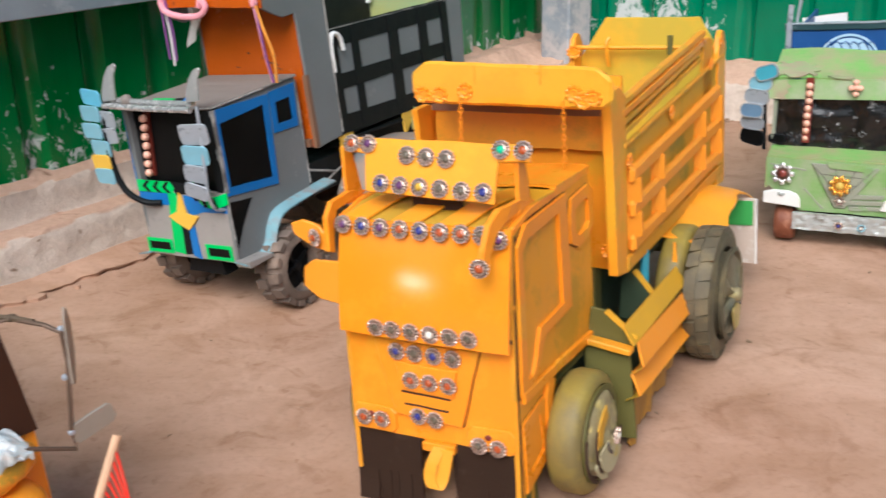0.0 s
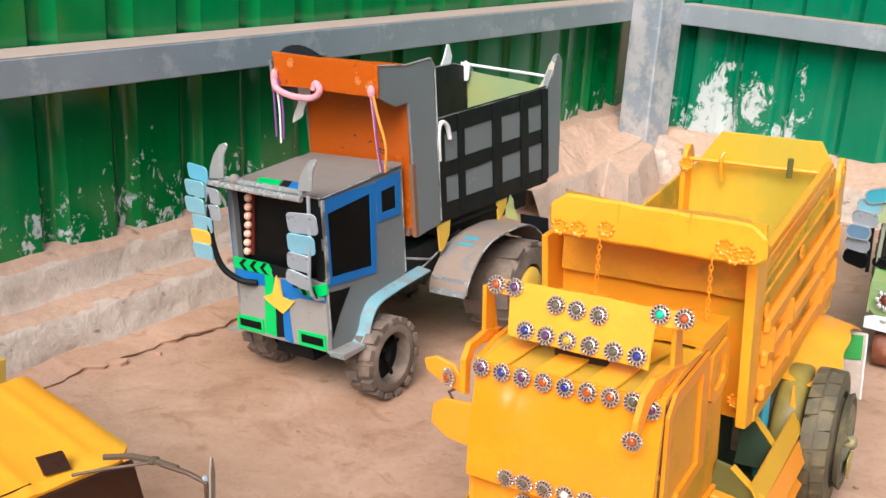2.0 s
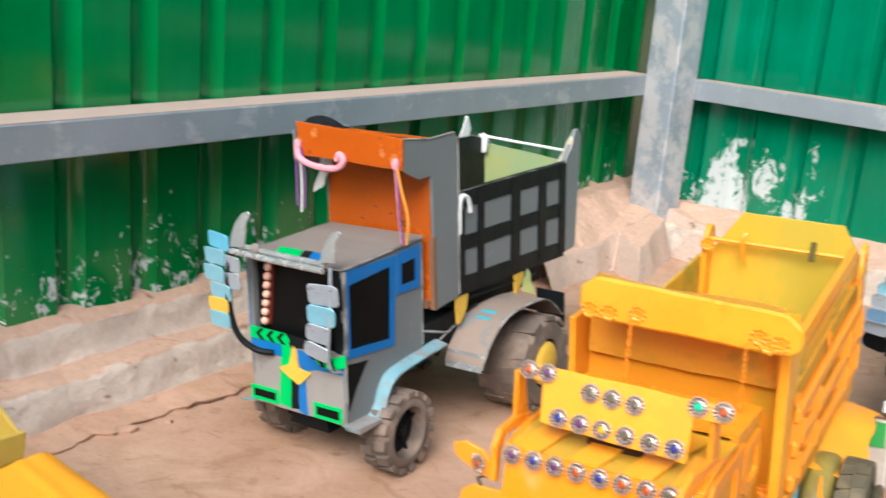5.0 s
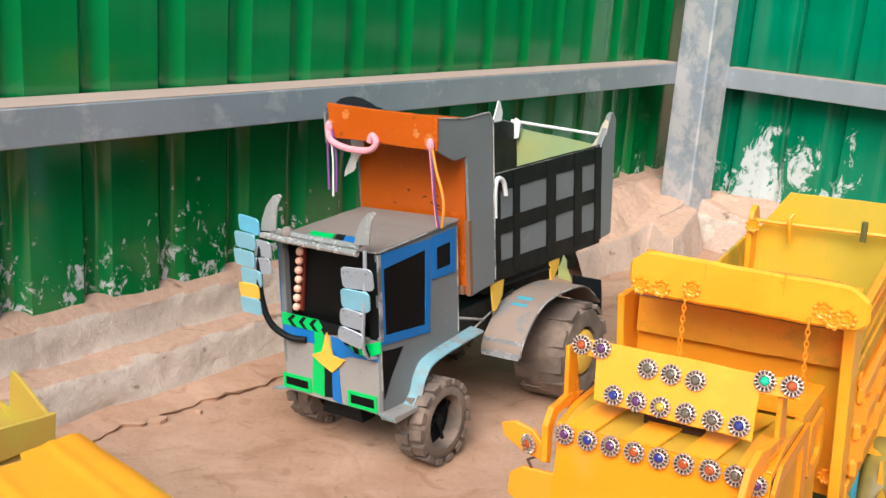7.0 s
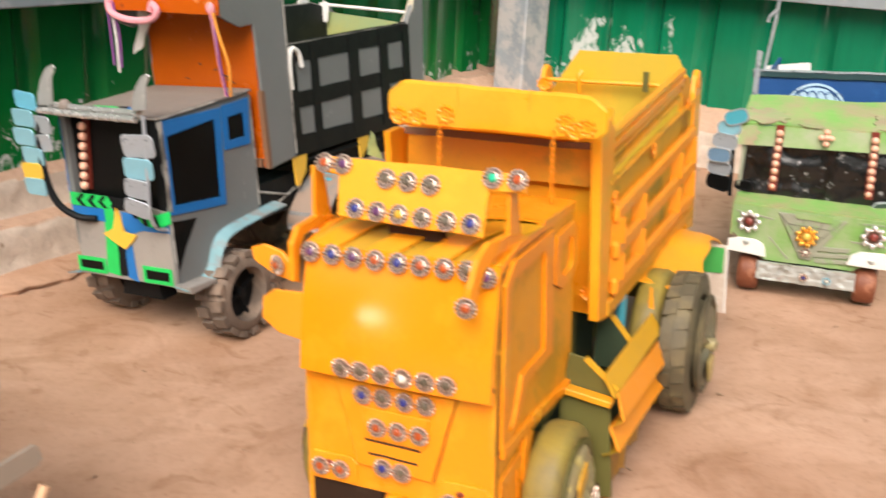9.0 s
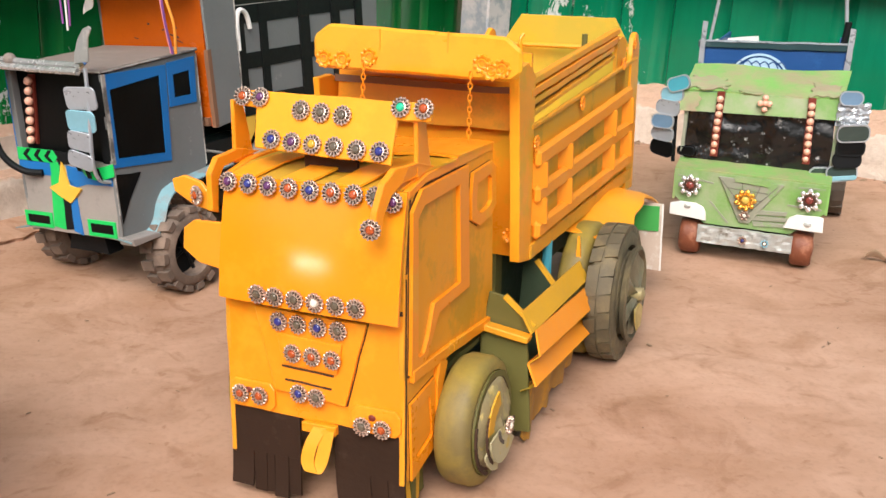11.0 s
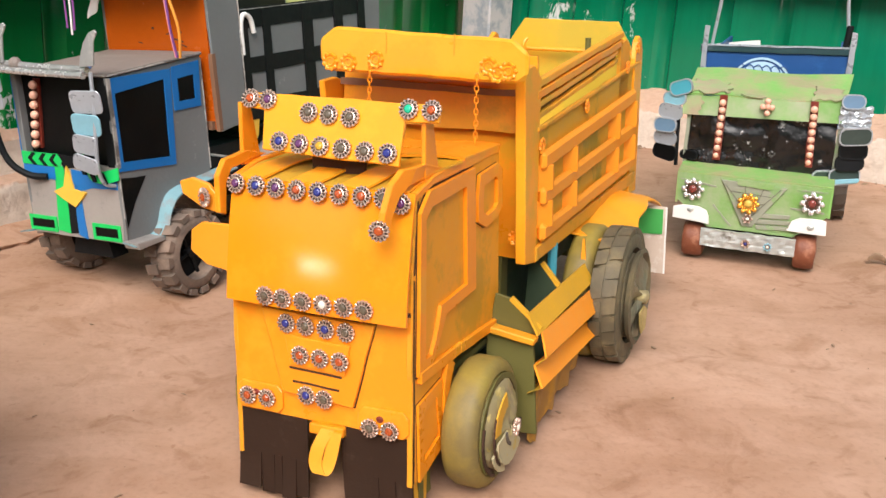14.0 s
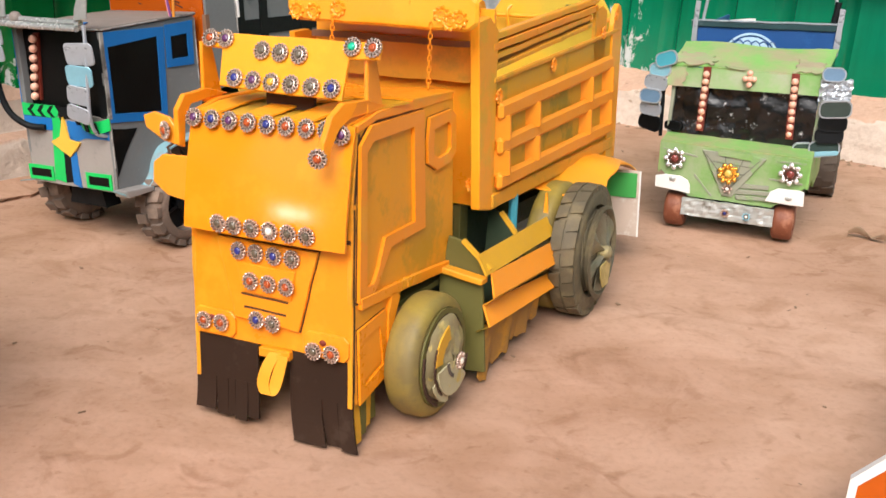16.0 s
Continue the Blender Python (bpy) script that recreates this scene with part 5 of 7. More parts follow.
    for pts, y, mt in (([(0.092, 0.138), (0.098, 0.178), (0.116, 0.174), (0.151, 0.145), (0.140, 0.134)], 0.206, OLIVE), ([(0.092, 0.120), (0.096, 0.186), (0.112, 0.184), (0.140, 0.150), (0.136, 0.120)], 0.325, DARKGREEN)):
        bm = bm_new()
        slab(bm, pts, "xz", y, y + 0.004, 0.0007)
        brace = part("brace_board", bm, mt, T)
        bm = bm_new()
        strip(bm, pts[2], pts[3], "xz", 0.005, y - 0.001, y + 0.005)
        part("board_edge", bm, OCHRE_D, brace)
    bm = bm_new()
    sheet(bm, lambda u, v: (0.134 + 0.012 * u * (1 - 0.8 * v), 0.412 + 0.012 * v, 0.130 + 0.062 * v), 2, 3, 0.003, (0, 1, 0))
    part("brace_board", bm, YELLOW, T)
    bm = bm_new()
    tube(bm, [(0.112, 0.366, 0.090), (0.114, 0.362, 0.200)], 0.006, 8)
    part("prop_rod", bm, TEAL2, T, "turquoise prop rod")
    bm = bm_new()
    sheet(bm, lambda u, v: (0.085 + (0.084 + 0.012 * noise.noise((v * 5, 2, 7))) * u, 0.435 + 0.30 * v + 0.03 * u, 0.194 + 0.014 * math.sin(math.pi * v * 0.8) - 0.020 * u * u - 0.010 * math.sin(7 * v) * u + 0.003 * noise.noise((u * 4, v * 8, 3)) - 0.010 * v ** 4), 10, 24, 0.0025, (0, 0, 1))
    part("fender", bm, YELLOW2, T, "curled yellow card fender over the rear wheel", smooth=True)
    bm = bm_new()
    slab(bm, [(0.085, 0.178), (0.183, 0.180), (0.186, 0.076), (0.085, 0.078)], "xz", 0.716, 0.719)
    tail = part("tail_board", bm, BEIGEWHITE, T, "beige and green mud board with a white edge")
    bm = bm_new()
    slab(bm, [(0.1815, 0.1795), (0.184, 0.1795), (0.1865, 0.077), (0.184, 0.077)], "xz", 0.7138, 0.716)
    part("white_edge", bm, WHITE, tail)
    bm = bm_new()
    slab(bm, [(0.088, 0.174), (0.178, 0.176), (0.179, 0.138), (0.088, 0.136)], "xz", 0.7135, 0.716)
    part("green_label", bm, GREENCARD, tail)


yellow_tipper()


# ---- the grey tipper ----
def bead_row(parent, name, p, q, count, r):
    """A row of glued beads, each a part."""
    bm = bm_new()
    ball(bm, (0, 0, 0), r, 12, 8)
    me = bpy.data.meshes.new("bead")
    bm.to_mesh(me)
    bm.free()
    me.materials.append(PEARL)
    me.polygons.foreach_set("use_smooth", [True] * len(me.polygons))
    for i in range(count):
        c = Vector(p).lerp(Vector(q), i / (count - 1))
        part("bead", me, None, parent, "", Matrix.Translation(c + Vector((random.uniform(-0.0006, 0.0006), 0, 0))))


def plate(parent, name, x, y, z, w, h, material, cut=0.006, thick=0.0025, tilt=(0, 0, 0), label=""):
    """A small card plate with cut corners, facing -y."""
    bm = bm_new()
    slab(bm, rounded(-w / 2, w / 2, -h / 2, h / 2, min(cut * 1.25, 0.48 * h, 0.48 * w)), "xz", -thick / 2, thick / 2, 0.0006)
    return part(name, bm, material, parent, label, pose(x, y, z, *tilt))


FOILGREY = mat("scuffed_grey_foil", (0.36, 0.36, 0.35), 0.34, metal=0.35, vary=0.3, scale=30, bump=0.3, second=(0.58, 0.56, 0.53), amount=0.08, spots=26)
GRILLELINE = mat("scratched_grey_line", (0.13, 0.13, 0.095), 0.6, vary=0.3, scale=40, bump=0.3)
BLUEFOIL0 = mat("sky_blue_foil", (0.16, 0.50, 0.68), 0.3, metal=0.2, vary=0.2, scale=30, bump=0.15)
CREAM = mat("cream_card", (0.56, 0.50, 0.38), 0.6, vary=0.12, scale=20, bump=0.15)
MUDCARD = mat("brown_mud_guard_card", (0.27, 0.195, 0.150), 0.6, vary=0.2, scale=20, bump=0.25, second=(0.20, 0.19, 0.18), amount=0.08, spots=14)
PALEEDGE = mat("worn_pale_edge", (0.34, 0.32, 0.29), 0.5, vary=0.3, scale=30, bump=0.3, second=(0.13, 0.12, 0.11), amount=0.14, spots=22)
BARFOIL = mat("dull_taped_bar", (0.50, 0.49, 0.48), 0.24, metal=0.6, vary=0.3, scale=40, bump=0.3)


def grey_tipper():
    M = stand(-0.4132, 1.4301, -0.4973, 0.0896, 0.0334)
    T = thing("toy_tipper_truck", "grey cardboard toy tipper truck with blue tape and orange canopy", "toy truck", M)
    gz = lambda x, y: ground_at(M, x, y)
    side = [(0.0, 0.108), (0.0, 0.340), (0.192, 0.350), (0.190, 0.172), (0.110, 0.163), (0.078, 0.146), (0.056, 0.108)]
    for x0, x1 in ((0.088, 0.094), (-0.094, -0.088)):
        bm = bm_new()
        slab(bm, side, "yz", x0, x1, 0.0008)
        part("side_panel", bm, GREY, T, "grey card cab side")
        sx = 1 if x0 > 0 else -1
        a, b = (x1, x1 + 0.002) if sx > 0 else (x0 - 0.002, x0)
        bm = bm_new()
        ring(bm, [(0.001, 0.3395), (0.123, 0.338), (0.114, 0.198), (0.0, 0.210)], [(0.010, 0.318), (0.108, 0.325), (0.103, 0.212), (0.010, 0.222)], "yz", a, b)
        part("window_tape", bm, BLUE, T, "blue tape window surround")
        bm = bm_new()
        slab(bm, [(0.010, 0.318), (0.108, 0.325), (0.103, 0.212), (0.010, 0.222)], "yz", a, (a + b) / 2)
        part("side_window", bm, BLACK, T, "black film side window")
        bm = bm_new()
        ring(bm, [(0.126, 0.340), (0.186, 0.343), (0.182, 0.275), (0.124, 0.276)], [(0.136, 0.322), (0.172, 0.324), (0.171, 0.288), (0.135, 0.288)], "yz", a, b)
        part("window_tape", bm, BLUE, T)
        bm = bm_new()
        slab(bm, [(0.136, 0.322), (0.172, 0.324), (0.171, 0.288), (0.135, 0.288)], "yz", a, (a + b) / 2)
        part("side_window", bm, BLACK, T)
        bm = bm_new()
        slab(bm, [(0.003, 0.200), (0.050, 0.194), (0.022, 0.160), (0.003, 0.128)], "yz", a, (a + b) / 2)
        part("black_patch", bm, BLACK, T)
        # fender: a bent strip that stands out over the front wheel
        path = curve_pts([(-0.008, 0.108), (0.040, 0.104), (0.062, 0.118), (0.076, 0.145), (0.108, 0.163), (0.230, 0.172)], 5)
        n = len(path) - 1
        bm = bm_new()
        sheet(bm, lambda u, v: (sx * (0.092 + 0.024 * v), path[int(round(u * n))].x, path[int(round(u * n))].y - 0.004 * v), n, 2, 0.0025, (0, -0.3, 0.9))
        part("fender", bm, TEAL, T, "bent grey and pale blue fender strip", smooth=True)
        if sx > 0:
            bm = bm_new()
            slab(bm, [(-0.008, 0.111), (0.046, 0.108), (0.050, 0.101), (-0.004, 0.100)], "yz", 0.092, 0.120, 0.001)
            part("fender_foot", bm, FRONTGREY, T)
    bm = bm_new()
    slab(bm, [(-0.093, 0.106), (0.087, 0.104), (0.091, 0.215), (-0.093, 0.228)], "xz", 0.0, 0.004, 0.0007)
    part("front_panel", bm, FRONTGREY, T, "smudged light grey front panel")
    bm = bm_new()
    slab(bm, [(-0.093, 0.226), (0.091, 0.212), (0.093, 0.342), (-0.089, 0.340)], "xz", 0.012, 0.016)
    part("windscreen", bm, BLACK, T, "black film windscreen")
    for x0, x1 in ((-0.093, -0.084), (0.075, 0.0935)):
        bm = bm_new()
        slab(bm, [(x0, 0.215), (x1, 0.215), (x1, 0.342), (x0, 0.340)], "xz", 0.0, 0.012, 0.0007)
        part("windscreen_post", bm, BLACKP if x0 > 0 else GREY, T)
    bm = bm_new()
    slab(bm, [(0.186, 0.172), (0.192, 0.172), (0.192, 0.350), (0.186, 0.350)], "yz", -0.088, 0.088)
    part("back_panel", bm, GREY, T)
    bm = bm_new()
    slab(bm, [(-0.004, 0.341), (0.195, 0.3505), (0.195, 0.355), (-0.004, 0.3455)], "yz", -0.096, 0.096, 0.0008)
    part("roof", bm, GREYROOF, T, "brownish grey card roof")
    for x0, x1, y0, mt in ((-0.040, 0.006, 0.004, GREENTAPE), (0.008, 0.024, 0.006, BLACKP), (0.026, 0.050, 0.004, BLUE)):
        bm = bm_new()
        sheet(bm, lambda u, v: (x0 + (x1 - x0) * u - 0.02 * v, y0 + 0.034 * v, 0.3462 + 0.0017 * v + 0.0006), 2, 2, 0.0012, (0, 0, 1))
        part("roof_tape", bm, mt, T)
    bm = bm_new()
    slab(bm, [(-0.085, 0.03), (0.085, 0.03), (0.085, 0.188), (-0.085, 0.188)], "xy", 0.165, 0.170)
    part("cab_floor", bm, BLACKP, T)
    # front tapes
    def tape(name, pts, mt, y=-0.0012, label=""):
        bm = bm_new()
        slab(bm, pts, "xz", y, 0.0)
        return part(name, bm, mt, T, label)
    chev = tape("chevron_band", [(-0.093, 0.229), (-0.020, 0.229), (-0.012, 0.219), (-0.020, 0.209), (-0.093, 0.211)], GREENTAPE, -0.0014, "green tape band with black chevrons")
    for x in (-0.084, -0.062, -0.041):
        bm = bm_new()
        slab(bm, [(x + 0.012, 0.2285), (x + 0.019, 0.2285), (x + 0.010, 0.2195), (x + 0.019, 0.2105), (x + 0.012, 0.2105), (x + 0.002, 0.2195)], "xz", -0.0022, -0.0013)
        part("chevron", bm, BLACKP, chev)
    tape("black_tape", [(-0.020, 0.229), (0.022, 0.226), (0.028, 0.212), (-0.012, 0.208)], BLACKP)
    leaf = curve_pts([(0.032, 0.224), (0.050, 0.208), (0.075, 0.203), (0.096, 0.208)], 5)
    bm = bm_new()
    sheet(bm, lambda u, v: (leaf[int(round(u * 15))].x, -0.003 - 0.010 * math.sin(math.pi * u), leaf[int(round(u * 15))].y + 0.018 * (v - 0.5)), 15, 2, 0.0012, (0, 1, 0))
    curl = part("chevron_band", bm, GREENTAPE, T, "curled green and black tape band")
    for k in range(3):
        bm = bm_new()
        c = leaf[3 + 4 * k]
        slab(bm, [(c.x - 0.006, c.y + 0.008), (c.x + 0.001, c.y + 0.008), (c.x + 0.007, c.y - 0.008), (c.x, c.y - 0.008)], "xz", -0.0165, -0.0145)
        part("chevron", bm, BLACKP, curl)
    tape("blue_band", [(-0.093, 0.210), (-0.030, 0.209), (-0.030, 0.190), (-0.094, 0.192)], BLUE)
    tape("blue_band", [(0.002, 0.208), (0.050, 0.204), (0.089, 0.196), (0.089, 0.184), (0.040, 0.183), (0.016, 0.176), (0.002, 0.184)], BLUE)
    tape("green_strip", [(-0.030, 0.212), (-0.012, 0.211), (-0.016, 0.110), (-0.040, 0.113)], GREENTAPE)
    tape("black_strip", [(-0.012, 0.190), (0.001, 0.190), (0.000, 0.112), (-0.016, 0.110)], BLACKP, -0.0009)
    tape("blue_strip", [(0.001, 0.188), (0.013, 0.184), (0.017, 0.104), (0.000, 0.110)], BLUE)
    tape("arrow", [(-0.004, 0.213), (-0.014, 0.182), (-0.036, 0.173), (0.003, 0.152), (0.028, 0.175), (0.006, 0.180)], STAR, -0.004, "yellow card arrow")
    for x0, x1, z0, z1 in ((-0.098, -0.042, 0.110, 0.133), (0.030, 0.084, 0.107, 0.131)):
        bm = bm_new()
        ring(bm, [(x0, z0), (x1, z0), (x1, z1), (x0, z1)], [(x0 + 0.005, z0 + 0.005), (x1 - 0.005, z0 + 0.005), (x1 - 0.005, z1 - 0.005), (x0 + 0.005, z1 - 0.005)], "xz", -0.002, 0.0)
        lamp = part("lamp", bm, GREENTAPE, T, "green-taped dark lamp panel")
        bm = bm_new()
        slab(bm, [(x0 + 0.005, z0 + 0.005), (x1 - 0.005, z0 + 0.005), (x1 - 0.005, z1 - 0.005), (x0 + 0.005, z1 - 0.005)], "xz", -0.0012, 0.0)
        part("lamp_face", bm, BLACK, lamp)
    bm = bm_new()
    slab(bm, [(0.094, 0.215), (0.0965, 0.215), (0.0965, 0.340), (0.094, 0.340)], "xz", -0.002, 0.004)
    part("edge_strip", bm, PALEEDGE, T)
    # bead string
    bm = bm_new()
    slab(bm, [(-0.058, 0.335), (-0.047, 0.335), (-0.060, 0.234), (-0.072, 0.234)], "xz", 0.008, 0.012)
    part("bead_backing", bm, RED, T)
    bead_row(T, "bead", (-0.053, 0.003, 0.326), (-0.066, 0.003, 0.240), 7, 0.0062)
    # bar, horns, mirrors, tube
    for dy, dz in ((-0.030, -0.003), (-0.022, 0.004)):
        bm = bm_new()
        tube(bm, [(-0.096, dy, 0.356 + dz), (-0.005, dy, 0.352 + dz), (0.084, dy, 0.350 + dz)], 0.0048, 8)
        part("front_bar", bm, BARFOIL, T, "taped silver front bar")
    bm = bm_new()
    ball(bm, (-0.050, -0.024, 0.360), 0.009, 10, 7)
    part("bar_knot", bm, GREYROOF, T)
    for x, s in ((-0.082, 0), (0.092, 0)):
        horn = [(-0.017, 0.0), (0.014, 0.004), (0.017, 0.020), (0.021, 0.040), (0.030, 0.054), (0.026, 0.058), (0.013, 0.053), (-0.002, 0.038), (-0.012, 0.018)]
        bm = bm_new()
        slab(bm, horn, "xz", -0.0015, 0.0015, 0.0006)
        part("horn", bm, FOILGREY, T, "grey foil horn plate", pose(x, -0.028, 0.358, 0, 0, 0) @ Matrix.Scale(1.0 if x < 0 else 0.85, 4))
    for x, z, w, h, k in ((0.082, 0.312, 0.050, 0.032, 0), (0.077, 0.281, 0.046, 0.030, 4), (0.070, 0.253, 0.040, 0.028, 8), (0.066, 0.226, 0.042, 0.024, 16)):
        plate(T, "mirror", x, -0.030, z, w, h, MIRROR_S if k != 4 else MIRROR_B, 0.006, tilt=(8, k, 8), label="rounded foil mirror plate")
    bm = bm_new()
    tube(bm, curve_pts([(0.094, -0.026, 0.352), (0.092, -0.027, 0.30), (0.085, -0.027, 0.23), (0.082, -0.018, 0.198), (0.086, 0.0, 0.190)], 5), 0.0028, 7)
    part("mirror_rod", bm, MIRROR_S, T)
    for x, z, mt in ((-0.118, 0.366, BLUEFOIL0), (-0.128, 0.341, MIRROR_B), (-0.132, 0.314, MIRROR_B), (-0.120, 0.287, MIRROR_B), (-0.126, 0.264, STAR), (-0.125, 0.242, MIRROR_B), (-0.092, 0.333, MIRROR_S), (-0.094, 0.307, MIRROR_S)):
        plate(T, "mirror", x, -0.032, z, 0.046 if x < -0.1 else 0.036, 0.0255, mt, 0.005, tilt=(6, random.uniform(-6, 6), -6), label="pale blue foil mirror plate" if mt is MIRROR_B else "foil mirror plate")
    bm = bm_new()
    tube(bm, curve_pts([(-0.094, -0.027, 0.358), (-0.104, -0.029, 0.31), (-0.105, -0.030, 0.262), (-0.094, -0.026, 0.220), (-0.072, -0.014, 0.198), (-0.045, -0.003, 0.194)], 6), 0.0050, 9)
    part("mirror_tube", bm, BLACKP, T, "curved black mirror tube", smooth=True)
    for pts in ([(0.0945, 0.0, 0.112), (0.0945, 0.0, 0.214)], [(-0.094, -0.004, 0.3455), (0.096, -0.004, 0.3435)], [(0.0965, 0.0, 0.343), (0.0965, 0.192, 0.3525)],
                [(0.1055, 0.268, 0.508), (0.1055, 0.279, 0.494), (0.1055, 0.281, 0.240)], [(0.1055, 0.132, 0.513), (0.1055, 0.200, 0.5055), (0.1055, 0.266, 0.5085)], [(0.094, 0.191, 0.176), (0.094, 0.192, 0.346)],
                [(0.1015, 0.282, 0.4095), (0.1015, 0.652, 0.4085)], [(0.1015, 0.282, 0.2375), (0.1015, 0.652, 0.2255)], [(0.1045, 0.650, 0.406), (0.1045, 0.666, 0.426), (0.1045, 0.693, 0.462)]):
        bm = bm_new()
        tube(bm, pts, 0.0012, 5)
        part("worn_edge", bm, PALEEDGE, T)
    # canopy
    bm = bm_new()
    slab(bm, [(-0.100, 0.528), (0.108, 0.514), (0.106, 0.466), (-0.094, 0.476)], "xz", 0.128, 0.132, 0.0007)
    part("canopy_front", bm, ORANGE, T, "glossy orange canopy board")
    wing = [(0.130, 0.514), (0.200, 0.505), (0.268, 0.508), (0.278, 0.496), (0.280, 0.235), (0.215, 0.229), (0.205, 0.448), (0.175, 0.446), (0.150, 0.456), (0.132, 0.466)]
    for x0, x1 in ((0.100, 0.105), (-0.110, -0.105)):
        bm = bm_new()
        slab(bm, wing, "yz", x0, x1, 0.0008)
        part("wing_panel", bm, GREY, T, "grey card wing panel")
    bm = bm_new()
    slab(bm, [(-0.106, 0.235), (0.099, 0.232), (0.099, 0.505), (-0.106, 0.512)], "xz", 0.208, 0.213)
    part("headboard", bm, ORANGE, T, "glossy orange bed headboard")
    for x0, z0, x1, z1, w in ((0.018, 0.378, 0.026, 0.381, 0.0022), (0.034, 0.372, 0.052, 0.368, 0.0026), (0.040, 0.366, 0.058, 0.360, 0.0018), (-0.010, 0.388, -0.006, 0.387, 0.0030), (0.046, 0.384, 0.050, 0.382, 0.0022), (-0.040, 0.366, -0.032, 0.364, 0.0016)):
        bm = bm_new()
        strip(bm, (x0, z0), (x1, z1), "xz", w, 0.2074, 0.2080)
        part("scuff", bm, SEAM_SHADE, T)
    bm = bm_new()
    sheet(bm, lambda u, v: (-0.104 + 0.204 * u, 0.132 + 0.076 * v, 0.516 - 0.008 * u - 0.010 * v), 2, 2, 0.003, (0, 0, 1))
    part("canopy_top", bm, BLACKP, T)
    bm = bm_new()
    slab(bm, [(-0.104, 0.236), (0.098, 0.233), (0.098, 0.246), (-0.104, 0.250)], "xz", 0.200, 0.208)
    part("lower_strip", bm, BROWNCARD, T)
    bm = bm_new()
    slab(bm, [(0.206, 0.350), (0.214, 0.350), (0.216, 0.232), (0.208, 0.230)], "yz", 0.0985, 0.106)
    part("edge_strip", bm, BROWNCARD, T)
    bm = bm_new()
    sheet(bm, lambda u, v: (-0.088 + 0.084 * u, 0.134 + 0.012 * v, 0.527 - 0.006 * u + 0.012 * v * math.sin(math.pi * min(1, 0.15 + u))), 6, 2, 0.003, (0, 1, 0))
    part("black_flap", bm, BLACKP, T)
    # cords
    bm = bm_new()
    tube(bm, curve_pts([(-0.094, 0.122, 0.490), (-0.085, 0.118, 0.472), (-0.050, 0.116, 0.462), (-0.010, 0.116, 0.462), (0.004, 0.117, 0.474), (-0.004, 0.118, 0.484), (-0.010, 0.118, 0.474)], 5), 0.0050, 8)
    part("pink_cord", bm, PINK, T, "pink fabric cord", smooth=True)
    for x, z in ((-0.092, 0.492), (0.099, 0.476)):
        bm = bm_new()
        ball(bm, (x, 0.122, z), 0.006, 8, 6, (1, 1, 1.6))
        part("cord_knot", bm, PINK, T)
    for x, mt, z1, bow in ((-0.096, PURPLE, 0.395, 0.0), (-0.090, WHITE, 0.385, 0.004), (-0.085, PURPLE, 0.392, 0.006)):
        bm = bm_new()
        tube(bm, curve_pts([(x, 0.122, 0.488), (x + bow, 0.121, 0.44), (x + 0.5 * bow, 0.120, z1)], 5), 0.0016, 6)
        part("hanging_cord", bm, mt, T)
    for x, mt, bow in ((0.098, PINK, 0.004), (0.100, PURPLE, 0.002), (0.102, ORANGECORD, 0.016)):
        bm = bm_new()
        tube(bm, curve_pts([(x, 0.122, 0.472), (x + 0.3 * bow, 0.124, 0.44), (x + bow - 0.004, 0.130, 0.395), (x + 0.3 * bow - 0.004, 0.140, 0.352)], 5), 0.0021, 6)
        part("hanging_cord", bm, mt, T)
    bm = bm_new()
    sheet(bm, lambda u, v: (-0.112 + 0.026 * u + 0.006 * math.sin(5 * v), 0.185 + 0.004 * math.sin(7 * u + 4 * v), 0.470 - 0.066 * v * (1 - 0.25 * u)), 4, 8, 0.001, (0, 1, 0))
    part("paper_strip", bm, WHITE, T, "crumpled whitish paper strip", smooth=True)
    # bed
    for x0, x1, out in ((0.096, 0.101, 1), (-0.106, -0.101, -1)):
        bm = bm_new()
        slab(bm, [(0.280, 0.238), (0.655, 0.226), (0.655, 0.408), (0.280, 0.409)], "yz", x0, x1)
        bs = part("bed_side", bm, GREY, T, "grey bed side with black painted bars")
        a, b = (x1, x1 + 0.0014) if out > 0 else (x0 - 0.0014, x0)
        bars = [((0.280, 0.396), (0.655, 0.395), 0.028), ((0.280, 0.321), (0.655, 0.318), 0.022), ((0.280, 0.250), (0.655, 0.238), 0.026),
                ((0.292, 0.240), (0.292, 0.408), 0.018), ((0.352, 0.240), (0.352, 0.408), 0.017), ((0.468, 0.240), (0.468, 0.408), 0.026), ((0.566, 0.236), (0.566, 0.408), 0.024), ((0.645, 0.230), (0.645, 0.408), 0.020)]
        for k, (p, q, w) in enumerate(bars):
            bm = bm_new()
            strip(bm, p, q, "yz", w * 1.16, a, b + 0.0003 * k * out if out > 0 else b)
            part("black_bar", bm, BARBLACK, bs)
        bm = bm_new()
        slab(bm, [(0.648, 0.228), (0.700, 0.234), (0.716, 0.452), (0.704, 0.466), (0.692, 0.462), (0.664, 0.425), (0.648, 0.404)], "yz", x0 - 0.001, x1 + 0.003, 0.0008)
        part("rear_post", bm, GREY, T, "grey card rear post panel", Matrix.Translation((0, 0, 0 if out > 0 else -0.030)))
    bm = bm_new()
    slab(bm, [(0.284, 0.236), (0.684, 0.236), (0.682, 0.436), (0.640, 0.446), (0.300, 0.450), (0.284, 0.444)], "yz", -0.1005, -0.0965, 0.0007)
    part("inner_board", bm, BARBLACK, T, "black inner board along the far side")
    bm = bm_new()
    tube(bm, [(-0.0985, 0.300, 0.4515), (-0.0985, 0.640, 0.4475), (-0.0985, 0.672, 0.4390)], 0.0012, 5)
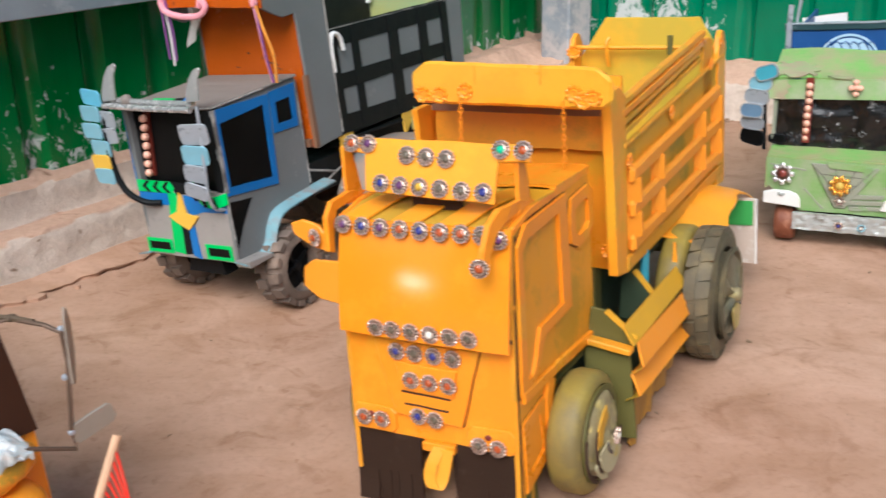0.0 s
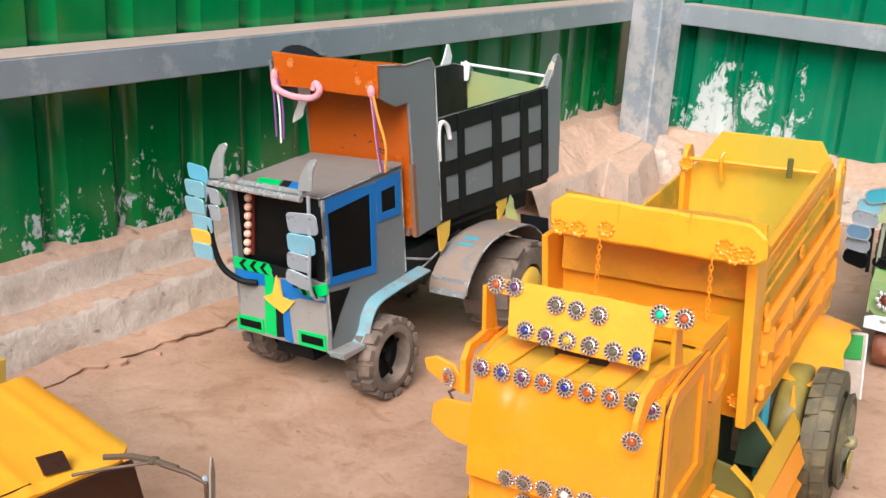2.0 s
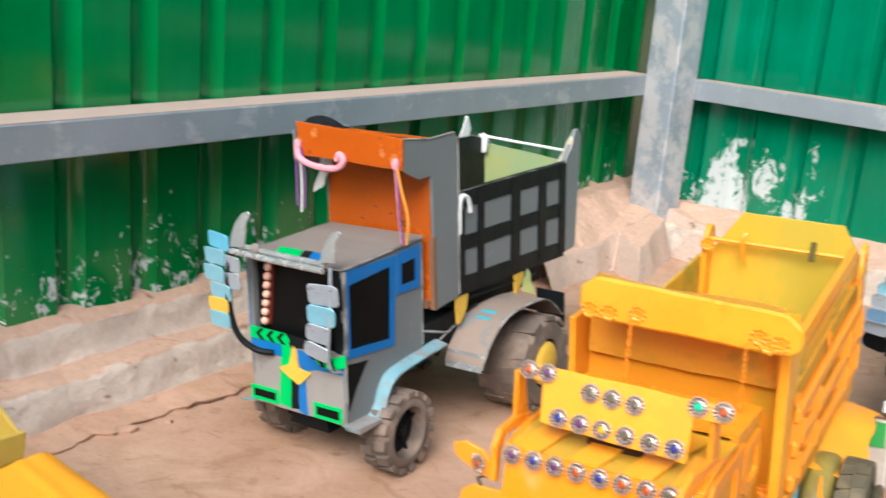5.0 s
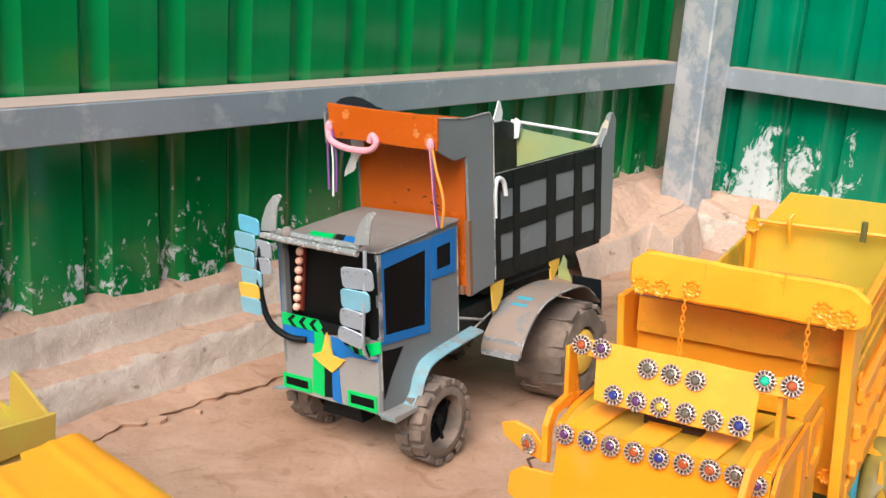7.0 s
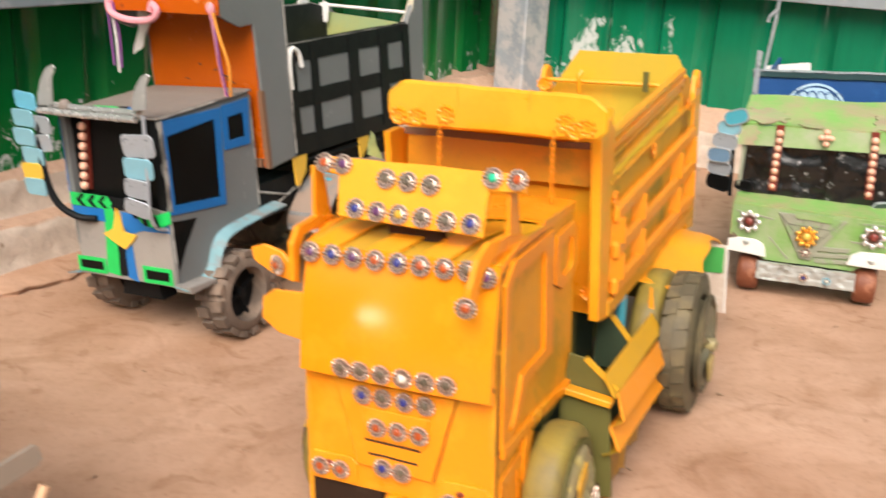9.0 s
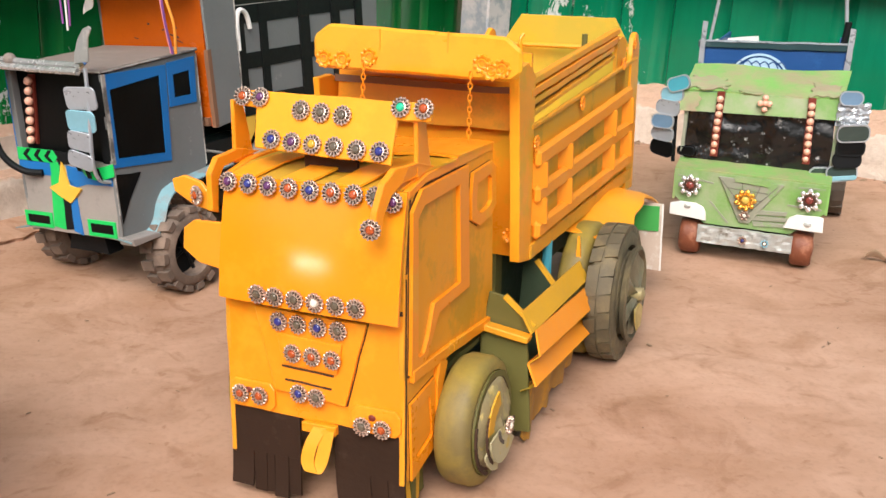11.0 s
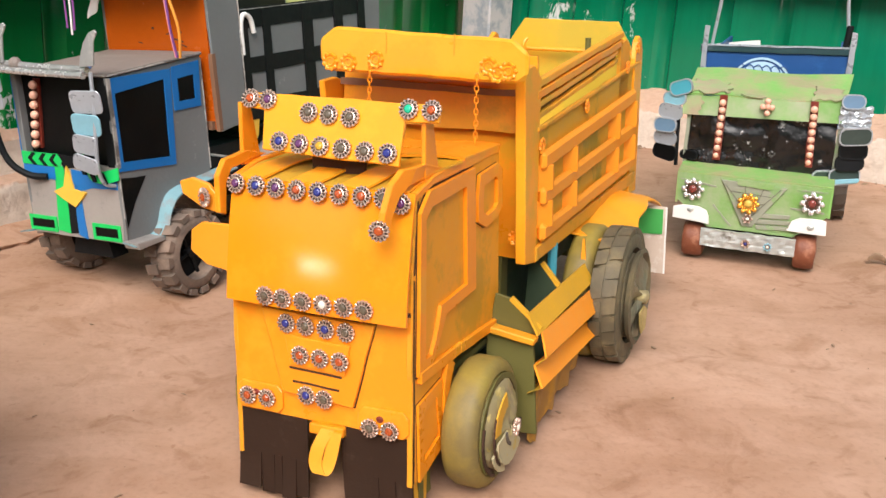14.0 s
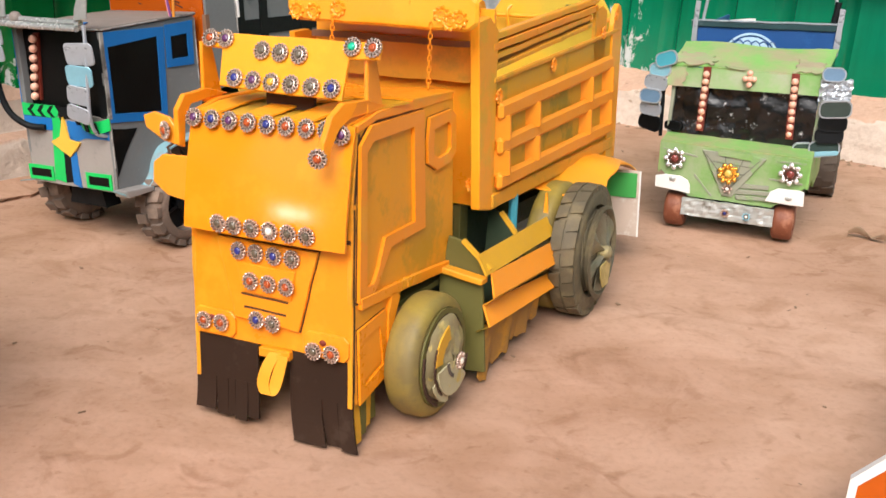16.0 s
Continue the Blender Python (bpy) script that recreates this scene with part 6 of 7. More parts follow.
    part("worn_edge", bm, PALEEDGE, T)
    bm = bm_new()
    slab(bm, [(-0.101, 0.280), (0.096, 0.280), (0.096, 0.690), (-0.101, 0.690)], "xy", 0.228, 0.233)
    part("bed_floor", bm, BLACKP, T)
    bm = bm_new()
    slab(bm, [(-0.101, 0.235), (0.096, 0.232), (0.096, 0.402), (-0.101, 0.428)], "xz", 0.686, 0.690)
    part("tailgate", bm, PALEYELLOW, T, "pale yellow-green tailgate board")
    bm = bm_new()
    tube(bm, [(-0.108, 0.682, 0.442), (0.094, 0.682, 0.424)], 0.0030, 8)
    part("tail_bar", bm, WHITE, T, "white tail bar")
    bm = bm_new()
    slab(bm, [(0.594, 0.440), (0.634, 0.442), (0.640, 0.462), (0.632, 0.486), (0.625, 0.487), (0.612, 0.462)], "yz", -0.1045, -0.1015, 0.0006)
    part("tail_ear", bm, WHITE, T, "pale card ear plate")
    bm = bm_new()
    slab(bm, [(-0.014, -0.040), (0.004, -0.036), (0.009, -0.008), (0.009, 0.004), (-0.003, 0.010), (-0.010, 0.003)], "xz", -0.0013, 0.0013, 0.0006)
    part("tail_ear", bm, WHITE, T, "pale card ear plate", Matrix.Translation((-0.090, 0.674, 0.441)) @ Matrix.Scale(0.85, 4))
    bm = bm_new()
    slab(bm, [(-0.020, -0.022), (0.003, -0.018), (0.013, 0.000), (0.019, 0.028), (0.013, 0.036), (0.006, 0.028), (-0.006, 0.000)], "xz", -0.0013, 0.0013, 0.0006)
    part("tail_ear", bm, CREAM, T, "cream card ear plate", Matrix.Translation((0.090, 0.676, 0.420)))
    bm = bm_new()
    tube(bm, curve_pts([(0.104, 0.284, 0.340), (0.105, 0.283, 0.385), (0.106, 0.290, 0.402), (0.107, 0.305, 0.395), (0.107, 0.312, 0.372)], 5), 0.0040, 8)
    part("white_hook", bm, WHITE, T, "white bent strap hook")
    # chassis and wheels
    bm = bm_new()
    box(bm, -0.045, 0.045, 0.15, 0.67, 0.165, 0.205, 0.001)
    part("chassis_beam", bm, BLACKP, T)
    bm = bm_new()
    box(bm, 0.045, 0.088, 0.195, 0.30, 0.150, 0.205, 0.001)
    part("tool_box", bm, BARBLACK, T)
    for p, q, r, mt in (((0.088, 0.196, 0.196), (0.094, 0.262, 0.176), 0.0022, PALEEDGE), ((0.090, 0.215, 0.160), (0.093, 0.300, 0.186), 0.0018, PALEEDGE), ((0.070, 0.300, 0.178), (0.100, 0.345, 0.206), 0.0024, BLACKP), ((0.096, 0.300, 0.222), (0.100, 0.540, 0.214), 0.0030, BLACKP)):
        bm = bm_new()
        tube(bm, [p, q], r, 6)
        part("under_rod", bm, mt, T)
    bm = bm_new()
    sheet(bm, lambda u, v: (0.110 + 0.016 * u * (1 - 0.8 * v) + 0.010 * v * v, 0.480 + 0.020 * u * (1 - 0.7 * v), 0.196 + 0.044 * v - 0.010 * u + 0.004 * math.sin(6 * v)), 4, 6, 0.002, (0, 1, 0))
    part("card_scrap", bm, PALEYELLOW, T, "twisted yellow-green card scrap", smooth=True)
    for y, z in ((0.290, 0.206), (0.480, 0.212)):
        bm = bm_new()
        slab(bm, [(y - 0.014, z + 0.026), (y + 0.024, z + 0.028), (y + 0.018, z), (y - 0.002, z - 0.020), (y - 0.010, z - 0.020)], "yz", 0.098, 0.102, 0.0006)
        part("bed_bracket", bm, STAR, T, "worn yellow card bracket")
    for s in (1, -1):
        r, w = 0.060, 0.046
        x, y = s * 0.109, 0.100
        wheel(T, "wheel", x, y, gz(x, y) + r + 0.0045, r, w, TYRE_D, BLACKP, lugs=15, depth=0.005, rim=0.68, face=s, hollow=True, label="dusty black lugged toy wheel with an open rim")
        r, w = 0.085, 0.090
        x, y = s * 0.134, 0.450
        wheel(T, "wheel", x, y, gz(x, y) + r + 0.003, r, w, TYRE_D, STAR, lugs=11, depth=0.0022, rim=0.53, face=s, dome=0.004, label="broad dusty toy wheel with a pale yellow hub")
        arch = curve_pts([(0.256, 0.124), (0.266, 0.146), (0.308, 0.181), (0.360, 0.196), (0.468, 0.190), (0.530, 0.146)], 4)
        n = len(arch) - 1
        bm = bm_new()
        sheet(bm, lambda u, v: (s * (0.092 + 0.074 * v), arch[int(round(u * n))].x, arch[int(round(u * n))].y), n, 2, 0.003, (0, 0, 1))
        part("mud_guard", bm, MUDCARD, T, "bent brown-grey card mud guard", smooth=True)
        bm = bm_new()
        tube(bm, [(s * 0.1665, p.x, p.y + 0.002) for p in arch], 0.0016, 5)
        part("worn_edge", bm, PALEEDGE, T)
    bm = bm_new()
    sheet(bm, lambda u, v: (0.112 + 0.028 * u, 0.318 + 0.026 * v, 0.1885 + 0.0085 * v), 1, 1, 0.0012, (0, -0.4, 0.9))
    part("mud_guard_tape", bm, TEAL2, T)
    bm = bm_new()
    sheet(bm, lambda u, v: (0.094 + 0.070 * u, 0.2545 + 0.010 * v, 0.120 + 0.028 * v), 6, 2, 0.0012, (0, -0.9, 0.3))
    part("mud_guard_tape", bm, BARFOIL, T, "silver tape on the mud guard edge")
    for x, z, w, k in ((-0.062, 0.512, 0.012, 20), (0.070, 0.490, 0.010, -30), (0.092, 0.482, 0.014, 10), (-0.094, 0.498, 0.010, 70)):
        bm = bm_new()
        sheet(bm, lambda u, v: (w * (u - 0.5) + 0.002 * math.sin(9 * v), -0.0007 * abs(math.sin(7 * u + 5 * v)), 1.4 * w * (v - 0.5) * (1 - 0.5 * (2 * u - 1) ** 2)), 7, 7, 0.0004, (0, 1, 0))
        part("tape_scrap", bm, TAPESCRAP, T, "crumpled clear tape scrap", pose(x, 0.1275, z, 0, k, 0))
    bm = bm_new()
    slab(bm, [(0.099, 0.118), (0.157, 0.118), (0.156, 0.180), (0.097, 0.182)], "xz", 0.556, 0.560, 0.0007)
    part("rear_flap", bm, BLACKP, T, "black rear mud flap")
    bm = bm_new()
    box(bm, -0.1, 0.1, 0.09, 0.11, gz(0, 0.1) + 0.064, gz(0, 0.1) + 0.078)
    part("axle", bm, BLACKP, T)
    bm = bm_new()
    slab(bm, [(-0.05, 0.070), (0.03, 0.068), (0.02, 0.108), (-0.04, 0.110)], "xz", 0.03, 0.06)
    part("axle_block", bm, BLACKP, T)


grey_tipper()


# ---- the green truck ----
def petal_mesh(material):
    bm = bm_new()
    ball(bm, (0, 0, 0), 1.0, 10, 7, (1, 0.75, 1))
    me = bpy.data.meshes.new("petal")
    bm.to_mesh(me)
    bm.free()
    me.materials.append(material)
    return me


PETALS = {}


def flower(parent, x, y, z, petal, core, s=1.0, count=8, label=""):
    """A plastic jewel flower: a backing, a ring of round stones with small beads between, and a domed core, facing -y."""
    if petal.name not in PETALS:
        PETALS[petal.name] = petal_mesh(petal)
    bm = relief_disc([(0.0120 * s, -0.001, 0.08, 0), (0.0128 * s, 0.0008, 0.10, 0.0002), (0.0085 * s, 0.0018, 0.0, 0.0004), (0.0078 * s, 0.0034, 0.04, 0.0), (0.0062 * s, 0.0036, 0, 0), (0.0055 * s, 0.0020, 0, 0)], count * 8, count)
    o = part("jewel_flower", bm, DARKSILVER if petal is not GOLD else GOLD, parent, label, Matrix.Translation((x, y, z)), smooth=True)
    for k in range(count):
        a = 2 * math.pi * k / count
        part("petal", PETALS[petal.name], None, o, "", Matrix.Translation((0.0128 * s * math.cos(a), -0.0022, 0.0128 * s * math.sin(a))) @ Matrix.Scale(0.0037 * s, 4))
        b = a + math.pi / count
        part("petal", PETALS[petal.name], None, o, "", Matrix.Translation((0.0098 * s * math.cos(b), -0.0026, 0.0098 * s * math.sin(b))) @ Matrix.Scale(0.0017 * s, 4))
    bm = bm_new()
    ball(bm, (0, -0.0030, 0), 0.0056 * s, 12, 8, (1, 0.6, 1))
    part("gem", bm, core, o, smooth=True)


ROSEGEM = gem_mat("dark_rose_gem", (0.20, 0.045, 0.035))
def green_truck():
    M = stand(0.6367, 1.6318, -0.4048, 0.04, 0.0265)
    T = thing("toy_truck", "worn lime-green cardboard toy truck with bead strings and jewel lamps", "toy truck", M)
    gz = lambda x, y: ground_at(M, x, y)
    bm = bm_new()
    slab(bm, [(-0.070, 0.060), (0.070, 0.058), (0.122, 0.100), (0.124, 0.147), (-0.126, 0.152), (-0.124, 0.104)], "xz", 0.0, 0.005, 0.0008)
    part("front_panel", bm, LIME, T, "lime-green painted front panel")
    bm = bm_new()
    sheet(bm, lambda u, v: (-0.126 + 0.250 * u, 0.060 * v, 0.1515 - 0.004 * u + 0.006 * v), 6, 3, 0.003, (0, 0, 1))
    part("bonnet", bm, LIMEWORN, T)
    bm = bm_new()
    slab(bm, [(-0.052, 0.146), (0.054, 0.142), (0.004, 0.070), (-0.012, 0.070)], "xz", -0.004, 0.0, 0.0007)
    part("grille_panel", bm, GREYGREEN, T, "scuffed grey triangular grille")
    bm = bm_new()
    slab(bm, [(-0.028, 0.150), (0.034, 0.147), (0.030, 0.136), (-0.024, 0.139)], "xz", -0.006, -0.004)
    part("green_strip", bm, LIME, T)
    for z in (0.066, 0.076, 0.086):
        bm = bm_new()
        slab(bm, [(0.012 - 0.4 * (z - 0.066), z), (0.062, z + 0.003), (0.064, z + 0.010), (0.010 - 0.4 * (z - 0.066), z + 0.008)], "xz", -0.003, 0.0, 0.0005)
        part("grille_slat", bm, GREYGREEN, T)
    flower(T, -0.098, -0.006, 0.126, CHROME, ROSEGEM, 1.2, 8, "silver jewel lamp with a red stone")
    flower(T, 0.095, -0.006, 0.122, CHROME, ROSEGEM, 1.2, 8, "silver jewel lamp with a red stone")
    flower(T, -0.005, -0.008, 0.111, GOLD, GEMS["y"], 1.15, 9, "gold jewel flower")
    flower(T, -0.004, -0.006, 0.084, SILVER, GEMS["w"], 0.55, 6)
    flower(T, -0.002, -0.016, 0.043, SILVER, GEMS["b"], 0.50, 8)
    flower(T, 0.034, -0.016, 0.042, MIRROR_B, GEMS["w"], 0.45, 8)
    bm = bm_new()
    sheet(bm, lambda u, v: (-0.078 + 0.155 * u, -0.011 + 0.002 * noise.noise((u * 14, v * 4, 2)) + 0.0006 * noise.noise((u * 40, v * 12, 6)), 0.029 + 0.030 * v - 0.0015 * u + 0.0015 * noise.noise((u * 9, v, 3))), 40, 8, 0.007, (0, 1, 0))
    part("bumper", bm, ALU, T, "crumpled foil bumper")
    for p, q in (((-0.046, 0.140), (0.002, 0.084)), ((-0.036, 0.128), (0.030, 0.124)), ((-0.026, 0.112), (0.022, 0.110)), ((0.044, 0.138), (-0.006, 0.080)), ((-0.014, 0.142), (-0.008, 0.096)), ((0.018, 0.141), (0.004, 0.096))):
        bm = bm_new()
        strip(bm, p, q, "xz", 0.0014, -0.0046, -0.0040)
        part("grille_line", bm, GRILLELINE, T)
    for x0, z0, x1, z1 in ((-0.120, 0.140, -0.060, 0.132), (0.062, 0.108, 0.116, 0.106), (-0.064, 0.100, -0.030, 0.066), (0.070, 0.140, 0.118, 0.141)):
        bm = bm_new()
        strip(bm, (x0, z0), (x1, z1), "xz", 0.0030, -0.0012, 0.0)
        part("scratch", bm, GREYGREEN, T)
    for pts in ([(-0.129, 0.092), (-0.112, 0.096), (-0.086, 0.095), (-0.073, 0.089), (-0.068, 0.080), (-0.066, 0.067), (-0.128, 0.072)], [(0.059, 0.071), (0.066, 0.088), (0.079, 0.095), (0.112, 0.096), (0.121, 0.094), (0.122, 0.069)]):
        bm = bm_new()
        slab(bm, pts, "xz", -0.008, -0.002, 0.0008)
        fender = part("fender", bm, WHITE, T, "white card fender")
        cx = sum(p[0] for p in pts) / len(pts)
        bm = bm_new()
        ball(bm, (cx + (0.004 if cx > 0 else -0.004), -0.009, 0.081 if cx > 0 else 0.090), 0.006, 8, 6, (1, 0.4, 0.7))
        part("lamp", bm, ALU, fender)
    for x in (-0.127, 0.121):
        bm = bm_new()
        slab(bm, [(0.0, 0.098), (0.0, 0.150), (0.06, 0.155), (0.25, 0.160), (0.25, 0.075), (0.12, 0.075), (0.08, 0.098)], "yz", x, x + 0.004)
        part("side_panel", bm, LIMEWORN, T)
        bm = bm_new()
        slab(bm, [(0.055, 0.152), (0.060, 0.250), (0.165, 0.300), (0.235, 0.300), (0.240, 0.155)], "yz", x + 0.001, x + 0.005)
        part("cab_side", bm, WRAP, T)
    bm = bm_new()
    sheet(bm, lambda u, v: (-0.126 + 0.244 * u + 0.004 * (0.5 - v), 0.054 + 0.006 * v + 0.0045 * noise.noise((u * 7, v * 4, 1)) + 0.0014 * noise.noise((u * 19, v * 11, 4)) * (1.3 - v), 0.144 + 0.108 * v), 44, 22, 0.002, (0, 1, 0))
    part("windscreen", bm, WRAP, T, "crinkled black plastic windscreen", smooth=True)
    for x in (-0.128, 0.117):
        bm = bm_new()
        slab(bm, [(x, 0.150), (x + 0.006, 0.150), (x + 0.008, 0.250), (x + 0.002, 0.250)], "xz", 0.050, 0.058)
        part("windscreen_post", bm, GREYGREEN, T)
    bm = bm_new()
    sheet(bm, lambda u, v: (-0.134 + 0.258 * u, 0.046 + 0.006 * v, 0.243 + 0.004 * u + 0.033 * v), 12, 3, 0.003, (0, 1, 0))
    part("visor", bm, LIME, T, "lime-green sun visor board")
    bm = bm_new()
    sheet(bm, lambda u, v: (-0.132 + (0.256 + 0.008 * v) * u, 0.052 + 0.115 * v, 0.275 + 0.002 * u + 0.030 * v + 0.0025 * math.sin(8 * u + 6 * v)), 18, 8, 0.003, (0, -0.2, 1))
    part("roof", bm, LIMEWORN, T, "worn peeling lime-green card roof", smooth=True)
    for x0, x1, y0, y1, k in ((-0.129, -0.062, 0.048, 0.112, 1.0), (0.072, 0.123, 0.048, 0.105, 5.0), (-0.040, 0.000, 0.048, 0.062, 9.0)):
        def torn(u, v):
            x = (x0 + x1) / 2 + (x1 - x0) * (u - 0.5) * (0.9 + 0.45 * noise.noise((v * 4, k, 0.3)))
            y = max(0.047, (y0 + y1) / 2 + (y1 - y0) * (v - 0.5) * (0.9 + 0.5 * noise.noise((u * 4, k, 2.3))))
            uu, vv = (x + 0.132) / 0.26, (y - 0.052) / 0.115
            return (x, y, 0.2795 + 0.002 * uu + 0.030 * vv + 0.0025 * math.sin(8 * uu + 6 * vv) + 0.0008 * noise.noise((x * 90, y * 90, k)))
        bm = bm_new()
        sheet(bm, torn, 12, 12, 0.0015, (0, -0.2, 1))
        part("torn_patch", bm, TORNCARD, T, "torn brown card patch", smooth=True)
    bm = bm_new()
    sheet(bm, lambda u, v: (-0.1345 + (0.030 + 0.012 * noise.noise((v * 4, 1, 8))) * u, 0.0445 + 0.006 * v, 0.2435 + 0.032 * v), 6, 6, 0.0015, (0, -1, 0))
    part("torn_patch", bm, TORNCARD, T)
    for p, q, n in (((-0.068, 0.040, 0.268), (-0.071, 0.048, 0.176), 8), ((0.078, 0.040, 0.268), (0.080, 0.048, 0.178), 8)):
        bm = bm_new()
        slab(bm, [(p[0] - 0.006, p[2] + 0.012), (p[0] + 0.006, p[2] + 0.012), (q[0] + 0.006, q[2] - 0.008), (q[0] - 0.006, q[2] - 0.008)], "xz", 0.0445, 0.0525)
        part("bead_backing", bm, RED, T)
        bead_row(T, "bead", p, q, n, 0.0060)
    for dx, dz in ((0, 0.012), (-0.007, 0.002), (0.007, 0.002), (0, -0.008), (0.0, 0.003)):
        bead_row(T, "bead", (0.005 + dx, 0.040, 0.264 + dz), (0.005 + dx, 0.0405, 0.264 + dz), 2, 0.0050)
    mirrors = [(-0.140, 0.288, 0.040, 0.024, TEAL2, -20), (-0.150, 0.268, 0.040, 0.026, MIRROR_B, -15), (-0.155, 0.245, 0.042, 0.024, MIRROR_S, 5), (-0.162, 0.221, 0.040, 0.023, BLUEFOIL, 0), (-0.161, 0.198, 0.040, 0.022, MIRROR_S, 4), (-0.160, 0.173, 0.042, 0.026, BLACK, 10), (-0.118, 0.172, 0.030, 0.014, BLACK, 0),
               (0.137, 0.284, 0.036, 0.022, BLUEFOIL, 0), (0.147, 0.228, 0.050, 0.028, DARKGLASS, -4), (0.146, 0.204, 0.044, 0.026, BLACK, 0), (0.143, 0.183, 0.044, 0.024, BLACKP, -4), (0.138, 0.160, 0.048, 0.026, DARKGLASS, -8), (0.104, 0.156, 0.032, 0.018, DARKGLASS, -4)]
    for x, z, w, h, mt, k in mirrors:
        o = plate(T, "mirror", x, 0.048 + random.uniform(-0.004, 0.004), z, w, h, mt, 0.0085, 0.003, (random.uniform(-8, 8), k, -14 if x < 0 else 14), "rounded card mirror plate with a pale rim")
        c = min(0.0106, 0.48 * h)
        bm = bm_new()
        ring(bm, rounded(-w / 2 - 0.001, w / 2 + 0.001, -h / 2 - 0.001, h / 2 + 0.001, c), rounded(-w / 2 + 0.001, w / 2 - 0.001, -h / 2 + 0.001, h / 2 - 0.001, c - 0.001), "xz", -0.0021, 0.0021)
        part("rim", bm, BLACKP if mt in (BLACK, BLACKP) else MIRROR_S, o)
    plate(T, "mirror", 0.138, 0.044, 0.152, 0.048, 0.008, MIRROR_B, 0.003, 0.002, (0, -8, 10))
    bm = bm_new()
    sheet(bm, lambda u, v: (0.118 + 0.050 * u + 0.003 * noise.noise((v * 5, 1, 1)), 0.044 + 0.012 * u + 0.006 * noise.noise((u * 5, v * 5, 3)) + 0.003 * noise.noise((u * 13, v * 13, 5)), 0.238 + 0.038 * v + 0.003 * noise.noise((u * 5, 4, 2))), 20, 16, 0.002, (0, 1, 0))
    part("mirror_foil", bm, FOIL, T, "crumpled silver foil mirror")
    for x in (-0.140, 0.132):
        bm = bm_new()
        tube(bm, [(x, 0.056, 0.150), (x * 1.02, 0.055, 0.290)], 0.0035, 7)
        part("mirror_rod", bm, BLACKP, T)
    # load bed with its blue headboard, poles and emblem
    bm = bm_new()
    slab(bm, [(-0.136, 0.200), (0.124, 0.200), (0.124, 0.336), (-0.136, 0.328)], "xz", 0.250, 0.255)
    board = part("headboard", bm, DEEPBLUE, T, "deep blue headboard with a pale half-round emblem")
    bm = bm_new()
    slab(bm, [(-0.140, 0.327), (0.128, 0.334), (0.128, 0.345), (-0.140, 0.338)], "xz", 0.246, 0.258, 0.001)
    part("rim_board", bm, DARKTEAL, board)
    bm = bm_new()
    slab(bm, [(-0.140, 0.3382), (0.128, 0.3452), (0.128, 0.3475), (-0.140, 0.3405)], "xz", 0.245, 0.259, 0.0005)
    part("rim_tape", bm, MIRROR_S, board)
    c, r0 = (-0.026, 0.268), 0.052
    bm = bm_new()
    ring(bm, [(c[0] + (r0 + 0.002) * math.cos(math.pi * k / 24), c[1] + (r0 + 0.002) * math.sin(math.pi * k / 24)) for k in range(25)], [(c[0] + (r0 - 0.002) * math.cos(math.pi * k / 24), c[1] + (r0 - 0.002) * math.sin(math.pi * k / 24)) for k in range(25)], "xz", 0.2475, 0.250)
    part("emblem_rim", bm, PALEBLUE, board)
    bm = bm_new()
    slab(bm, [(c[0] + 0.0465 * math.cos(math.pi * k / 24), c[1] + 0.0465 * math.sin(math.pi * k / 24)) for k in range(25)], "xz", 0.2482, 0.250)
    part("emblem", bm, PALEBLUE, board)
    bm = bm_new()
    for k in range(6):
        x = c[0] - 0.040 + 0.015 * k
        tube(bm, curve_pts([(x + 0.010, 0.2475, c[1] + 0.004), (x + 0.013, 0.2475, c[1] + 0.026), (x + 0.004, 0.2475, c[1] + 0.040), (x - 0.006, 0.2475, c[1] + 0.034)], 4), 0.0011, 5)
    part("emblem_lines", bm, DEEPBLUE, board)
    for x in (-0.136, 0.120):
        bm = bm_new()
        slab(bm, [(0.255, 0.190), (0.52, 0.190), (0.52, 0.330), (0.255, 0.332)], "yz", x * 0.86, x * 0.86 + 0.005)
        part("bed_side", bm, DEEPBLUE, T)
        bm = bm_new()
        slab(bm, [(x - 0.002, 0.29), (x + 0.008, 0.29), (x + 0.010, 0.374), (x + 0.001, 0.376)], "xz", 0.243, 0.247, 0.0006)
        part("corner_stake", bm, MIRROR_S, T)
    bm = bm_new()
    box(bm, -0.112, 0.104, 0.256, 0.52, 0.186, 0.192)
    part("bed_floor", bm, DEEPBLUE, T)
    for pts, r in (([(-0.122, 0.262, 0.338), (-0.112, 0.262, 0.420), (-0.106, 0.262, 0.494)], 0.0030), ([(0.117, 0.262, 0.344), (0.108, 0.262, 0.42), (0.103, 0.262, 0.493)], 0.0032), ([(0.108, 0.262, 0.43), (0.100, 0.260, 0.46), (0.095, 0.260, 0.49)], 0.0024), ([(-0.109, 0.262, 0.45), (-0.122, 0.260, 0.435), (-0.124, 0.258, 0.425)], 0.0024)):
        bm = bm_new()
        tube(bm, pts, r, 7)
        part("pole", bm, MIRROR_S, T, "thin grey pole wrapped in tape")
    bm = bm_new()
    tube(bm, [(0.112, 0.26, 0.34), (0.116, 0.262, 0.385)], 0.006, 7)
    part("pole_foot", bm, BLACKP, T)
    bm = bm_new()
    slab(bm, [(-0.128, 0.270), (-0.046, 0.280), (-0.051, 0.331), (-0.136, 0.319)], "xz", 0.46, 0.462)
    part("paper", bm, WHITE, T, "white paper sheet in the bed")
    bm = bm_new()
    box(bm, -0.05, 0.05, 0.01, 0.50, 0.055, 0.085)
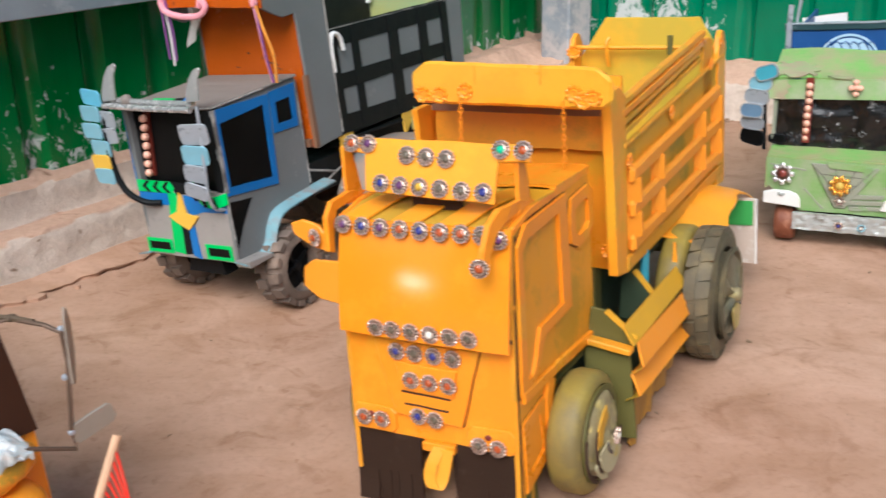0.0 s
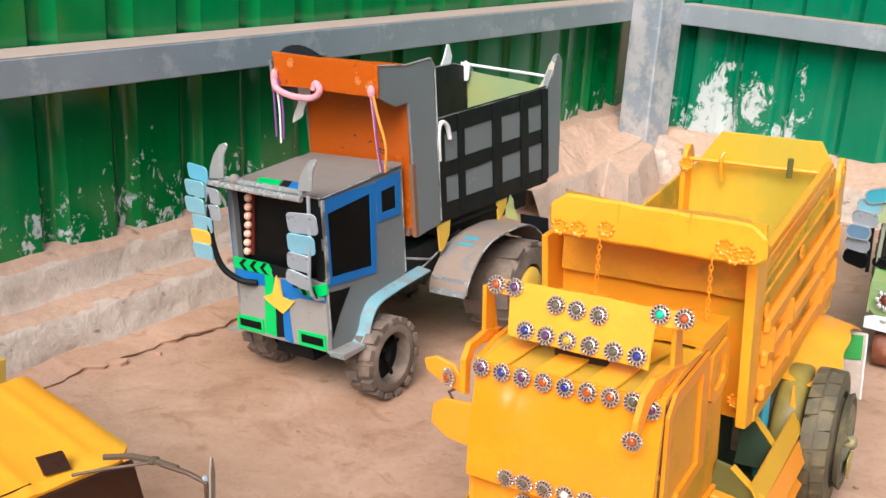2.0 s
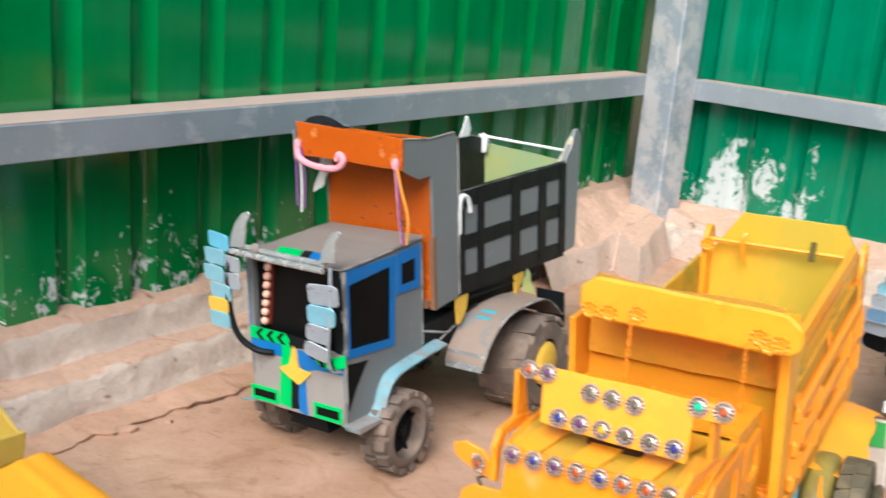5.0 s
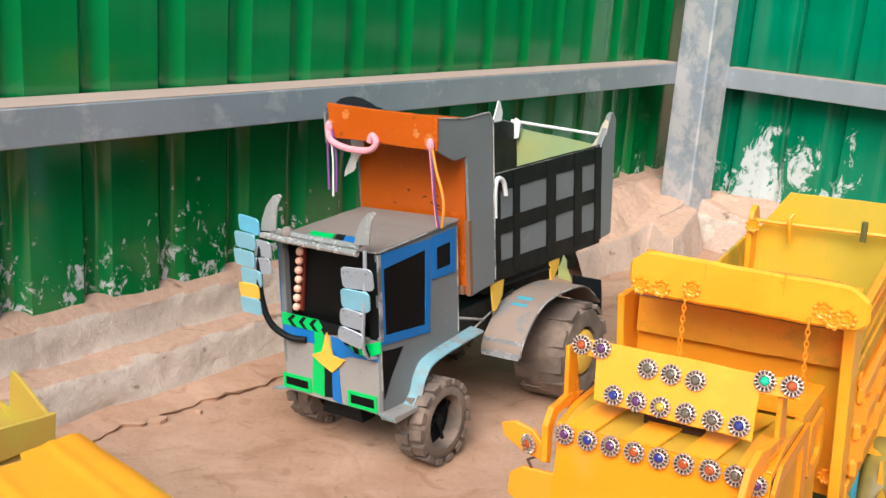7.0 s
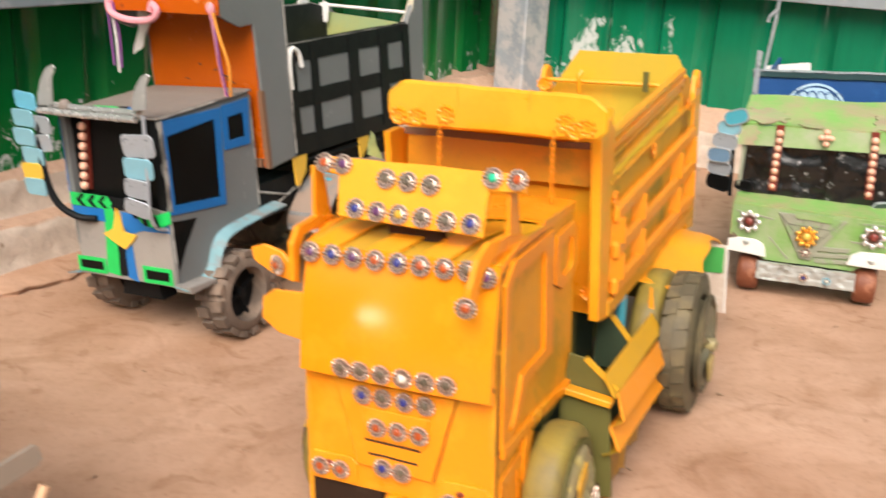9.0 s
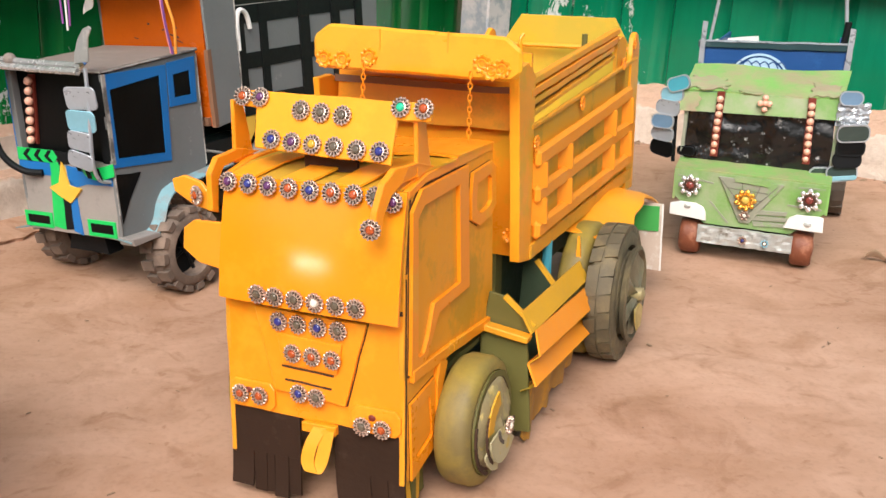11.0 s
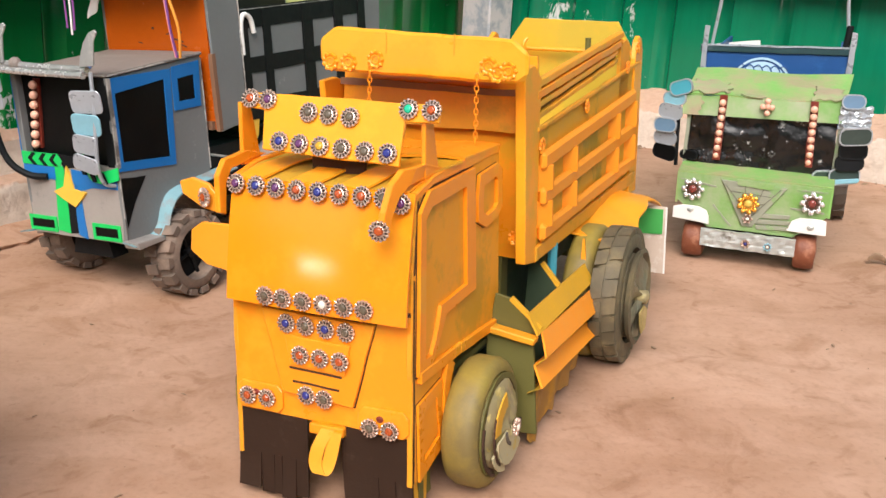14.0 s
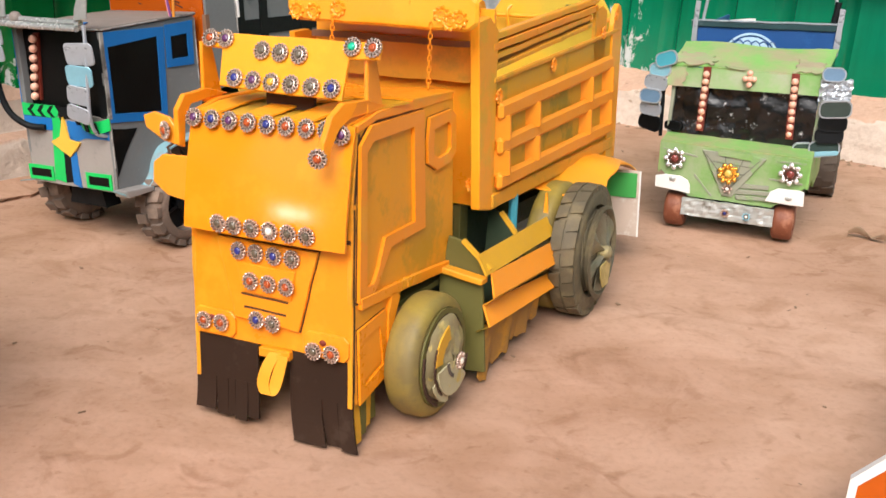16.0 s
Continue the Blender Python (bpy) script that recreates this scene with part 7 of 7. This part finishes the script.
    part("chassis_beam", bm, BLACKP, T)
    # added black board: blocks light and stands in for the shadow below the bumper
    bm = bm_new()
    slab(bm, [(-0.068, 0.030), (0.066, 0.028), (0.060, 0.056), (-0.062, 0.058)], "xz", 0.035, 0.36, 0.001)
    part("under_cab_shade", bm, BLACKP, T, "black board added for the shade under the cab")
    for s in (1, -1):
        r = 0.032
        wheel(T, "wheel", s * 0.092, 0.022, gz(s * 0.092, 0.022) + r + 0.0005, r, 0.034, WOODRED, WOODRED, rim=0.5, face=s, dome=0.002, label="red-brown wooden front wheel")
        r = 0.072
        wheel(T, "wheel", s * 0.128, 0.40, gz(s * 0.128, 0.40) + r + 0.0005, r, 0.045, TYRE, TYRE, lugs=12, depth=0.002, rim=0.5, face=s, dome=0.002, label="dusty dark rear wheel")


DARKTEAL = mat("dark_teal_plastic", (0.018, 0.050, 0.055), 0.35, vary=0.3, scale=24, bump=0.3, second=(0.10, 0.14, 0.15), amount=0.02, spots=22)
BLUEFOIL = mat("blue_grey_foil", (0.16, 0.27, 0.40), 0.28, metal=0.3, vary=0.2, scale=30, bump=0.15)
DARKGLASS = mat("dark_green_grey_glass", (0.035, 0.055, 0.050), 0.14, vary=0.3, scale=30, bump=0.1)
TORNCARD = mat("torn_card", (0.33, 0.265, 0.165), 0.75, vary=0.35, scale=26, bump=0.6, second=(0.25, 0.37, 0.15), amount=0.14, spots=18, soft=0.22)
green_truck()


# ---- the second yellow truck, whose cab stands at the edge of the view ----
def second_yellow_truck():
    M = stand(-0.447, 0.671, radians(54), 0.0, 0.0)
    T = thing("toy_tipper_truck", "yellow cardboard toy truck with a dark windscreen and wire mirror arms", "toy truck", M)
    gz = lambda x, y: ground_at(M, x, y)
    def roof(u, v):
        side = 2 * u - 1
        back = 0.170 + (0.012 if 0.111 * side > 0.0515 else 0.0) + 0.18 * max(0.0, 0.111 * side - 0.0515)
        y = back * v
        x = (0.113 - 0.021 * (1 - min(1.0, y / 0.028)) ** 2) * side
        folds = sum(0.0014 * math.exp(-((x - c - 0.03 * (y - 0.1)) / 0.0050) ** 2) for c in (0.078, 0.020, -0.040))
        return (x, y, 0.306 + folds + 0.0012 * noise.noise((x * 30, y * 22, 4)) - 0.0030 * max(0.0, (abs(x) - 0.098) / 0.013) ** 2 - 0.003 * max(0.0, 1 - y / 0.010) ** 2)
    bm = bm_new()
    sheet(bm, roof, 56, 22, 0.004, (0, 0, -1))
    part("roof", bm, YELLOW2, T, "bright yellow creased card roof with rounded corners", smooth=True)
    bm = bm_new()
    tube(bm, [(-0.030, 0.0105, 0.3062), (0.000, 0.0100, 0.3066), (0.022, 0.0110, 0.3070)], 0.0007, 5)
    part("roof_slit", bm, BROWNFILM, T)
    for x in (-0.100, 0.096):
        bm = bm_new()
        slab(bm, [(-0.045, 0.060), (-0.040, 0.215), (0.0, 0.302), (0.166, 0.302), (0.166, 0.075), (0.11, 0.075), (0.09, 0.12), (0.02, 0.12), (0.0, 0.06)], "yz", x, x + 0.004, 0.0007)
        part("side_panel", bm, YELLOW, T)
    bm = bm_new()
    slab(bm, [(0.160, 0.075), (0.165, 0.075), (0.165, 0.302), (0.160, 0.302)], "yz", -0.096, 0.096)
    part("back_panel", bm, OCHRE, T)
    bm = bm_new()
    sheet(bm, lambda u, v: (-0.1015 + 0.203 * u, -0.005 - 0.041 * v, 0.301 - 0.086 * v), 3, 3, 0.003, (0, 1, 0.3))
    part("windscreen", bm, BROWNFILM, T, "dark brown film windscreen")
    bm = bm_new()
    sheet(bm, lambda u, v: (-0.10 + 0.20 * u, -0.042 - 0.010 * math.sin(math.pi * v), 0.215 - 0.155 * v), 6, 6, 0.004, (0, 1, 0))
    part("front_panel", bm, YELLOW, T, smooth=True)
    for x, z, s in ((0.062, 0.205, 0.95), (0.062, 0.160, 1.05), (-0.062, 0.205, 0.95), (-0.062, 0.160, 1.05)):
        bm = bm_new()
        ball(bm, (x, -0.056, z), 0.027 * s, 20, 14, (1.15, 0.8, 0.78))
        for v in bm.verts:
            v.co += Vector((0.5, 0.3, 1.0)) * (0.006 * noise.noise(v.co * 30) - 0.003 * abs(math.sin(v.co.z * 160 + v.co.x * 60)))
        part("lamp_bulge", bm, BULGE, T, "rounded yellow lamp housing", smooth=True)
    for x in (0.060, -0.060):
        bm = bm_new()
        sheet(bm, lambda u, v: (x - 0.016 + 0.032 * u, -0.050 - 0.032 * math.sin(math.pi * 0.55 * v) + 0.003 * noise.noise((u * 5, v * 5, 1)), 0.226 - 0.016 * v * v + 0.005 * math.sin(math.pi * u) + 0.005 * noise.noise((u * 4, v * 4, x * 50))), 12, 10, 0.002, (0, -0.5, 0.8))
        part("lamp", bm, CAPFOIL, T, "creased pale foil lamp cap")
    bm = bm_new()
    sheet(bm, lambda u, v: (0.034 + 0.020 * u, 0.014 + 0.012 * v - 0.004 * u, 0.308 + 0.011 * v), 1, 1, 0.003, (0, -1, 0.2))
    part("roof_lamp", bm, BROWNFILM, T, "small black roof lamp tab")
    bm = bm_new()
    sheet(bm, lambda u, v: (-0.055 + 0.020 * u, 0.014 + 0.012 * v - 0.004 * u, 0.308 + 0.011 * v), 1, 1, 0.003, (0, -1, 0.2))
    part("roof_lamp", bm, BROWNFILM, T, "small black roof lamp tab")
    for s in (1, -1):
        bm = bm_new()
        tube(bm, [(s * 0.100, -0.048, 0.318), (s * 0.108, -0.074, 0.318), (s * 0.115, -0.086, 0.312), (s * 0.116, -0.087, 0.285), (s * 0.110, -0.086, 0.224), (s * 0.112, -0.086, 0.205), (s * 0.070, -0.078, 0.222)], 0.0021, 7)
        arm = part("mirror_arm", bm, WIRE, T, "bent rusty wire mirror arm")
        bm = bm_new()
        tube(bm, [(s * 0.049, -0.002, 0.309), (s * 0.070, -0.018, 0.313), (s * 0.086, -0.032, 0.316), (s * 0.101, -0.043, 0.318)], 0.0014, 6)
        part("wire", bm, WIRE, arm)
        bm = bm_new()
        tube(bm, [(s * 0.076, -0.004, 0.315), (s * 0.089, -0.021, 0.318), (s * 0.098, -0.041, 0.319), (s * 0.106, -0.062, 0.318)], 0.0027, 6)
        part("twig", bm, TWIG, arm, "dark twig bound to the wire")
        bm = bm_new()
        ball(bm, (s * 0.098, -0.041, 0.319), 0.0042, 8, 6, (1.3, 1.0, 0.8))
        part("wire_knot", bm, TWIG, arm)
        bm = bm_new()
        slab(bm, [(-0.003, -0.036), (0.002, -0.038), (0.008, -0.012), (0.008, 0.014), (0.003, 0.030), (0.0, 0.032), (-0.003, 0.022)], "xz", -0.001, 0.001, 0.0004)
        part("mirror", bm, MIRRORCARD, arm, "", pose(s * 0.119, -0.087, 0.302, 0, 2 * s, 35 * s))
        bm = bm_new()
        slab(bm, octagon(0.0, 0.042, -0.010, 0.010, 0.004), "xz", -0.0015, 0.0015, 0.0005)
        part("mirror", bm, MIRRORCARD, arm, "", pose(s * 0.110, -0.086, 0.218, 0, -10, 0 if s > 0 else 180))
        for p in ((s * 0.116, -0.084, 0.314), (s * 0.1125, -0.085, 0.272), (s * 0.110, -0.086, 0.222)):
            bm = bm_new()
            ball(bm, p, 0.0030, 8, 6)
            part("wire_knot", bm, MIRROR_S, arm)
    # bed
    for y in (0.262, 0.60):
        bm = bm_new()
        slab(bm, [(-0.108, 0.240), (0.040, 0.257), (0.123, 0.266), (0.125, 0.294), (-0.108, 0.288)], "xz", y, y + 0.005, 0.0007)
        part("bed_end", bm, OLIVEY, T)
    for x in (-0.108, 0.119):
        bm = bm_new()
        slab(bm, [(0.267, 0.258), (0.600, 0.250), (0.600, 0.262), (0.352, 0.268), (0.346, 0.310), (0.340, 0.312), (0.267, 0.290)], "yz", x, x + 0.004, 0.0007)
        part("bed_side", bm, OLIVEY, T, "olive-yellow bed side")
    bm = bm_new()
    box(bm, -0.104, 0.119, 0.267, 0.60, 0.254, 0.260)
    part("bed_floor", bm, OLIVEY, T)
    for p, q, z in (((0.095, 0.292), (-0.08, 0.284), 0.284), ((0.030, 0.310), (0.045, 0.48), 0.276)):
        bm = bm_new()
        strip(bm, p, q, "xy", 0.014, 0.260, z, 0.001)
        part("bed_bar", bm, OLIVEY, T)
    for x in (-0.07, 0.070):
        bm = bm_new()
        box(bm, x - 0.010, x + 0.010, 0.30, 0.58, 0.165, 0.254)
        part("bed_bearer", bm, BROWNFILM, T)
    bm = bm_new()
    box(bm, -0.095, 0.066, 0.270, 0.282, 0.165, 0.254, 0.001)
    part("bed_board", bm, BROWNFILM, T, "dark red-brown board under the bed")
    bm = bm_new()
    box(bm, -0.05, 0.05, 0.0, 0.58, 0.115, 0.165)
    part("chassis_beam", bm, BROWNFILM, T)
    for s in (1, -1):
        for y in (0.055, 0.42):
            r = 0.055
            wheel(T, "wheel", s * 0.09, y, gz(s * 0.09, y) + r + 0.0005, r, 0.04, TYRE_Y, HUB_Y, rim=0.6, face=s, label="olive-yellow toy wheel")


MIRRORCARD = mat("grey_tan_card", (0.30, 0.25, 0.20), 0.5, vary=0.15, scale=30, bump=0.15)
BULGE = mat("olive_yellow_padding", (0.80, 0.30, 0.012), 0.45, vary=0.2, scale=18, bump=0.3, second=(0.42, 0.24, 0.02), amount=0.10, spots=16)
CAPFOIL = mat("pale_creased_foil", (0.50, 0.55, 0.55), 0.4, metal=0.2, vary=0.2, scale=40, bump=0.3, second=(0.66, 0.62, 0.58), amount=0.1, spots=24)
TWIG = mat("dark_twig", (0.085, 0.055, 0.030), 0.7, vary=0.3, scale=60, bump=0.5)
BROWNFILM = mat("dark_brown_film", (0.036, 0.013, 0.006), 0.3, vary=0.3, scale=14, bump=0.1, spec=0.2)
OLIVEY = mat("olive_yellow_card", (0.42, 0.32, 0.045), 0.45, vary=0.2, scale=10, bump=0.15, second=(0.50, 0.28, 0.05), amount=0.10, spots=8, soft=0.2)
second_yellow_truck()


# ---- small things ----
def fringe_stick():
    T = thing("fringed_stick", "peeled stick with red plastic strings, leaning on the yellow truck", "stick", Matrix.Translation((-0.300, 0.615, slope_z(-0.3))))
    tip = Vector((0.045, 0.050, 0.219 + 0.02))
    foot = Vector((-0.03, -0.06, 0.003))
    bm = bm_new()
    tube(bm, [foot, foot.lerp(tip, 0.5) + Vector((0.003, 0, 0)), tip], 0.0045, 8, 0.0036)
    part("stick", bm, STICK, T, smooth=True)
    for k in range(6):
        a, b = foot.lerp(tip, 0.97 - 0.03 * k), foot.lerp(tip, 0.50 - 0.02 * k)
        bow = Vector((0.034 + 0.002 * k, 0.004 * k - 0.008, -0.018))
        bm = bm_new()
        tube(bm, curve_pts([a, a.lerp(b, 0.3) + bow * 0.75, a.lerp(b, 0.65) + bow, b], 6), 0.0011, 5)
        part("string", bm, REDCORD, T)


fringe_stick()


def orange_board():
    """The corner of another toy at the edge of the yard: an orange board with a white rim."""
    m = Matrix.Translation((0.598, 0.695, floor_z(0.598, 0.695))) @ Matrix.Rotation(radians(-24), 4, "Z")
    T = thing("toy_cart", "small green toy cart with a white-rimmed orange board", "toy cart", m)
    bm = bm_new()
    slab(bm, [(-0.085, 0.010), (0.10, 0.010), (0.10, 0.050), (0.075, 0.078), (-0.055, 0.078), (-0.085, 0.045)], "xz", 0.0, 0.006, 0.001)
    part("front_board", bm, ORANGE, T, "orange card front board")
    bm = bm_new()
    ring(bm, [(-0.090, 0.008), (0.105, 0.008), (0.105, 0.052), (0.078, 0.086), (-0.058, 0.086), (-0.090, 0.048)], [(-0.083, 0.012), (0.098, 0.012), (0.098, 0.049), (0.074, 0.077), (-0.054, 0.077), (-0.083, 0.044)], "xz", -0.002, 0.008)
    part("rim", bm, WHITE, T, "white card rim")
    for x0, x1, y0, y1 in ((-0.02, -0.014, 0.02, 0.22), (0.094, 0.10, 0.02, 0.22), (-0.02, 0.10, 0.214, 0.22), (-0.02, 0.10, 0.02, 0.026)):
        bm = bm_new()
        box(bm, x0, x1, y0, y1, 0.030, 0.125, 0.001)
        part("side_board", bm, GREENCARD, T, "green card side board")
    bm = bm_new()
    box(bm, -0.014, 0.094, 0.026, 0.214, 0.030, 0.036)
    part("floor_board", bm, GREENCARD, T)
    for s in (-0.030, 0.110):
        for y in (0.05, 0.18):
            wheel(T, "wheel", s, y, ground_at(m, s, y) + 0.0305, 0.030, 0.018, WOODRED, WOODRED, rim=0.5, face=1 if s > 0 else -1, dome=0.002)


orange_board()


def dry_leaf(x, y, turn, s, name="dry_leaf"):
    bm = bm_new()
    def blade(u, v):
        wide = 0.030 * s * (abs(math.sin(math.pi * min(0.97, max(0.04, u)))) ** 0.7) * (0.62 + 0.5 * noise.noise((u * 5, 2, 1)) - 0.45 * math.exp(-((u - 0.45) / 0.10) ** 2))
        return ((u - 0.5) * 0.085 * s, (v - 0.5) * wide + 0.012 * s * math.sin(4.5 * u), 0.002 + 0.014 * s * (2 * abs(v - 0.5)) ** 1.5 * abs(math.sin(4 * u + 0.6)) + 0.003 * s * math.sin(9 * u))
    sheet(bm, blade, 18, 6, 0.0006, (0, 0, 1))
    tagged(part(name, bm, LEAF, m=pose(x, y, floor_z(x, y) + 0.001, 0, 0, turn), smooth=True), "curled dry brown leaf on the earth floor", "leaf", "litter on the floor")


dry_leaf(0.884, 1.63, -25, 0.78)


def litter():
    """Chips, straws and crumbs trodden into the earth."""
    bm = bm_new()
    rnd = random.Random(4)
    for _ in range(190):
        x, y = rnd.uniform(-0.7, 1.2), rnd.uniform(0.5, 2.3)
        s, a = rnd.choice((1, 1, 1, 2, 2, 3)) * rnd.uniform(0.0008, 0.0022), rnd.uniform(0, 6.28)
        z = floor_z(x, y) + 0.0005
        c, d = math.cos(a), math.sin(a)
        w = s * rnd.uniform(0.15, 0.45)
        lo = [bm.verts.new((x + c * p - d * q, y + d * p + c * q, z)) for p, q in ((-s, -w), (s, -w * 0.6), (s * 0.8, w), (-s * 0.7, w * 0.8))]
        hi = [bm.verts.new((v.co.x, v.co.y, z + w * 0.8)) for v in lo]
        bm.faces.new(hi)
        for i in range(4):
            bm.faces.new((lo[i], lo[(i + 1) % 4], hi[(i + 1) % 4], hi[i]))
    for _ in range(120):
        p = MR @ Vector((rnd.uniform(0.3, 2.0), -rnd.gauss(0.088, 0.010), 0))
        s, h = rnd.uniform(0.003, 0.010), rnd.uniform(0.002, 0.006)
        z = floor_z(p.x, p.y) - 0.001
        k = rnd.randint(4, 6)
        lo = [bm.verts.new((p.x + s * rnd.uniform(0.6, 1.2) * math.cos(6.28 * i / k), p.y + s * rnd.uniform(0.5, 1.0) * math.sin(6.28 * i / k), z)) for i in range(k)]
        tip = bm.verts.new((p.x + 0.3 * s, p.y, z + h))
        for i in range(k):
            bm.faces.new((lo[i], lo[(i + 1) % k], tip))
    tagged(part("crumbs", bm, LEAF), "scattered dry chips and crumbs on the earth floor", "litter", kind="stuff")


litter()


def corner_fill():
    """Earth and old cement that fill the corner between the two footings: a broken lump, and loose earth that slopes up to the post."""
    bm = bm_new()
    n = 210
    quad = [(0.120, 2.790), (0.198, 2.560), (0.318, 2.880), (0.250, 2.960)]
    def inside(x, y):
        return min(((c - a) * (y - b) - (d - b) * (x - a)) / math.hypot(c - a, d - b) for (a, b), (c, d) in zip(quad, quad[1:] + quad[:1]))
    grid = []
    for i in range(n + 1):
        row = []
        for j in range(n + 1):
            x, y = -0.16 + 0.74 * i / n, 2.46 + 0.58 * j / n
            k = 0.012 * noise.noise((x * 10, y * 10, 3))
            dl = (x - LEFT0.x) * 0.834 - (y - LEFT0.y) * 0.552 + k
            dr = -(x - RIGHT0.x) * 0.643 - (y - RIGHT0.y) * 0.766 + k
            fill = min(1.0, max(0.0, max(0.118 - dl, 0.070 - dr, inside(x + k, y)) / 0.034))
            near = max(0.0, 1.0 - math.hypot(x - 0.24, y - 2.99) / 0.30)
            top = max(0.080 + 0.060 * near, 0.172 - 0.9 * max(0.0, dl + 0.04), 0.138 - 0.9 * max(0.0, dr + 0.04))
            h = -0.03 + fill * (0.03 + top + 0.006 * noise.noise((x * 10, y * 10, 5)) + 0.0016 * noise.noise((x * 45, y * 45, 2)) - 0.012 * max(0.0, noise.noise((x * 24, y * 24, 9)) - 0.22))
            row.append(bm.verts.new((x, y, floor_z(x, y) + h)))
        grid.append(row)
    for i in range(n):
        for j in range(n):
            bm.faces.new((grid[i][j], grid[i + 1][j], grid[i + 1][j + 1], grid[i][j + 1]))
    tagged(part("corner_fill", bm, RUBBLE, smooth=True), "pinkish earth and broken cement filling the corner below the post", "footing", kind="structure")


corner_fill()


def earth_crust():
    """A thin lip of plaster-hard earth along the footing, broken off in a ragged line, with a dark strip as an open
    crack's shade and a loose flake.
    """
    def edge(u):
        return 0.060 + 0.014 * noise.noise((u * 5, 2, 0)) + 0.016 * noise.noise((u * 15, 5, 0)) + 0.010 * noise.noise((u * 41, 1, 0))
    def on_floor(u, d, h):
        p = ML @ Vector((u, -d - 0.006, 0))
        return (p.x, p.y, floor_z(p.x, p.y) + h)
    bm = bm_new()
    n = 320
    rows = []
    for i in range(n + 1):
        u = -2.6 + 1.5 * i / n
        e = edge(u)
        lip = max(0.0006, 0.0040 + 0.0050 * noise.noise((u * 7, 9, 0)) + 0.002 * noise.noise((u * 24, 4, 0)))
        rows.append([bm.verts.new(on_floor(u, d, h + 0.0010 * noise.noise((u * 30, d * 60, 0)))) for d, h in ((-0.005, 0.018), (0.5 * e, 0.6 * lip + 0.007), (0.85 * e, lip + 0.002), (e, lip), (e - 0.002, 0.3 * lip), (e - 0.001, -0.008))])
    for a, b in zip(rows, rows[1:]):
        for k in range(5):
            bm.faces.new((a[k], a[k + 1], b[k + 1], b[k]))
    for u, d, w, turn in ((-1.768, 0.066, 0.017, 0.5), (-1.700, 0.082, 0.007, 1.3), (-1.905, 0.090, 0.006, 0.2)):
        rim = []
        for k in range(9):
            a = 2 * math.pi * k / 9
            r = w * (1 + 0.45 * noise.noise((3 * math.cos(a), 3 * math.sin(a), u * 9)))
            x, y = r * math.cos(a), 0.6 * r * math.sin(a)
            rim.append((u + x * math.cos(turn) - y * math.sin(turn), d + x * math.sin(turn) + y * math.cos(turn), 0.0035 + 0.12 * x))
        hi = [bm.verts.new(on_floor(p, q, h + 0.003)) for p, q, h in rim]
        lo = [bm.verts.new(on_floor(p, q, h - 0.008)) for p, q, h in rim]
        bm.faces.new(hi)
        for k in range(9):
            bm.faces.new((lo[k], lo[(k + 1) % 9], hi[(k + 1) % 9], hi[k]))
    # the crack is no groove: a flat brown ribbon paints its dark inside
    crack = bm_new()
    rows = []
    for i in range(n + 1):
        u = -2.0 + 0.62 * i / n
        gap = 0.0065 * max(0.0, 1 - abs(u + 1.605) / 0.050) + 0.0040 * max(0.0, 1 - abs(u + 1.735) / 0.035)
        rows.append([crack.verts.new(on_floor(u, d, 0.0036)) for d in (edge(u) - 0.0006, edge(u) - 0.0004 + gap * (1 + 0.6 * noise.noise((u * 60, 3, 0))))])
    for a, b in zip(rows, rows[1:]):
        crack.faces.new((a[0], a[1], b[1], b[0]))
    tagged(part("crack_shade", crack, BROWNCARD), "dark strip for the shade in the earth crack along the footing", "ground", kind="structure")
    tagged(part("earth_crust", bm, EARTH), "broken lip of hard earth along the footing", "ground", kind="structure")


earth_crust()
